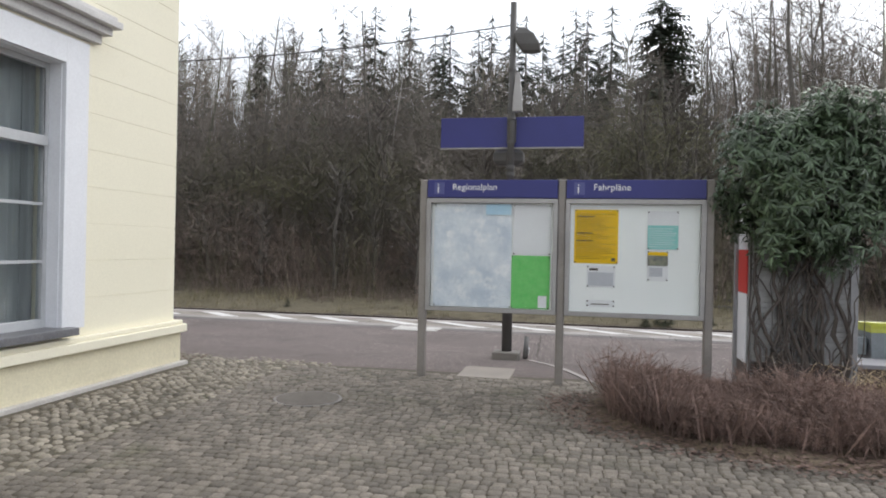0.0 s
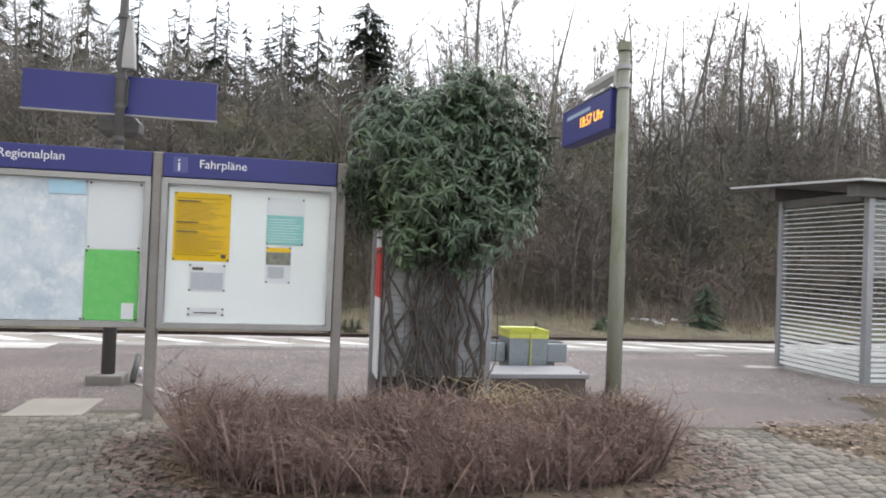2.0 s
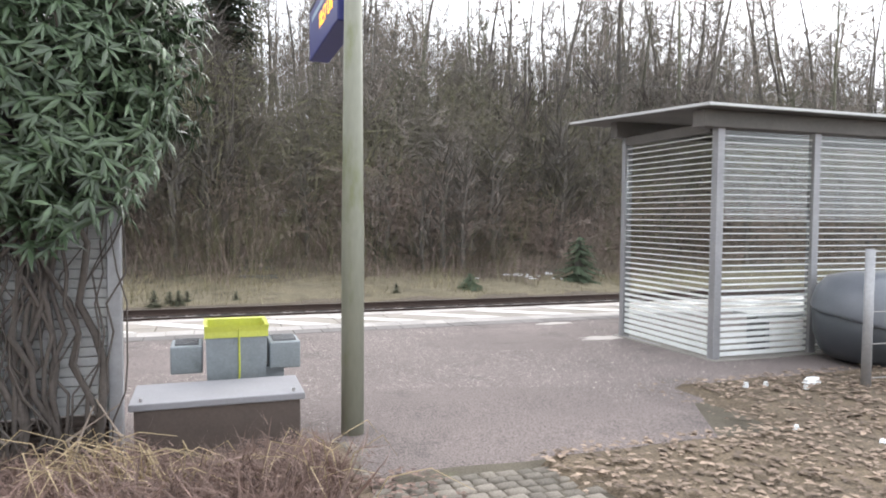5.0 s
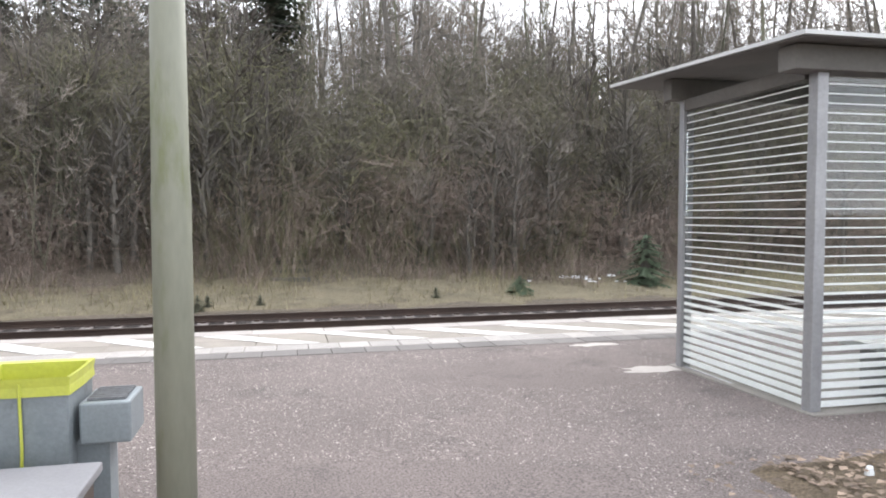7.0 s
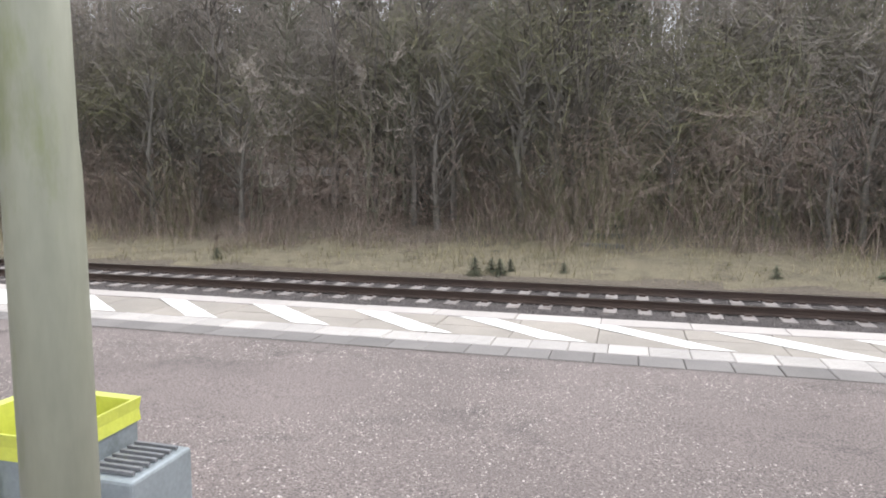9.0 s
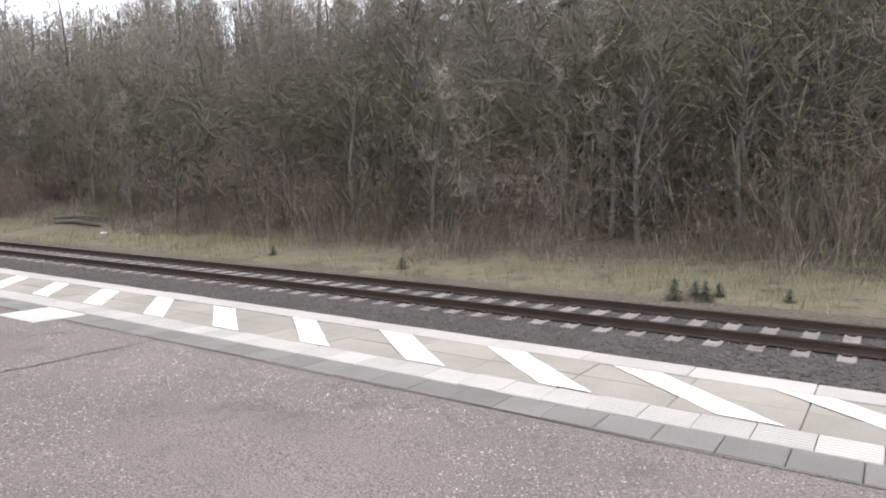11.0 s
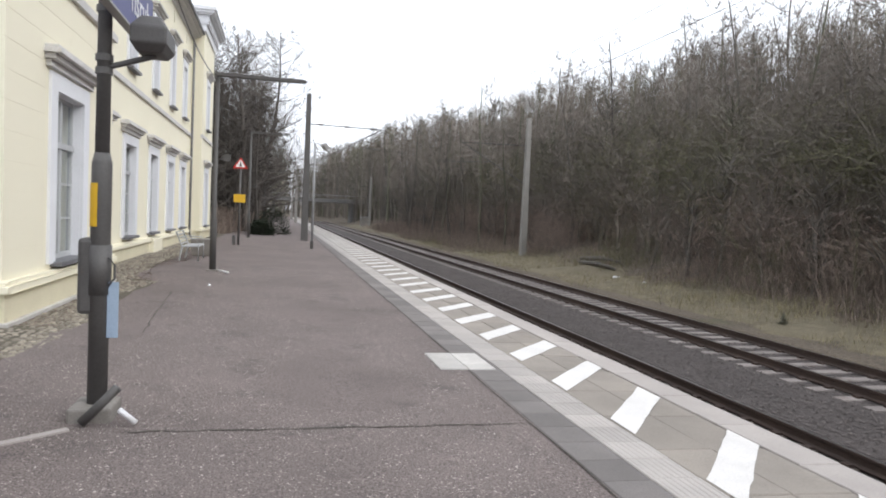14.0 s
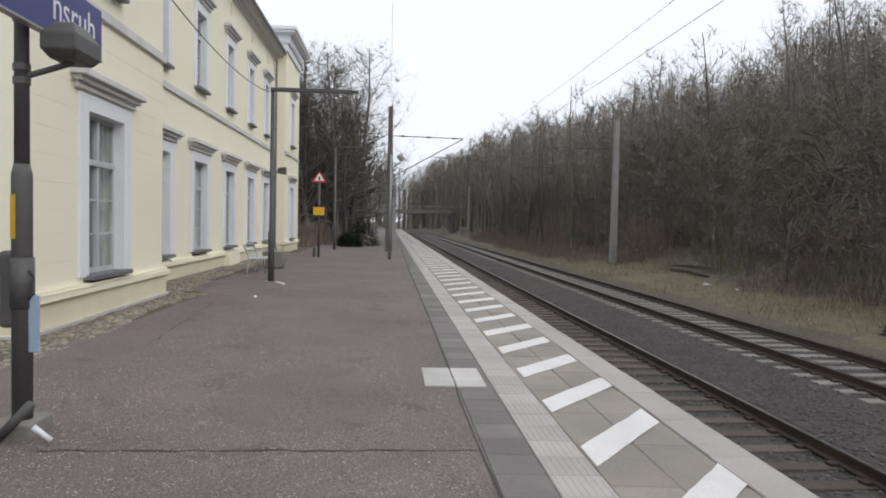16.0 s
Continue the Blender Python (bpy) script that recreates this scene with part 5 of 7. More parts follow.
p = sheet("regional_map", -2.04, -1.115, 0.845, 2.055, M["map"], "large faded pale blue regional map with a crease", curl=0.008)
part("map_area", Shape().box(-1.42, PY - 0.026, 1.93, -1.125, PY - 0.0255, 2.05), M["map_lake"], p, "light blue part of the map")
p = sheet("town_map", -1.112, -0.668, 0.845, 1.46, M["green_map"], "bright green printed town map sheet")
part("legend", Shape().box(-0.80, PY - 0.0125, 0.86, -0.70, PY - 0.012, 1.0), M["paper"], p)
sheet("blank_sheet", -1.10, -0.668, 1.47, 2.05, M["paper"], "plain white sheet above the green map")
p = sheet("departure_poster", -0.40, 0.085, 1.39, 2.00, M["yellow_poster"], "yellow departure timetable poster with dark print")
rr = random.Random(2)
z = 1.95
while z > 1.43:
    bold = rr.random() < 0.30
    w = rr.uniform(0.18, 0.42) if bold else rr.uniform(0.25, 0.43)
    part("print_line", Shape().box(-0.375, PY - 0.0125, z - (0.013 if bold else 0.005), -0.375 + w, PY - 0.012, z), M["print"] if bold else M["print_ochre"], p)
    z -= 0.021
part("print_block", Shape().box(0.015, PY - 0.0125, 1.42, 0.055, PY - 0.012, 1.455), M["print"], p)
p = sheet("small_notice", -0.255, 0.06, 1.12, 1.365, M["paper"], "white notice with grey fine print")
part("print_block", Shape().box(-0.235, PY - 0.0125, 1.14, 0.04, PY - 0.012, 1.29), M["grey_print"], p)
part("print_block", Shape().box(-0.225, PY - 0.0125, 1.31, -0.13, PY - 0.012, 1.335), M["print"], p)
p = sheet("narrow_notice", -0.255, 0.06, 0.90, 0.975, M["paper"], "narrow white notice strip with dark print")
part("print_line", Shape().box(-0.20, PY - 0.0125, 0.925, 0.0, PY - 0.012, 0.935), M["print"], p)
p = sheet("teal_notice", 0.40, 0.735, 1.56, 1.99, M["paper"], "white and teal printed travel notice")
part("print_block", Shape().box(0.405, PY - 0.0125, 1.565, 0.73, PY - 0.012, 1.83), M["teal"], p, "teal text field")
for k in range(9):
    part("print_line", Shape().box(0.42, PY - 0.0135, 1.59 + 0.025 * k, 0.42 + rr.uniform(0.2, 0.29), PY - 0.013, 1.5955 + 0.025 * k), M["paper"], p)
p = sheet("photo_notice", 0.405, 0.63, 1.21, 1.545, M["paper"], "small white notice with a dark photo")
part("picture", Shape().box(0.41, PY - 0.0125, 1.38, 0.625, PY - 0.012, 1.49), M["picture"], p, "dark photo")
part("print_block", Shape().box(0.43, PY - 0.0125, 1.26, 0.57, PY - 0.012, 1.36), M["grey_print"], p)
part("print_line", Shape().box(0.41, PY - 0.0125, 1.495, 0.625, PY - 0.012, 1.535), M["yellow_poster"], p)

# ---- sign mast ----
M["dark_steel"] = mat("dark_grey_painted_steel", (0.105, 0.100, 0.098), (0.078, 0.074, 0.072), 0.4, 0.02, 0.55, bump=0.15, grain=0.12, stain=(0.13, 0.10, 0.08), stain_size=0.25, stain_cover=0.35)
M["concrete"] = mat("old_grey_concrete", (0.27, 0.25, 0.23), (0.20, 0.185, 0.17), 0.4, 0.015, 0.9, bump=0.4, grain=0.2)
M["yellow_tape"] = mat("yellow_enamel_plate", (0.78, 0.47, 0.02), (0.70, 0.42, 0.03), 0.2, 0.02, 0.5, bump=0.05, grain=0.06)
M["light_blue"] = mat("pale_blue_plate", (0.36, 0.46, 0.58), (0.31, 0.40, 0.52), 0.3, 0.02, 0.6, bump=0.05, grain=0.06)
mx, my, mz = -1.36, 12.23, top_z(12.23)
mast = thing("sign_mast", (mx, my, mz), "dark grey steel mast with equipment boxes on a concrete foot", "mast")
part("foot", Shape().box(mx - 0.19, my - 0.17, mz - 0.2, mx + 0.19, my + 0.14, mz + 0.11), M["concrete"], mast, "square concrete foot", bevel=0.02)
part("lower_pole", Shape().tube([(mx, my, mz + 0.08), (mx, my, mz + 1.95), (mx, my, mz + 2.03)], [0.072, 0.072, 0.055], 16), M["dark_steel"], mast, smooth=True)
part("upper_pole", Shape().tube([(mx, my, mz + 2.02), (mx, my, mz + 5.1)], [0.053, 0.045], 14), M["dark_steel"], mast, smooth=True)
for z in (2.62, 2.72, 3.08, 3.42, 3.55, 4.1):
    part("clamp", Shape().tube([(mx, my, mz + z), (mx, my, mz + z + 0.05)], 0.062, 12), M["dark_steel"], mast)
part("yellow_plate", Shape().prism([(mx + 0.0735 * math.cos(w), my + 0.0735 * math.sin(w)) for w in np.linspace(-1.35, -0.15, 7)] + [(mx + 0.077 * math.cos(w), my + 0.077 * math.sin(w)) for w in np.linspace(-0.15, -1.35, 7)], "z", mz + 1.47, mz + 1.80), M["yellow_tape"], mast, "yellow warning plate")
part("blue_plate", Shape().box(mx + 0.03, my + 0.064, mz + 0.62, mx + 0.04, my + 0.145, mz + 1.05), M["light_blue"], mast, "pale blue plate", bevel=0.002)
part("equipment_box", Shape().box(mx - 0.15, my - 0.15, mz + 0.80, mx + 0.05, my - 0.03, mz + 1.38), M["dark_steel"], mast, "dark grey equipment box", bevel=0.03)
part("collar_box", Shape().tube([(mx, my, mz + 0.95), (mx, my, mz + 1.33)], 0.084, 14), M["dark_steel"], mast, smooth=True)
part("handle", Shape().tube([(mx + 0.05, my + 0.07, mz + 1.24), (mx + 0.07, my + 0.12, mz + 1.18), (mx + 0.07, my + 0.12, mz + 1.08), (mx + 0.05, my + 0.07, mz + 1.02)], 0.010, 6), M["dark_steel"], mast, smooth=True)
# lamp looking down on the sign, and the lamp at the mast head
part("lamp_bracket", Shape().tube([(mx, my + 0.03, mz + 2.68), (mx - 0.03, my + 0.36, mz + 2.80)], 0.022, 8), M["dark_steel"], mast)
lampv = Shape().loft([[(mx - 0.06 + a * 0.22 * q, my + 0.33 + b * 0.13 * q, mz + z) for a, b in ((-1, -1), (1, -1), (1, 1), (-1, 1))] for q, z in ((0.7, 2.80), (1.0, 2.86), (1.0, 2.98), (0.55, 3.08))])
part("lamp_head", lampv, M["dark_steel"], mast, "dark box-shaped sign lamp", bevel=0.015)
part("head_bracket", Shape().tube([(mx, my, mz + 4.55), (mx + 0.10, my - 0.05, mz + 4.62)], 0.02, 8), M["dark_steel"], mast)
hv = Shape().loft([[(mx + 0.16 + a * 0.16 * q + 0.12 * o, my - 0.05 + b * 0.10 * q, mz + z) for a, b in ((-1, -1), (1, -1), (1, 1), (-1, 1))] for q, z, o in ((0.75, 4.36, 1.0), (1.0, 4.46, 0.6), (0.9, 4.62, 0.0), (0.3, 4.72, -0.3))])
part("head_lamp", hv, M["dark_steel"], mast, "dark hooded lamp head", bevel=0.02)
part("loudspeaker", Shape().loft([[(mx + 0.09 + a * w, my - 0.06 + b * 0.05, mz + z) for a, b in ((-1, -1), (1, -1), (1, 1), (-1, 1))] for w, z in ((0.07, 3.52), (0.06, 3.75), (0.025, 4.08))]), M["alu"], mast, "pale wedge-shaped loudspeaker", bevel=0.01)
sign = thing("station_name_sign", (mx, my + 0.12, mz + 3.05), "long dark blue enamel station name sign with white letters", "sign")
part("panel", Shape().box(mx - 1.05, my + 0.09, 3.00, mx + 1.02, my + 0.15, 3.44), M["blue"], sign, bevel=0.006)
part("rim", Shape().box(mx - 1.06, my + 0.085, 2.985, mx + 1.03, my + 0.155, 3.002), M["alu"], sign)
lettering("nsruh", 0.34, Matrix.Translation((mx - 0.14, my + 0.1515, 3.12)) @ FACE_N, M["white_letter"], sign, "lettering", "white station name lettering")
for x in (mx - 0.05, mx + 0.05):
    part("bracket", Shape().box(x - 0.015, my + 0.03, 3.08, x + 0.015, my + 0.09, 3.40), M["dark_steel"], sign)
bar = single("black_pipe", Shape().tube([(mx + 0.27, my - 0.04, mz + 0.03), (mx + 0.27, my + 0.20, mz + 0.29)], 0.036, 10), M["dark_steel"], "short black pipe leaning beside the mast foot", "pipe", smooth=True)
single("white_tube", Shape().tube([(mx + 0.29, my + 0.22, mz + 0.13), (mx + 0.26, my + 0.33, mz + 0.02)], 0.022, 8), M["white_letter"], "short white plastic tube lying at the mast foot", "tube", smooth=True)
single("cover_plate", Shape().box(-1.76, 10.50, -0.06, -1.12, 11.22, 0.0), M["slab"], "pale square concrete cover plate set in the ground", "cover", bevel=0.008)
M["manhole_fill"] = mat("worn_brown_concrete_fill", (0.165, 0.145, 0.125), (0.115, 0.10, 0.086), 0.25, 0.012, 0.9, bump=0.5, grain=0.3)
man = thing("manhole_cover", (-2.95, 8.85, 0), "round grey manhole cover with concrete infill", "manhole cover")
part("ring", Shape().tube([(-2.95, 8.85, -0.05), (-2.95, 8.85, 0.0)], 0.34, 32), M["concrete"], man)
part("infill", Shape().tube([(-2.95, 8.85, -0.05), (-2.95, 8.85, 0.003)], 0.31, 32), M["manhole_fill"], man)
line = [(-1.02, 12.12), (-0.74, 11.82), (-0.52, 11.48), (-0.33, 11.05), (-0.16, 10.62)]
kerb = Shape().loft([[(x - 0.035, y - 0.02, top_z(y) - 0.05), (x + 0.035, y + 0.02, top_z(y) - 0.05), (x + 0.03, y + 0.02, top_z(y) + 0.012), (x - 0.03, y - 0.02, top_z(y) + 0.012)] for x, y in line])
single("edging_strip", kerb, M["edge"], "pale concrete edging strip sunk in the ground", "edging")

# worn joint across the asphalt
M["crack"] = mat("dark_soil_in_crack", (0.055, 0.048, 0.042), (0.08, 0.07, 0.06), 0.3, 0.01, 1.0, bump=0.5, grain=0.4)
rr = random.Random(41)
def crack(x0, y0, x1, y1, w, label):
    s = Shape()
    n = 34
    pts = [(x0 + (x1 - x0) * i / n + rr.gauss(0, 0.012), y0 + (y1 - y0) * i / n + rr.gauss(0, 0.012), w * rr.uniform(0.3, 1.3)) for i in range(n + 1)]
    dx_, dy_ = (x1 - x0), (y1 - y0)
    ll = math.hypot(dx_, dy_)
    nx_, ny_ = -dy_ / ll, dx_ / ll
    for p, q in zip(pts[:-1], pts[1:]):
        s.add([(u + nx_ * k * ww, v + ny_ * k * ww, top_z(v) + 0.006) for u, v, ww, k in ((*p, -1), (*q, -1), (*q, 1), (*p, 1))], [(0, 1, 2, 3)])
    single("asphalt_joint", s, M["crack"], label, "joint", kind="structure")


crack(-0.95, 12.5, -1.10, 15.7, 0.011, "dark worn joint across the asphalt")
crack(-30.0, 15.70, 9.0, 15.70, 0.008, "dark seam between asphalt and pavers")
crack(-9.5, 11.6, -5.0, 11.9, 0.010, "dark crack in the asphalt")

# ---- slatted screen overgrown by an evergreen ----
M["slat"] = mat("pale_grey_slats", (0.60, 0.60, 0.60), (0.52, 0.52, 0.52), 0.5, 0.02, 0.5, metal=0.2, bump=0.1, grain=0.06, stain=(0.42, 0.41, 0.38), stain_size=0.25, stain_cover=0.35)
# stained slats in a darker grey that holds the climber crown's shade
M["slat_shaded"] = mat("shaded_grey_slats", (0.43, 0.43, 0.43), (0.34, 0.34, 0.34), 0.3, 0.02, 0.6, metal=0.1, bump=0.15, grain=0.1, stain=(0.24, 0.235, 0.21), stain_size=0.2, stain_cover=0.42)
M["galv"] = mat("galvanised_grey_steel", (0.36, 0.36, 0.37), (0.29, 0.29, 0.30), 0.4, 0.03, 0.5, metal=0.5, bump=0.1, grain=0.1)
M["brown_panel"] = mat("dark_brown_panel", (0.105, 0.080, 0.068), (0.080, 0.062, 0.054), 0.5, 0.02, 0.75, bump=0.2, grain=0.12)
M["red"] = mat("signal_red_paint", (0.62, 0.045, 0.035), (0.55, 0.04, 0.03), 0.3, 0.02, 0.5, bump=0.05, grain=0.05)
M["vine"] = mat("grey_brown_vine_wood", (0.105, 0.088, 0.078), (0.068, 0.058, 0.052), 0.3, 0.02, 0.9, bump=0.5, grain=0.25)
M["leaf"] = mat("leathery_evergreen_leaves", (0.082, 0.122, 0.062), (0.052, 0.084, 0.044), 0.5, 0.02, 0.36, bump=0, grain=0.2, vary=0.45, island=True)
M["pale_stem"] = mat("pale_bare_shoot", (0.34, 0.28, 0.235), (0.25, 0.205, 0.17), 0.3, 0.02, 0.9, bump=0.2, grain=0.2)
screen = thing("slatted_screen", (1.97, 10.45, 0), "pale slatted screen between steel posts with a dark brown base", "screen")
for x, y in ((1.515, 10.46), (2.505, 10.40)):
    part("post", Shape().box(x - 0.04, y - 0.04, -0.2, x + 0.04, y + 0.04, 2.3), M["galv"], screen, bevel=0.008)
part("base_panel", Shape().box(1.51, 10.42, 0.0, 2.47, 10.50, 0.36), M["brown_panel"], screen, "dark brown base panel")
for k in range(9):
    part("base_rail", Shape().box(1.51, 10.395, 0.04 + 0.035 * k, 2.47, 10.418, 0.055 + 0.035 * k), M["brown_panel"], screen)
z, i = 0.38, 0
while z < 2.25:
    s = Shape().box(1.51, 10.39, z, 2.47, 10.415, z + 0.052)
    part("slat", s, M["slat_shaded"], screen, bevel=0.004)
    z += 0.058
part("backing", Shape().box(1.51, 10.43, 0.37, 2.47, 10.45, 2.25), M["slat_shaded"], screen)
beacon = thing("side_panel", (1.42, 10.7, 0.3), "white side panel of the screen with a red field", "panel")
part("white_part", Shape().box(1.455, 10.44, 0.34, 1.47, 10.86, 1.10), M["white_letter"], beacon, bevel=0.003)
part("red_part", Shape().box(1.455, 10.44, 1.10, 1.47, 10.86, 1.58), M["red"], beacon, "signal red upper part", bevel=0.003)
part("white_top", Shape().box(1.455, 10.44, 1.58, 1.47, 10.86, 2.1), M["white_letter"], beacon)
part("rear_post", Shape().box(1.42, 10.86, -0.2, 1.49, 10.93, 2.2), M["galv"], beacon, bevel=0.006)
part("base", Shape().box(1.457, 10.44, 0.0, 1.472, 10.86, 0.34), M["brown_panel"], beacon, "dark brown base")

bush = thing("evergreen_climber", (2.02, 10.32, 0), "dense evergreen climber with drooping glossy leaves and twisted bare stems", "shrub")
rr = random.Random(12)
for i in range(46):
    x, y = rr.uniform(1.53, 2.47), 10.34 - rr.uniform(0, 0.12)
    pts = [(x, y, 0.0)]
    n = 12
    drift = rr.uniform(-0.10, 0.10)
    for k in range(1, n + 1):
        x = min(2.58, max(1.47, x + drift + rr.gauss(0, 0.05)))
        if rr.random() < 0.3:
            drift = -drift
        pts.append((x, 10.34 - 0.06 * rr.random(), 2.1 * k / n))
    rad = 0.006 + 0.022 * rr.random() ** 2
    part("stem", Shape().tube(pts, [rad * (1 - 0.04 * k) for k in range(n + 1)], 7, False), M["vine"], bush, smooth=True)
for i in range(10):
    x, y = rr.uniform(1.65, 2.45), 10.26 - rr.uniform(0, 0.1)
    part("shoot", Shape().tube([(x, y, 0), (x + rr.uniform(-0.15, 0.15), y - 0.06, 0.3), (x + rr.uniform(-0.3, 0.3), y, rr.uniform(0.4, 0.7))], [0.014, 0.010, 0.004], 5, False), M["pale_stem"] if i % 2 else M["vine"], bush)
# crown: rosettes of leaves over a lumpy body, thinner below
lv = [(0, 0, 0), (0.42, -0.105, -0.05), (0.42, 0.105, -0.05), (1.0, 0, -0.22), (0.45, 0, 0.02)]
lf = [(0, 1, 4), (0, 4, 2), (1, 3, 4), (4, 3, 2)]
V, F = [], []
crown_c = Vector((1.99, 10.18, 2.40))
n_ros = 0
heads = [Vector((rr.gauss(0, 1), rr.gauss(0, 1), rr.gauss(0, 1))).normalized() for _ in range(170)]
reach = [rr.uniform(0.80, 1.10) for _ in heads]
while n_ros < 2500:
    hi = rr.randrange(len(heads))
    d = (heads[hi] + Vector((rr.gauss(0, 1), rr.gauss(0, 1), rr.gauss(0, 1))) * 0.15).normalized()
    lump = 1 + 0.34 * noise.noise(d * 2.2 + Vector((3, 1, 7)))
    rad = lump * reach[hi] * rr.uniform(0.66, 1.05) * (1.14 if rr.random() < 0.06 else 1.0)
    p = crown_c + Vector((d.x * 0.95, d.y * 0.58, d.z * (0.80 if d.z > 0 else 1.05))) * rad
    if p.z < 1.95 and abs(p.x - 2.01) > 0.95 - 0.95 * (1.95 - p.z):
        continue
    if p.z < 1.38:
        continue
    n_ros += 1
    out = Vector((d.x, d.y, max(0.25, d.z + 0.5))).normalized()
    a = out.orthogonal().normalized()
    b = out.cross(a)
    for k in range(rr.randint(6, 8)):
        w = rr.uniform(0, 6.28)
        ray = (a * math.cos(w) + b * math.sin(w)) * rr.uniform(0.7, 1.0) + out * rr.uniform(-0.5, 0.7) + Vector((0, 0, -0.35))
        ray.normalize()
        side = ray.cross(out).normalized()
        up = side.cross(ray)
        L = rr.uniform(0.075, 0.150)
        n0 = len(V)
        V += [tuple(p + ray * (q[0] * L) + side * (q[1] * L) + up * (q[2] * L)) for q in lv]
        F += [tuple(n0 + j for j in f) for f in lf]
crown = bulk("crown", V, F, M["leaf"])
under(crown, bush)
inner = Shape()
for i in range(70):
    d = Vector((rr.gauss(0, 1), rr.gauss(0, 0.7), rr.gauss(0, 0.8))).normalized()
    base = Vector((2.01 + rr.uniform(-0.4, 0.4), 10.35, rr.uniform(1.8, 2.3)))
    tip = crown_c + Vector((d.x * 0.95, d.y * 0.62, d.z * 0.72)) * 0.95
    mid = base.lerp(tip, 0.5) + Vector((rr.uniform(-0.1, 0.1), rr.uniform(-0.1, 0.1), 0.08))
    inner.tube([base, mid, tip], [0.014, 0.009, 0.004], 4, False)
part("branch_tangle", inner, M["vine"], bush)

# ---- bench block and litter bin ----
M["slab_grey"] = mat("smooth_grey_stone_top", (0.27, 0.265, 0.28), (0.22, 0.215, 0.23), 0.5, 0.015, 0.6, bump=0.1, grain=0.08)
block = thing("low_box_bench", (3.1, 10.76, 0), "low brown box bench with a smooth grey top slab", "bench")
part("body", Shape().box(2.58, 10.575, -0.1, 3.62, 11.06, 0.325), M["brown_panel"], block, bevel=0.006)
part("top_slab", Shape().box(2.55, 10.555, 0.325, 3.65, 11.10, 0.372), M["slab_grey"], block, "smooth grey top slab", bevel=0.008)
for x in (2.62, 3.58):
    part("bolt", Shape().tube([(x, 10.62, 0.37), (x, 10.62, 0.395)], 0.012, 8), M["alu"], block)
M["bag"] = mat("yellow_plastic_bag", (0.54, 0.56, 0.085), (0.45, 0.47, 0.08), 0.2, 0.03, 0.35, bump=0.5, grain=0.08)
M["bin_steel"] = mat("grey_green_bin_steel", (0.285, 0.315, 0.335), (0.215, 0.24, 0.25), 0.35, 0.02, 0.5, metal=0.3, bump=0.15, grain=0.12, stain=(0.13, 0.14, 0.13), stain_size=0.25, stain_cover=0.4)
litter_bin = thing("litter_bin", (3.20, 11.46, -0.03), "grey steel litter bin with a yellow bag and side ashtrays", "litter bin")
bz = -0.03
s = Shape().loft([[(3.235 + a * 0.225 * q, 11.50 + b * 0.215 * q, z) for a, b in ((-1, -1), (1, -1), (1, 1), (-1, 1))] for q, z in ((0.9, bz), (0.92, bz), (1.0, 0.715))], False)
part("body", s, M["bin_steel"], litter_bin)
for nm, q0, q1, za, zb in (("bag_skirt", 1.035, 1.05, 0.645, 0.735),):
    s = Shape()
    ro = [[(3.235 + a * 0.225 * q, 11.50 + b * 0.215 * q, z) for a, b in ((-1, -1), (0.1, -1.02), (1, -1), (1.03, 0), (1, 1), (0, 1.03), (-1, 1), (-1.02, 0))] for q, z in ((q0, za), (1.02, 0.69), (q1, zb), (0.93, zb - 0.008), (0.86, 0.45))]
    s.loft(ro, False)
    part(nm, s, M["bag"], litter_bin, "yellow plastic bag folded over the rim")
part("bag_floor", Shape().box(3.05, 11.32, 0.44, 3.42, 11.68, 0.45), M["bag"], litter_bin)
part("drawstring", Shape().tube([(3.25, 11.272, 0.71), (3.255, 11.274, 0.4), (3.245, 11.285, 0.15)], 0.008, 5), M["bag"], litter_bin, "dangling yellow drawstring")
for sx, x0, x1 in ((-1, 2.76, 2.99), (1, 3.48, 3.72)):
    tray = part("ashtray", Shape().box(x0, 11.36, 0.37, x1, 11.68, 0.58), M["bin_steel"], litter_bin, "grey steel side ashtray", bevel=0.012)
    for k in range(7):
        y = 11.40 + 0.038 * k
        g = Shape().box(x0 + 0.03, y, 0.583, x1 - 0.03, y + 0.014, 0.595)
        ob = new("grille_bar", mesh_of("grille_bar", g, M["slate"]))
        ob.parent = tray
part("leg", Shape().box(3.40, 11.44, bz, 3.60, 11.60, 0.37), M["bin_steel"], litter_bin)

# ---- departure display on its post ----
M["post_paint"] = mat("greenish_grey_post", (0.25, 0.25, 0.205), (0.205, 0.21, 0.155), 0.6, 0.03, 0.6, bump=0.15, grain=0.08, stain=(0.15, 0.168, 0.066), stain_size=0.35, stain_cover=0.48, stretch=(1, 1, 0.25))
M["post_paint_light"] = mat("pale_grey_lamp_housing", (0.42, 0.42, 0.40), (0.36, 0.36, 0.34), 0.4, 0.03, 0.6, bump=0.1, grain=0.06)
dx, dy, dz = 4.02, 10.78, top_z(10.78)
dpost = thing("display_post", (dx, dy, dz), "tall round greenish grey steel post carrying a departure display", "post")
part("pole", Shape().tube([(dx, dy, dz - 0.2), (dx, dy, dz + 1.6), (dx, dy, dz + 1.68), (dx, dy, dz + 3.82)], [0.083, 0.080, 0.076, 0.058], 24), M["post_paint"], dpost, smooth=True)
for z in (3.40, 3.60):
    part("clamp", Shape().tube([(dx, dy, dz + z), (dx, dy, dz + z + 0.05)], 0.078, 16), M["alu"], dpost)
part("cap", Shape().tube([(dx, dy, dz + 3.80), (dx, dy, dz + 3.89)], 0.075, 16), M["post_paint"], dpost)
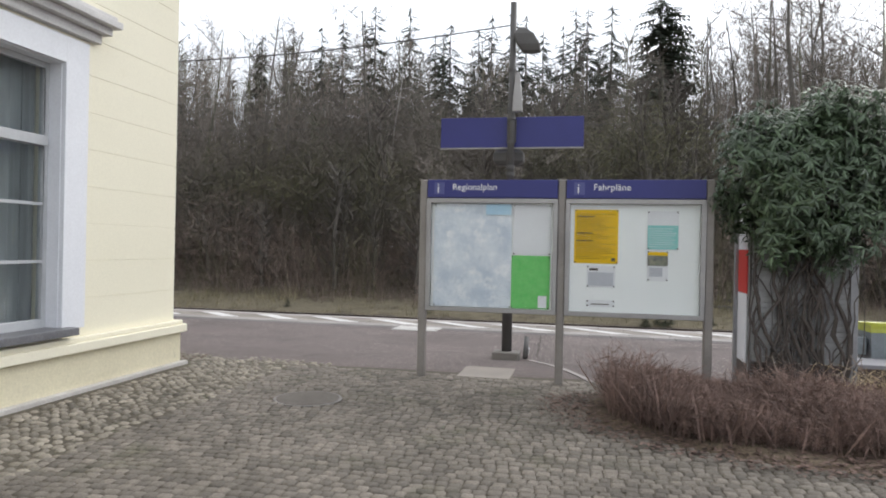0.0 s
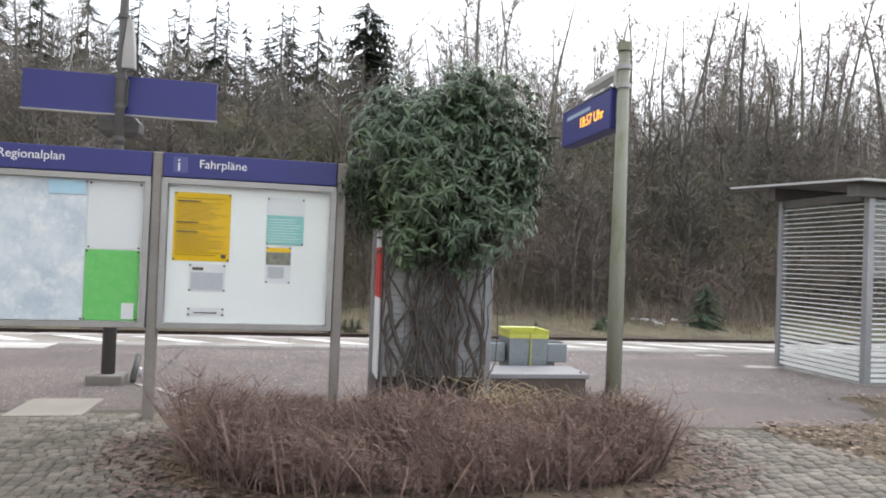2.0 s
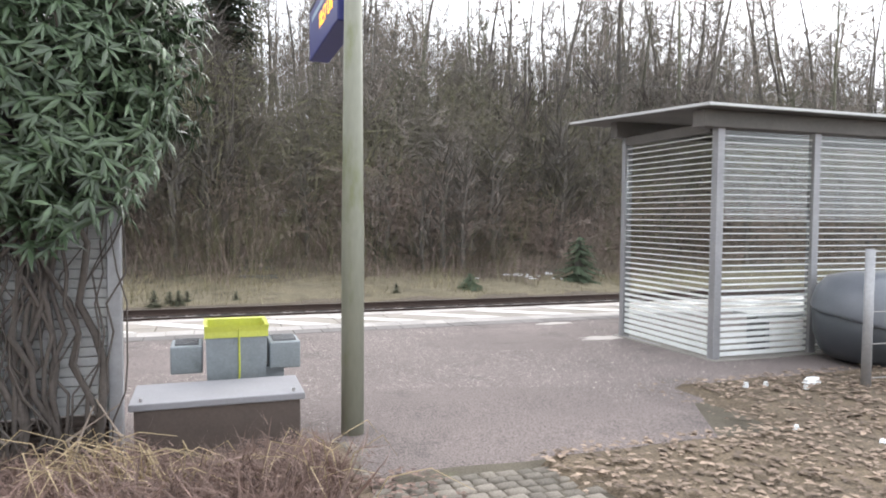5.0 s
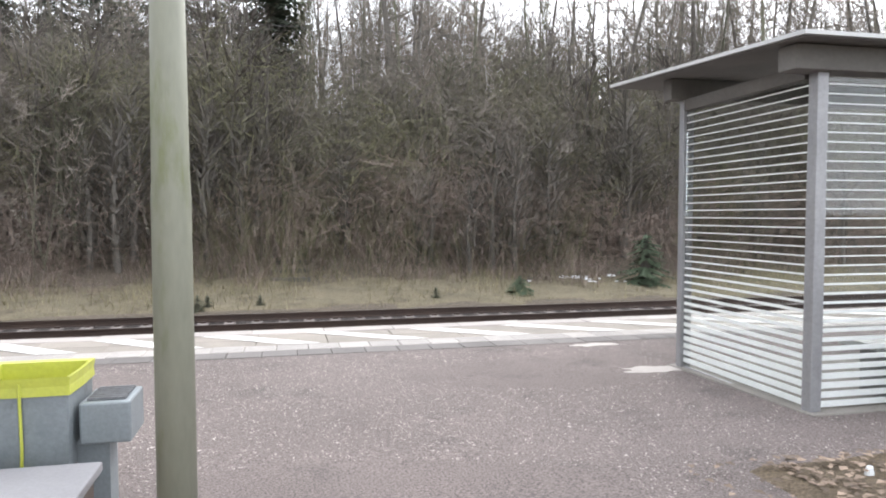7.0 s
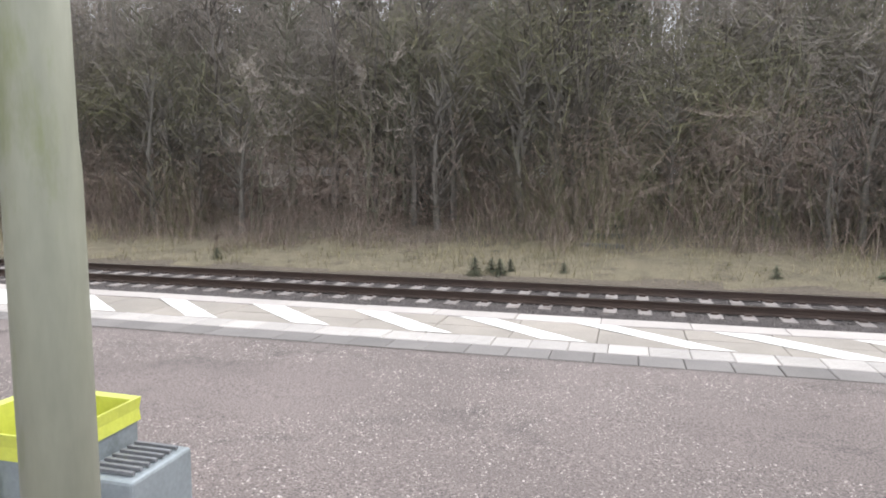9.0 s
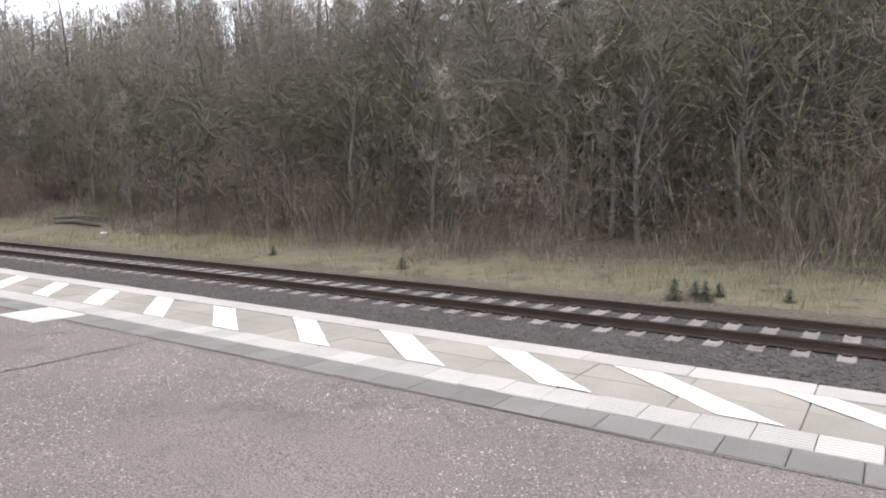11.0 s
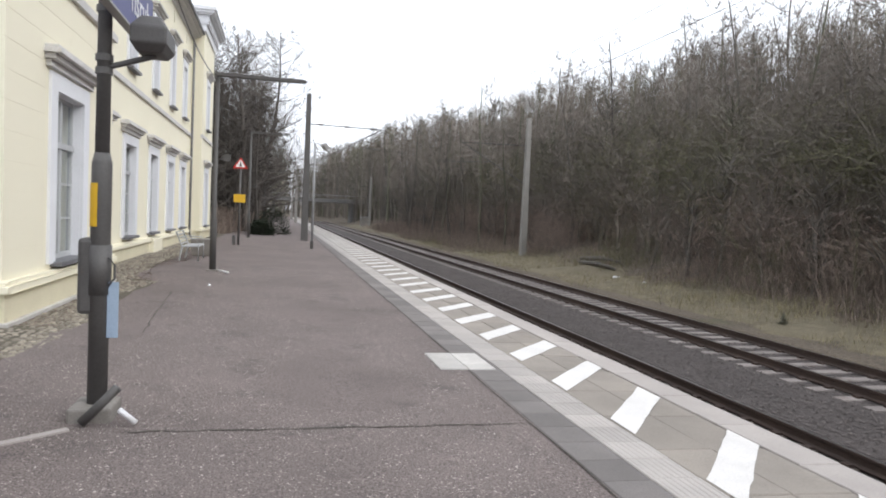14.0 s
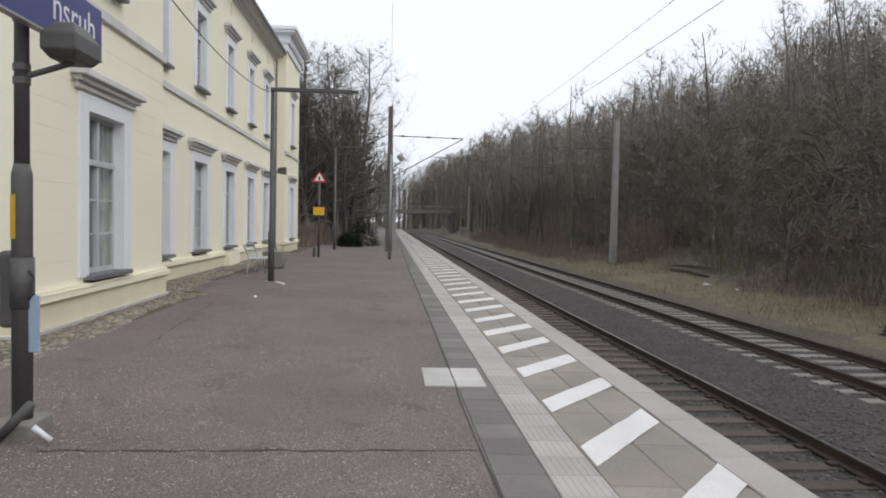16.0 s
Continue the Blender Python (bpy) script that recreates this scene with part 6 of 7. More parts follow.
part("lamp_arm", Shape().box(dx - 0.06, dy + 0.05, dz + 3.45, dx + 0.05, dy + 0.12, dz + 3.66), M["post_paint_light"], dpost)
lamp = Shape().loft([[(dx + a * 0.055 * q, dy + y, dz + 3.60 + b * 0.05 * q) for a, b in ((-1, -0.6), (1, -0.6), (1, 0.5), (0.5, 1), (-0.5, 1), (-1, 0.5))] for q, y in ((0.8, 0.10), (1.2, 0.3), (1.2, 0.85), (0.8, 1.0))])
part("lamp", lamp, M["post_paint_light"], dpost, "pale grey tubular lamp", bevel=0.008)
disp = thing("departure_display", (dx, dy + 0.8, dz + 2.98), "dark blue departure display with orange lit time", "display")
part("housing", Shape().box(dx - 0.09, dy + 0.12, 2.98, dx + 0.09, dy + 1.55, 3.42), M["blue"], disp, bevel=0.012)
part("top_rim", Shape().box(dx - 0.10, dy + 0.11, 3.421, dx + 0.10, dy + 1.56, 3.435), M["alu"], disp)
M["led"] = bpy.data.materials.new("orange_display_light")
M["led"].use_nodes = True
e = M["led"].node_tree.nodes["Principled BSDF"]
e.inputs["Base Color"].default_value = (0.8, 0.35, 0.02, 1)
e.inputs["Emission Color"].default_value, e.inputs["Emission Strength"].default_value = (1.0, 0.42, 0.03, 1), 1.6
lettering("18:57 Uhr", 0.17, Matrix.Translation((dx - 0.092, dy + 0.98, 3.13)) @ FACE_W, M["led"], disp, "lit_time", "orange lit time", 1.0)
part("print_line", Shape().box(dx - 0.0925, dy + 0.66, 3.29, dx - 0.0905, dy + 1.38, 3.335), M["light_blue"], disp, "pale blurred line of print")
part("bracket", Shape().box(dx - 0.03, dy + 0.03, 3.1, dx + 0.03, dy + 0.13, 3.35), M["dark_steel"], disp)

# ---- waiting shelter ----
# brown-grey steel, the shade below the roof put into its colour
M["beam_shade"] = mat("shaded_brown_grey_steel", (0.150, 0.140, 0.130), (0.110, 0.103, 0.096), 0.5, 0.03, 0.75, bump=0.1, grain=0.1)
shelter = thing("waiting_shelter", (10.5, 13.0, -0.05), "grey steel platform shelter with white-striped glass walls and flat roof", "shelter")
SX0, SX1, SYB, SYF = 8.46, 14.04, 12.22, 14.02
for x in (SX0, 9.86, 11.26, 12.66, SX1):
    part("post", Shape().box(x - 0.05, SYB - 0.05, -0.1, x + 0.05, SYB + 0.05, 2.62), M["galv"], shelter, bevel=0.008)
for x in (SX0, SX1):
    part("post", Shape().box(x - 0.04, SYF - 0.04, -0.15, x + 0.04, SYF + 0.04, 2.66), M["galv"], shelter, bevel=0.008)
    part("door_jamb", Shape().box(x + 0.05, SYF - 0.03, -0.07, x + 0.09, SYF + 0.03, 2.6), M["galv"], shelter)
part("roof_sheet", Shape().prism([(11.88, 2.770), (14.85, 2.925), (14.85, 2.955), (11.88, 2.800)], "x", SX0 - 0.42, SX1 + 0.45), M["slat"], shelter, "pale thin sheet roof")
# added sheet just below the roof: darkens its underside as shade would
part("soffit", Shape().prism([(11.90, 2.760), (14.83, 2.914), (14.83, 2.921), (11.90, 2.766)], "x", SX0 - 0.40, SX1 + 0.43), M["beam_shade"], shelter, "thin added sheet painting the roof underside in brown-grey shade")
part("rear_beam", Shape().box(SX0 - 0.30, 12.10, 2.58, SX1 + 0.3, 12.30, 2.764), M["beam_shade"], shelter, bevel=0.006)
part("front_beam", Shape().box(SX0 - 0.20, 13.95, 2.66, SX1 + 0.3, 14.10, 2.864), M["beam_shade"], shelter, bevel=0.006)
for x in (SX0, SX1):
    part("side_beam", Shape().box(x - 0.05, 12.31, 2.55, x + 0.05, 13.95, 2.66), M["beam_shade"], shelter)
M["stripe"] = mat("white_enamel_stripe", (0.80, 0.83, 0.82), (0.72, 0.75, 0.74), 0.4, 0.02, 0.4, bump=0, grain=0.05, stain=(0.62, 0.63, 0.60), stain_size=0.3, stain_cover=0.35)
M["shelter_glass"] = glass_mat("shelter_glass", (0.90, 0.93, 0.92))
STEP = 0.0735


def stripe_high(z):
    """Height of a printed stripe: thin above, broad near the ground."""
    return 0.009 + 0.036 * min(1.0, max(0.0, (1.20 - z) / 1.0)) ** 1.3


def glazed_bay(axis, at, u0, u1):
    """A glass pane held between two posts, with its printed stripes."""
    def bx(w0, w1, z0, z1):
        return Shape().box(at + w0, u0, z0, at + w1, u1, z1) if axis == "x" else Shape().box(u0, at + w0, z0, u1, at + w1, z1)
    pane = part("glass_pane", bx(-0.005, 0.005, -0.04, 2.56), M["shelter_glass"], shelter, "clear glass pane with white stripes")
    pane.visible_shadow = False
    part("bottom_rail", bx(-0.02, 0.02, -0.09, -0.04), M["galv"], shelter)
    z = 0.0
    while z < 2.53:
        part("stripe", bx(-0.0095, 0.0095, z, z + stripe_high(z)), M["stripe"], shelter)
        z += STEP


for x in (SX0, SX1):
    glazed_bay("x", x, SYB + 0.055, SYF - 0.05)
for x0, x1 in ((SX0, 9.86), (9.86, 11.26), (11.26, 12.66), (12.66, SX1)):
    glazed_bay("y", SYB, x0 + 0.055, x1 - 0.055)
part("floor_slab", Shape().prism([(12.1, -0.10), (14.15, -0.14), (14.15, -0.058), (12.1, -0.02)], "x", SX0 - 0.08, SX1 + 0.1), M["concrete"], shelter, "grey concrete floor slab", bevel=0.01)
part("bench_seat", Shape().box(9.2, 12.36, 0.38, 13.0, 12.76, 0.43), M["slat"], shelter)
for x in (9.4, 11.1, 12.8):
    part("bench_leg", Shape().box(x - 0.03, 12.4, -0.06, x + 0.03, 12.7, 0.38), M["galv"], shelter)

# ---- grit container and wire fence ----
M["dark_plastic"] = mat("dark_grey_plastic", (0.050, 0.055, 0.064), (0.040, 0.044, 0.052), 0.5, 0.02, 0.45, bump=0.08, grain=0.08)
M["lid_plastic"] = mat("slate_grey_shiny_plastic", (0.155, 0.165, 0.19), (0.125, 0.135, 0.155), 0.5, 0.02, 0.30, bump=0.05, grain=0.06)
grit_bin = thing("grit_container", (10.15, 11.45, 0.0), "dark grey rounded plastic grit container with a lighter domed lid", "grit bin")
def round_ring(cx, cy, hx, hy, z, n=28, p=3.2, dyz=0.0):
    out = []
    for k in range(n):
        w = 2 * math.pi * k / n
        c, s_ = math.cos(w), math.sin(w)
        out.append((cx + hx * math.copysign(abs(c) ** (2 / p), c), cy + hy * math.copysign(abs(s_) ** (2 / p), s_), z + dyz * s_))
    return out
s = Shape().loft([round_ring(10.30, 11.45, hx, hy, z, p=3.6) for hx, hy, z in ((0.66, 0.46, 0.02), (0.76, 0.54, 0.10), (0.83, 0.60, 0.30), (0.85, 0.61, 0.56))])
part("body", s, M["dark_plastic"], grit_bin, smooth=True)
s = Shape().loft([round_ring(10.30, 11.45, hx, hy, z, p=3.6, dyz=d) for hx, hy, z, d in ((0.86, 0.62, 0.52, 0.12), (0.865, 0.625, 0.56, 0.12), (0.83, 0.58, 0.74, 0.10), (0.74, 0.48, 0.90, 0.05), (0.58, 0.32, 0.985, 0.0), (0.30, 0.16, 1.0, 0.0))])
part("lid", s, M["lid_plastic"], grit_bin, "lighter slate grey domed lid", smooth=True)
part("lid_seam", Shape().tube([(9.80, 11.02, 0.885), (10.30, 11.00, 0.875), (10.8, 11.02, 0.88)], 0.014, 6), M["dark_plastic"], grit_bin)
part("catch", Shape().box(10.16, 10.81, 0.38, 10.24, 10.85, 0.46), M["dark_plastic"], grit_bin)
fence = thing("wire_fence", (9.8, 10.58, 0), "low fence of grey posts with thin stretched wires", "fence")
for x in (8.79, 9.45, 11.1, 12.8):
    part("post", Shape().tube([(x, 10.58, -0.1), (x, 10.58, 1.30)], 0.042, 12), M["galv"], fence, smooth=True)
for z in (0.10, 0.42, 0.72):
    part("wire", Shape().tube([(8.79, 10.58, z), (10.2, 10.57, z - 0.02), (11.1, 10.58, z + 0.02), (12.8, 10.58, z)], 0.005, 5), M["alu"], fence)
rr = random.Random(8)
for x, y, w in ((8.45, 10.85, 0.15), (7.75, 10.95, 0.045), (7.95, 10.92, 0.035), (8.2, 10.7, 0.04), (7.1, 9.75, 0.035), (7.4, 9.3, 0.05), (-10.8, 12.15, 0.07)):
    ring = [(x + w * math.cos(k) * rr.uniform(0.6, 1.1), y + w * 0.6 * math.sin(k) * rr.uniform(0.6, 1.1)) for k in np.arange(0, 6.2, 0.7)]
    lo = [(a, b, top_z(b) + (0.02 if y < 11 else 0.0)) for a, b in ring]
    hi = [(x + (a - x) * 0.6, y + (b - y) * 0.6, top_z(y) + (0.06 if y < 11 else 0.02) + 0.15 * w) for a, b in ring]
    single("paper_scrap", Shape().loft([lo, hi]), M["paper"], "crumpled white paper scrap on the ground", "litter", "litter scraps")
def ragged_patch(name, cx, cy, rx, ry, label):
    ring = []
    for q in np.arange(0, 6.28, 0.16):
        f = 0.82 + 0.55 * noise.noise((math.cos(q) * 1.6 + cx, math.sin(q) * 1.6 + cy, 2)) + 0.12 * noise.noise((math.cos(q) * 6, math.sin(q) * 6, cx))
        ring.append((cx + rx * f * math.cos(q), cy + ry * f * math.sin(q)))
    single(name, Shape().loft([[(p, q, top_z(q) - 0.01) for p, q in ring], [(p, q, top_z(q) + 0.008) for p, q in ring]]), M["edge"], label, "patch", kind="structure")


ragged_patch("pale_patch", 8.17, 15.50, 0.31, 0.13, "pale cement patch in the asphalt")
ragged_patch("threshold_patch", 8.14, 13.98, 0.42, 0.20, "pale broken concrete patch beside the shelter")

# ---- along the platform ----
def arm_lamp(x, y, h, reach, cam_z=None):
    z0 = top_z(y)
    t = thing("platform_lamp", (x, y, z0), "thin dark lamp post with a long flat horizontal arm", "lamp post", "platform lamps")
    part("foot", Shape().box(x - 0.15, y - 0.15, z0 - 0.1, x + 0.15, y + 0.15, z0 + 0.04), M["concrete"], t, bevel=0.01)
    part("pole", Shape().tube([(x, y, z0), (x, y, z0 + 1.3), (x, y, z0 + 1.38), (x, y, z0 + h)], [0.085, 0.085, 0.06, 0.05], 12), M["dark_steel"], t, smooth=True)
    part("lamp_arm", Shape().loft([[(x + a * 0.09, y + yy, z0 + h - 0.03 + b * 0.045 * q) for a, b in ((-1, -1), (1, -1), (1, 1), (-1, 1))] for q, yy in ((0.8, -0.05), (1.0, 0.25), (1.0, reach - 0.2), (0.6, reach))]), M["dark_steel"], t, bevel=0.01)
    if cam_z:
        part("loudspeaker", Shape().loft([[(x + a * 0.07 * q, y + yy, z0 + cam_z + b * 0.09 * q) for a, b in ((-1, -1), (1, -1), (1, 1), (-1, 1))] for q, yy in ((0.5, 0.14), (0.9, 0.2), (1.1, 0.36))]), M["dark_steel"], t)
        part("speaker_arm", Shape().tube([(x, y, z0 + cam_z - 0.05), (x, y + 0.2, z0 + cam_z - 0.05)], 0.015, 6), M["dark_steel"], t)


arm_lamp(-14.2, 11.90, 5.05, 2.2, 2.92)
arm_lamp(-35.5, 11.85, 5.9, 2.1, 2.9)
arm_lamp(-56.0, 12.2, 4.9, 2.4)
single("white_tube", Shape().tube([(-13.95, 12.08, 0.0), (-13.65, 12.33, -0.02)], 0.03, 8), M["white_letter"], "white plastic tube lying by the lamp foot", "tube", smooth=True)

M["sign_white"] = M["white_letter"]
s_y = top_z(11.78)
WX, WY = -27.5, 11.77
warn = thing("warning_sign", (WX, WY, s_y), "red-edged triangular warning sign above a yellow plate on a post", "sign")
part("post", Shape().tube([(WX, WY, s_y - 0.1), (WX, WY, 3.5)], 0.05, 10), M["dark_steel"], warn, smooth=True)
part("foot_box", Shape().box(WX - 0.1, WY - 0.26, s_y, WX + 0.1, WY - 0.12, s_y + 0.42), M["dark_steel"], warn, "small dark box at the post foot", bevel=0.01)
part("triangle_edge", Shape().prism([(WY - 0.33, 3.36), (WY + 0.33, 3.36), (WY, 3.86)], "x", WX + 0.05, WX + 0.07), M["red"], warn, "red triangle edge")
part("triangle_field", Shape().prism([(WY - 0.22, 3.42), (WY + 0.22, 3.42), (WY, 3.76)], "x", WX + 0.07, WX + 0.08), M["sign_white"], warn, "white triangle field")
part("symbol", Shape().prism([(WY - 0.05, 3.45), (WY + 0.05, 3.45), (WY + 0.02, 3.64), (WY - 0.02, 3.64)], "x", WX + 0.08, WX + 0.085), M["print"], warn)
part("yellow_plate", Shape().box(WX + 0.05, WY - 0.25, 1.86, WX + 0.07, WY + 0.25, 2.22), M["yellow_tape"], warn, "yellow plate", bevel=0.004)
FX2, FY2 = -27.5, 14.99
l1 = thing("floodlight_post", (FX2, FY2, top_z(FY2)), "slim grey post with a small square floodlight", "lamp post")
part("post", Shape().tube([(FX2, FY2, -0.2), (FX2, FY2, 4.72)], [0.06, 0.045], 12), M["galv"], l1, smooth=True)
part("foot_sleeve", Shape().tube([(FX2, FY2, -0.1), (FX2, FY2, 0.25)], 0.075, 12), M["dark_steel"], l1)
part("arm", Shape().tube([(FX2, FY2, 4.3), (FX2, FY2 + 0.42, 4.3)], 0.02, 8), M["galv"], l1)
part("arm_riser", Shape().tube([(FX2, FY2 + 0.42, 4.28), (FX2, FY2 + 0.42, 4.46)], 0.02, 8), M["galv"], l1)
part("floodlight", Shape().box(-0.2, -0.09, -0.16, 0.2, 0.09, 0.16, pose(FX2, FY2 + 0.45, 4.56, 40, 0, 20)), M["alu"], l1, "square floodlight head", bevel=0.02)

M["mast_concrete"] = mat("weathered_grey_mast", (0.30, 0.285, 0.265), (0.24, 0.23, 0.215), 0.8, 0.03, 0.85, bump=0.2, grain=0.1)
def catenary_mast(x, y, z0, h, side, dark=False, group="line masts"):
    """A tapering line mast with a two-bar bracket reaching over its track."""
    t = thing("line_mast", (x, y, z0), "tall weathered railway line mast with an insulated bracket", "line mast", group)
    mm = M["dark_steel"] if dark else M["mast_concrete"]
    part("mast", Shape().loft([[(x + a * q, y + b * q, z) for a, b in ((-1, -1), (1, -1), (1, 1), (-1, 1))] for q, z in ((0.20, z0 - 0.2), (0.13, z0 + h))]), mm, t, bevel=0.02)
    tip = y + side * 4.25
    zt = z0 + h - 1.75
    part("top_bar", Shape().tube([(x, y, zt + 0.05), (x, tip, zt)], 0.028, 8), M["dark_steel"], t)
    part("stay", Shape().tube([(x, y, zt - 2.4), (x, tip, zt)], 0.028, 8), M["dark_steel"], t)
    part("steady_arm", Shape().tube([(x, y + side * 2.35, zt - 1.08), (x, y + side * 5.7, zt - 1.26)], 0.02, 8), M["dark_steel"], t)
    for f in (0.18, 0.55, 0.92):
        part("insulator", Shape().tube([(x, y + side * 4 * f - 0.12, zt + 0.05 * (1 - f)), (x, y + side * 4 * f + 0.12, zt + 0.05 * (1 - f))], 0.055, 10), M["brown_panel"], t)
    return t


catenary_mast(-36.0, 14.93, top_z(15), 8.4, 1, True)
catenary_mast(-36.3, 28.4, -1.42, 9.4, -1)
catenary_mast(-113.0, 28.4, -1.4, 9.3, -1)
catenary_mast(-92.0, 15.6, -0.1, 7.9, 1)
catenary_mast(-128.0, 15.6, -0.1, 7.9, 1)
M["wire"] = M["dark_steel"]
def wire(name, pts, rad, label):
    single(name, Shape().tube(pts, rad, 5, False), M["wire"], label, "cable", "overhead cables")


def sag(a, b, drop, n=14):
    a, b = Vector(a), Vector(b)
    return [a.lerp(b, i / n) - Vector((0, 0, drop * 4 * (i / n) * (1 - i / n))) for i in range(n + 1)]


wire("overhead_cable", sag((mx, my, mz + 4.78), (-14.2, 11.90, 4.9), 0.45), 0.010, "black cable sagging between the platform posts")
for y in (19.2,):
    for x0, x1 in ((-160, -92), (-92, -36.0), (-36.0, 30)):
        wire("contact_wire", [(x0, y, 4.55), (x1, y, 4.55)], 0.005, "thin railway contact wire above the track")
        wire("carrier_wire", sag((x0, y, 5.75), (x1, y, 5.75), 0.7), 0.004, "thin sagging carrier wire above the track")
wire("feeder_wire", sag((-36.0, 14.93, 8.2), (40, 15.0, 8.7), 0.6), 0.005, "thin feeder wire above the platform")

# bench and concrete tub by the wall
M["bench_wire"] = mat("pale_grey_bench_wire", (0.50, 0.51, 0.52), (0.40, 0.41, 0.42), 0.3, 0.02, 0.5, metal=0.2, bump=0.1, grain=0.06)
bench = thing("metal_bench", (-17.6, 10.9, 0), "grey tubular metal bench with a curved wire back", "bench")
for x in (-18.3, -16.9):
    part("side_frame", Shape().tube([(x, 11.25, 0.0), (x, 11.25, 0.44), (x, 10.8, 0.42), (x, 10.62, 0.85)], 0.028, 8), M["bench_wire"], bench, smooth=True)
    part("rear_leg", Shape().tube([(x, 10.72, 0.0), (x, 10.8, 0.42)], 0.028, 8), M["bench_wire"], bench)
    part("armrest", Shape().tube([(x, 11.25, 0.44), (x, 11.2, 0.66), (x, 10.7, 0.68)], 0.016, 8), M["bench_wire"], bench, smooth=True)
for k in range(7):
    part("seat_bar", Shape().tube([(-18.3, 10.82 + 0.07 * k, 0.43), (-16.9, 10.82 + 0.07 * k, 0.43)], 0.019, 6), M["bench_wire"], bench)
for k in range(5):
    part("back_bar", Shape().tube([(-18.3, 10.76 - 0.035 * k, 0.50 + 0.085 * k), (-16.9, 10.76 - 0.035 * k, 0.50 + 0.085 * k)], 0.019, 6), M["bench_wire"], bench)
single("concrete_tub", Shape().loft([[(-19.6 + a * q, 11.1 + b * q, z) for a, b in ((-1, -1), (1, -1), (1, 1), (-1, 1))] for q, z in ((0.30, 0.0), (0.36, 0.55))]), M["concrete"], "grey square concrete tub beside the bench", "tub", bevel=0.02)

# trees and bushes behind the station house, beside the platform
BIG = [bare_tree("platform_tree", 140 + i, 14.0, 0.36, 0.24, "twig_dark", 72, 0.10, fine="twig_dark") for i in range(2)]
for i, (x, y, sc) in enumerate(((-43, 9.6, 0.92), (-46, 11.2, 1.0), (-52, 11.6, 1.12), (-49, 8.0, 1.05), (-57, 11.0, 1.12), (-64, 11.4, 1.05), (-74, 11.0, 0.95), (-90, 10, 0.8), (-44, 6.5, 0.95))):
    plant("platform_tree", BIG[i % 2], (x, y, -0.1), i * 1.3, sc, "large bare deciduous tree beyond the station house", "tree", "platform trees")
woods("platform_thicket", list(zip(rng.uniform(-80, -42, 130), rng.uniform(3, 12.2, 130))), 10.5, 31, M["twig_dark"], "dense bare trees beyond the station house")
k = 9000
hx = rng.uniform(-95, -39.5, k)
hy = 9.0 + rng.normal(0, 0.8, k) + 0.02 * (-39 - hx)
bv2 = [(-.5, 0, 0), (.5, 0, 0), (.2, .3, .6), (-.3, .3, .6), (.1, -.1, 1.0), (6, 4, .93), (-6, -3, .85)]
hh = 0.8 + 1.2 * rng.random(k)
vv, ff = repeat_mesh(bv2, [(0, 1, 2), (0, 2, 3), (3, 2, 4), (2, 3, 5), (3, 2, 6)], np.stack([hx, hy, np.full(k, -0.05)], 1), rng.random(k) * 6.28, np.stack([np.full(k, 0.03), np.full(k, 0.03), hh], 1), rng.normal(0, 0.3, (k, 2)))
tagged(bulk("platform_hedge", vv, ff, M["brush"]), "brown bare hedge along the back of the platform", "hedge", kind="stuff")


def leaf_bush(x, y, z, rx, rz, seed, material, label):
    r2 = np.random.default_rng(seed)
    k = 2200
    d = r2.normal(0, 1, (k, 3))
    d /= np.linalg.norm(d, axis=1)[:, None]
    d[:, 2] = np.abs(d[:, 2])
    rad = (0.7 + 0.3 * r2.random(k)) * (1 + 0.15 * np.sin(d[:, 0] * 5 + seed) * np.cos(d[:, 1] * 4))
    pts = np.stack([x + d[:, 0] * rx * rad, y + d[:, 1] * rx * rad, z + d[:, 2] * rz * rad], 1)
    size = 0.10 + 0.10 * r2.random(k)
    vv, ff = repeat_mesh(leaf_v, leaf_f, pts, r2.random(k) * 6.28, np.stack([size, size, size * 2], 1), r2.normal(0, 0.8, (k, 2)))
    ob = thing("round_bush", (x, y, z), label, "bush", "bushes")
    under(bulk("foliage", vv, ff, material), ob)
    part("stem", Shape().tube([(x, y, z - 0.1), (x, y, z + rz * 0.6)], [0.05, 0.02], 5, False), M["bark"], ob)


leaf_bush(-44, 13.0, -0.1, 1.25, 1.9, 3, M["needle"], "dark evergreen bush at the back of the platform")
leaf_bush(-41, 12.4, -0.1, 0.8, 1.1, 4, M["needle"], "dark evergreen bush at the back of the platform")

# road bridge across the line in the distance
M["deck_grey"] = mat("weathered_grey_bridge_concrete", (0.17, 0.165, 0.16), (0.12, 0.117, 0.113), 2.0, 0.1, 0.9, bump=0.2, grain=0.15)
bridge = thing("road_bridge", (-150, 22, 3), "grey concrete road bridge across the railway line", "bridge")
part("deck", Shape().box(-156, -5, 3.7, -149, 34, 4.5), M["deck_grey"], bridge, "weathered dark grey deck")
part("railing", Shape().box(-149.2, -5, 5.25, -149.12, 34, 5.35), M["galv"], bridge)
for y in np.arange(-4.5, 34, 2.0):
    part("railing_post", Shape().box(-149.2, y, 4.4, -149.12, y + 0.08, 5.25), M["galv"], bridge)
for y in (12.0, 29.0):
    part("pier", Shape().box(-155, y - 0.3, -1.5, -150, y + 0.3, 3.7), M["deck_grey"], bridge)
part("embankment", Shape().prism([(-60, -1), (10.5, -1), (6, 3.4), (-60, 3.4)], "x", -157, -148), M["forest_floor"], bridge)
part("embankment", Shape().prism([(34, -1), (90, -1), (90, 3.4), (39, 3.4)], "x", -157, -148), M["forest_floor"], bridge)
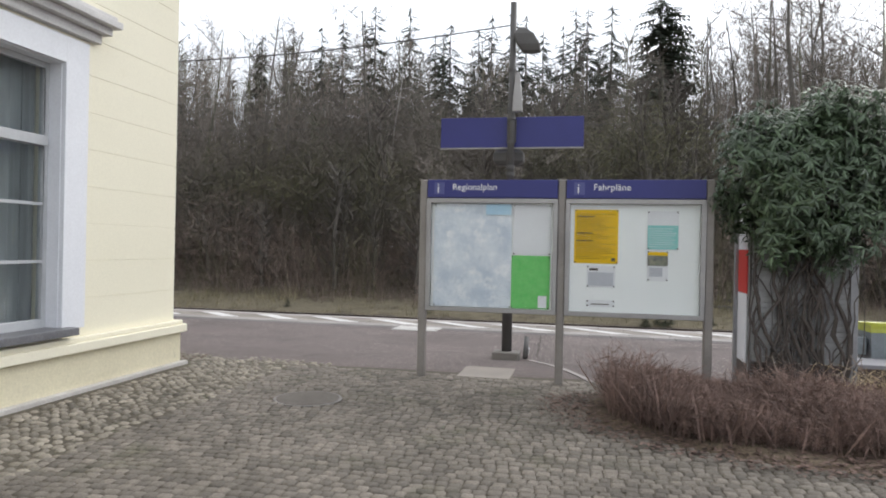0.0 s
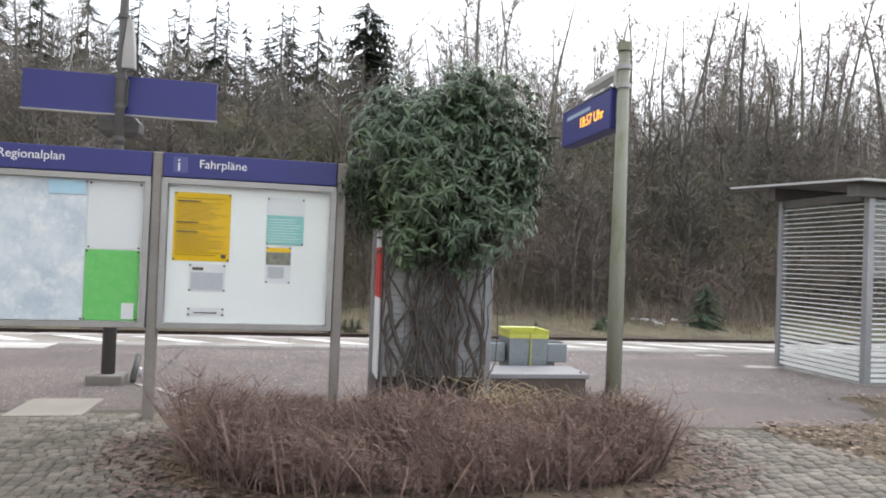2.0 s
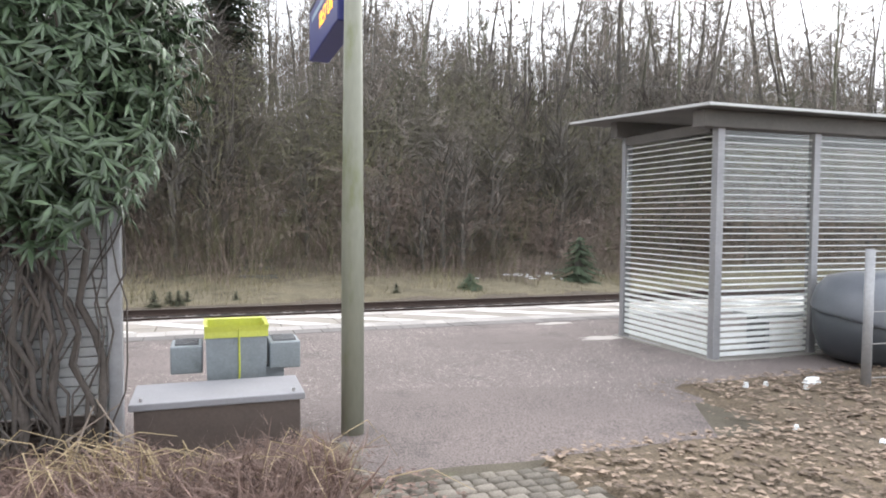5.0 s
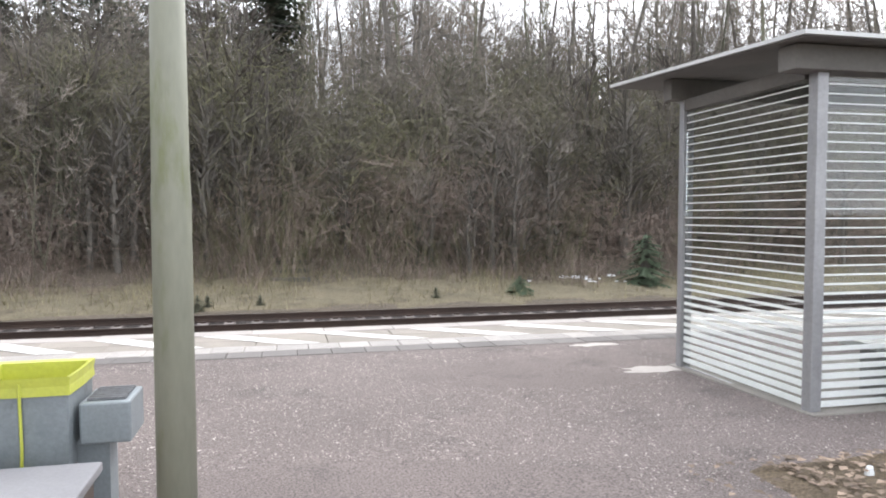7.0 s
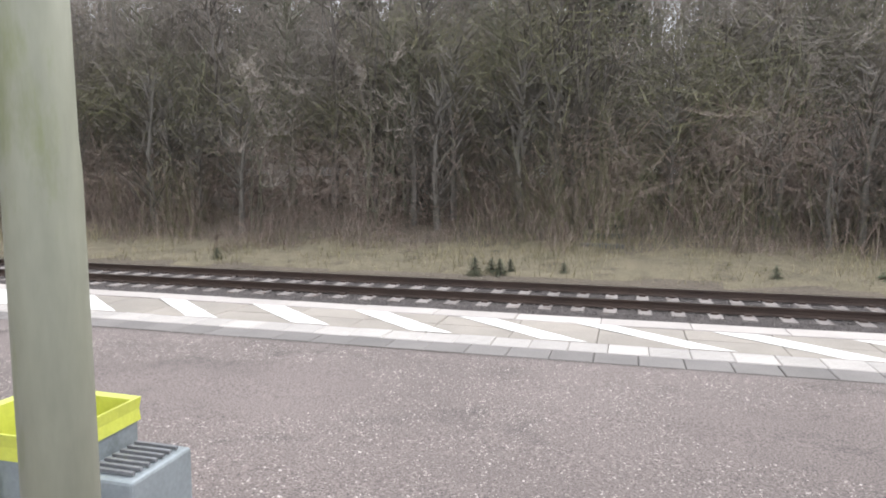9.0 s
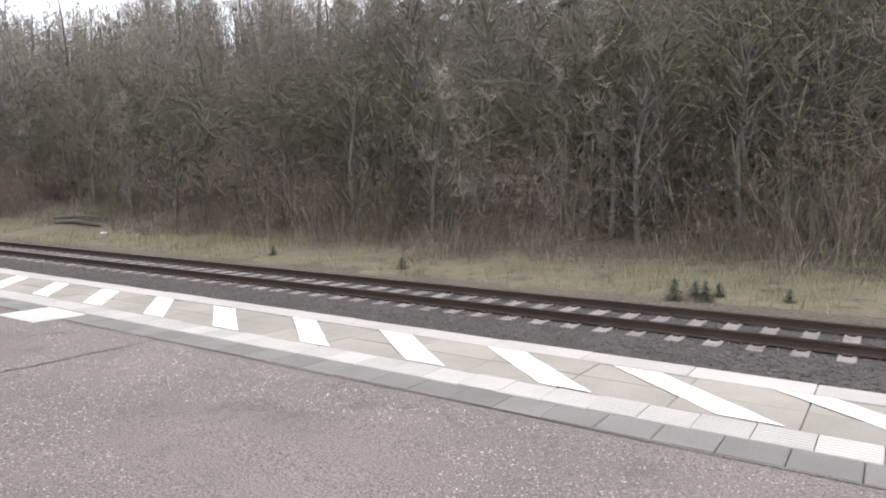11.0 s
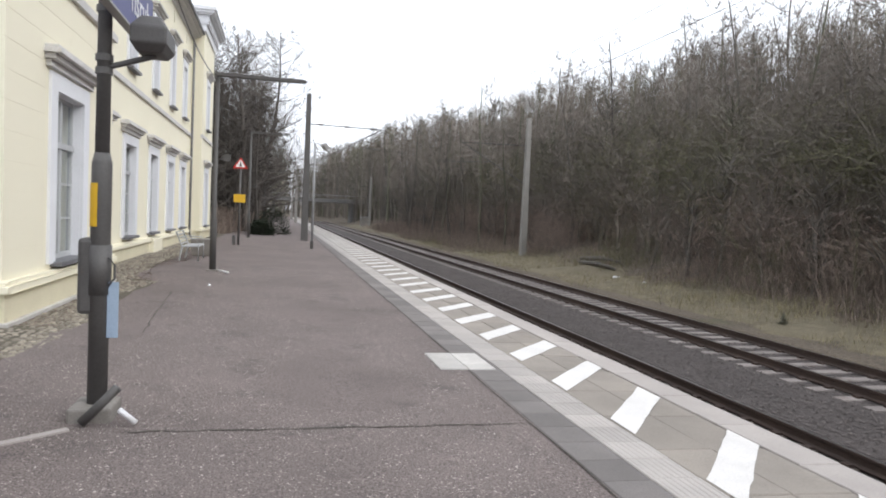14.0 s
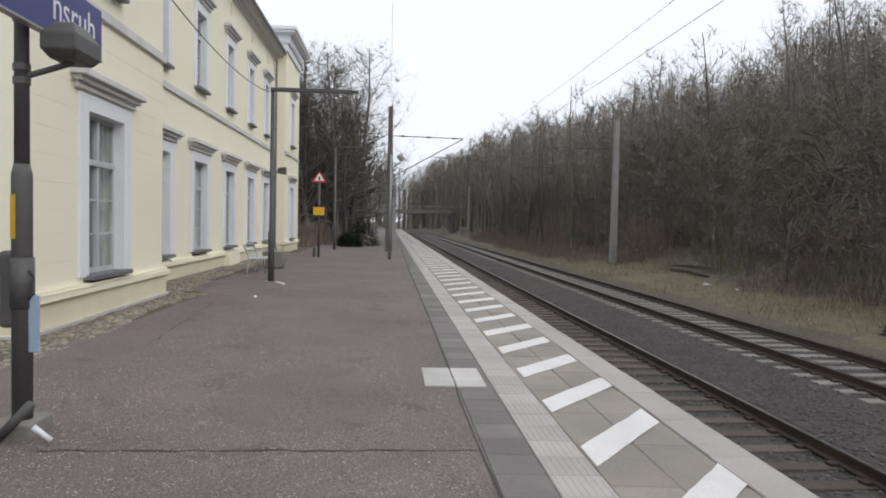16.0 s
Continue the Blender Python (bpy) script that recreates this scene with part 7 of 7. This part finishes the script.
hut = thing("relay_cabinet", (-117.3, 28.1, -1.0), "small grey trackside relay cabinet", "cabinet")
part("body", Shape().box(-118, 27.4, -1.4, -116.6, 28.9, 0.9), M["concrete"], hut, bevel=0.03)
part("roof", Shape().box(-118.1, 27.3, 0.9, -116.5, 29.0, 1.0), M["alu"], hut)

# ---- beyond the tracks ----
plant("birch_tree", bare_tree("birch", 300, 13.0, 0.20, 0.11, "birch", 14, 0.35), (-20.9, 37.8, ground_z(-20.9, 37.8) - 0.1), 0.4, 1.0, "slender white-barked birch standing out in the wood", "tree", "birches")
for x, y, sc in ((-12.0, 40.5, 0.95), (-25.5, 36.5, 0.8), (2.0, 44, 1.0)):
    plant("birch_tree", bare_tree("birch", int(400 + x), 13.0, 0.18, 0.10, "birch", 12, 0.4), (x, y, ground_z(x, y) - 0.1), 1.0, sc, "slender white-barked birch standing out in the wood", "tree", "birches")
rr = random.Random(77)
for i in range(30):
    x, y = rr.uniform(-95, 24), rr.uniform(43, 62)
    plant("spruce_tree", SPRUCES[i % 3], (x, y, ground_z(x, y) - 0.2), rr.uniform(0, 6.28), rr.uniform(0.7, 0.98), "dark green spruce rising above the bare wood", "tree", "spruces")
for i, x in enumerate((-22.5, -19.0, -16.5, -12.3, -11.0, -9.3, -6.9, -5.6, -3.4, -2.2, -0.6, 0.9, -24.8, -20.7, -17.8, -14.4, -10.2, -8.1, -4.5, -1.4)):
    y = 46 + (i * 7 % 5)
    plant("spruce_tree", SPRUCES[i % 3], (x, y, ground_z(x, y) - 0.2), i * 1.1, 1.03 + 0.13 * (i * 5 % 4) / 3, "dark green spruce rising above the bare wood", "tree", "spruces")
for i, (x, y, sc) in enumerate(((-7.0, 41.5, 0.8), (-1.5, 42.0, 0.85), (8.2, 41.0, 0.66), (12.6, 42.0, 0.62), (-13.5, 42.5, 0.8), (-27.0, 43.0, 0.85), (-33.0, 42.0, 0.8))):
    plant("spruce_tree", SPRUCES[i % 3], (x, y, ground_z(x, y) - 0.2), i * 1.7, sc, "dark green spruce among the bare trees of the bank", "tree", "spruces")
COLUMN = spruce("column_spruce", 99, 13.5, 1.75, 2.6, column=True)
plant("column_spruce", COLUMN, (3.7, 45.5, ground_z(3.7, 45.5) - 0.2), 0.3, 1.09, "tall dense dark column-shaped conifer above the wood", "tree", "conifers")
SMALL = [spruce("young_spruce", 110 + i, 1.0, 0.42, 0.6) for i in range(2)]
for _, crown_me in SMALL:
    crown_me.materials[0] = M["needle_young"]
M["weed"] = mat("brown_green_weed_needles", (0.105, 0.105, 0.065), (0.070, 0.072, 0.045), 0.4, 0.03, 0.9, bump=0, grain=0.3, vary=0.25)
WEED = spruce("weed", 115, 1.0, 0.40, 0.5)
WEED[1].materials[0] = M["weed"]
for x, y, sc in ((1.65, 26.0, 0.50), (2.03, 26.2, 0.42), (2.26, 26.1, 0.46), (2.48, 26.3, 0.40), (3.8, 26.4, 0.34), (-6, 26.6, 0.4), (8.6, 26.6, 0.4), (-11.5, 26.9, 0.4)):
    plant("verge_weed", WEED, (x, y, ground_z(x, y) - 0.02), x * 3, sc, "small brown-green bushy weed on the verge", "weed", "verge weeds")
LOW = spruce("low_spruce", 117, 1.0, 0.75, 0.8)
LOW[1].materials[0] = M["needle_young"]
plant("young_spruce", LOW, (11.2, 26.9, ground_z(11.2, 26.9) - 0.02), 0.4, 0.62, "low bushy young spruce on the verge", "tree", "young spruces")
plant("young_spruce", SMALL[1], (15.9, 28.0, ground_z(15.9, 28.0) - 0.02), 1.4, 1.75, "young dull green spruce at the edge of the wood", "tree", "young spruces")
for x0, y0, x1, y1, zz in ((15.5, 33.0, 18.5, 33.6, 1.9), (18.0, 32.0, 20.2, 32.3, 1.2), (22.0, 34.5, 16.5, 34.8, 2.6), (-30.0, 29.5, -26.5, 29.9, -0.3), (-29.0, 29.0, -25.0, 28.9, -0.5)):
    single("fallen_log", Shape().tube([(x0, y0, ground_z(x0, y0) + 0.1), ((x0 + x1) / 2, (y0 + y1) / 2, ground_z((x0 + x1) / 2, (y0 + y1) / 2) + 0.22), (x1, y1, ground_z(x1, y1) + 0.15)], [0.13, 0.11, 0.06], 7), M["bark"], "grey fallen tree trunk lying on the bank", "log", "fallen logs", smooth=True)
for x, y, w in ((-7.4, 37.0, 0.9), (-6.1, 37.1, 0.5), (-4.9, 37.0, 1.0), (-3.6, 37.1, 0.5), (0.0, 36.9, 0.7), (1.3, 37.0, 0.9), (2.7, 37.1, 0.4), (6.5, 37.0, 0.5), (-9.0, 37.3, 0.7), (-11.0, 37.3, 0.6), (-19.0, 37.4, 0.5)):
    ring = [(x + w * math.cos(q) * (1 + 0.2 * math.sin(3 * q + x)), y + 0.55 * math.sin(q) * (1 + 0.2 * math.cos(2 * q))) for q in np.arange(0, 6.28, 0.4)]
    single("snow_patch", Shape().loft([[(a, b, ground_z(a, b) - 0.05) for a, b in ring], [(x + (a - x) * 0.8, y + (b - y) * 0.8, ground_z(a, b) + 0.30) for a, b in ring]]), M["snow"], "leftover patch of old snow on the bank path", "snow", "snow patches")
rr = random.Random(91)
for i in range(17):
    x, y = (rr.gauss(14.2, 0.8), rr.gauss(28.6, 0.25)) if i < 14 else (rr.gauss(-24.5, 1.5), 28.2)
    w = 0.06 + 0.20 * rr.random() ** 2
    ring = [(x + w * math.cos(q) * (1 + 0.3 * math.sin(3 * q + x) + 0.2 * math.sin(5 * q)), y + 0.5 * w * math.sin(q) * (1 + 0.3 * math.cos(2 * q + y))) for q in np.arange(0, 6.28, 0.4)]
    single("snow_patch", Shape().loft([[(a, b, ground_z(a, b) - 0.05) for a, b in ring], [(x + (a - x) * 0.7, y + (b - y) * 0.7, ground_z(a, b) + 0.07) for a, b in ring]]), M["snow"], "small leftover snow patch on the verge", "snow", "snow patches")
tarp = Shape().loft([[(19.5 + a * q, 37.5 + b * q * 0.6, ground_z(19.5, 37.5) + z) for a, b in ((-1, -1), (1, -1), (1.1, 1), (-0.9, 1))] for q, z in ((0.55, -0.1), (0.6, 0.3), (0.25, 0.75))])
M["tarp"] = mat("blue_tarpaulin", (0.06, 0.09, 0.42), (0.05, 0.07, 0.34), 0.4, 0.04, 0.5, bump=0.3, grain=0.1)
single("blue_tarpaulin", tarp, M["tarp"], "blue tarpaulin draped over a heap on the bank", "tarpaulin", bevel=0.05)
steps = thing("timber_stairs", (4.6, 31.5, 0), "overgrown timber stairs climbing the bank", "stairs")
for k in range(9):
    yy = 29.0 + 0.75 * k
    part("step", Shape().box(4.0, yy, ground_z(4.6, yy) - 0.1, 5.2, yy + 0.18, ground_z(4.6, yy) + 0.14), M["bark"], steps)
gate = thing("picket_gate", (3.6, 36.6, 0), "dark wooden picket fence at the top of the bank", "fence")
gz = ground_z(3.6, 36.2)
for k in range(9):
    part("picket", Shape().box(2.6 + 0.22 * k, 36.2, gz - 0.1, 2.68 + 0.22 * k, 36.24, gz + 1.1), M["bark"], gate)
for z in (0.3, 0.85):
    part("rail", Shape().box(2.5, 36.24, gz + z, 4.5, 36.28, gz + z + 0.07), M["bark"], gate)
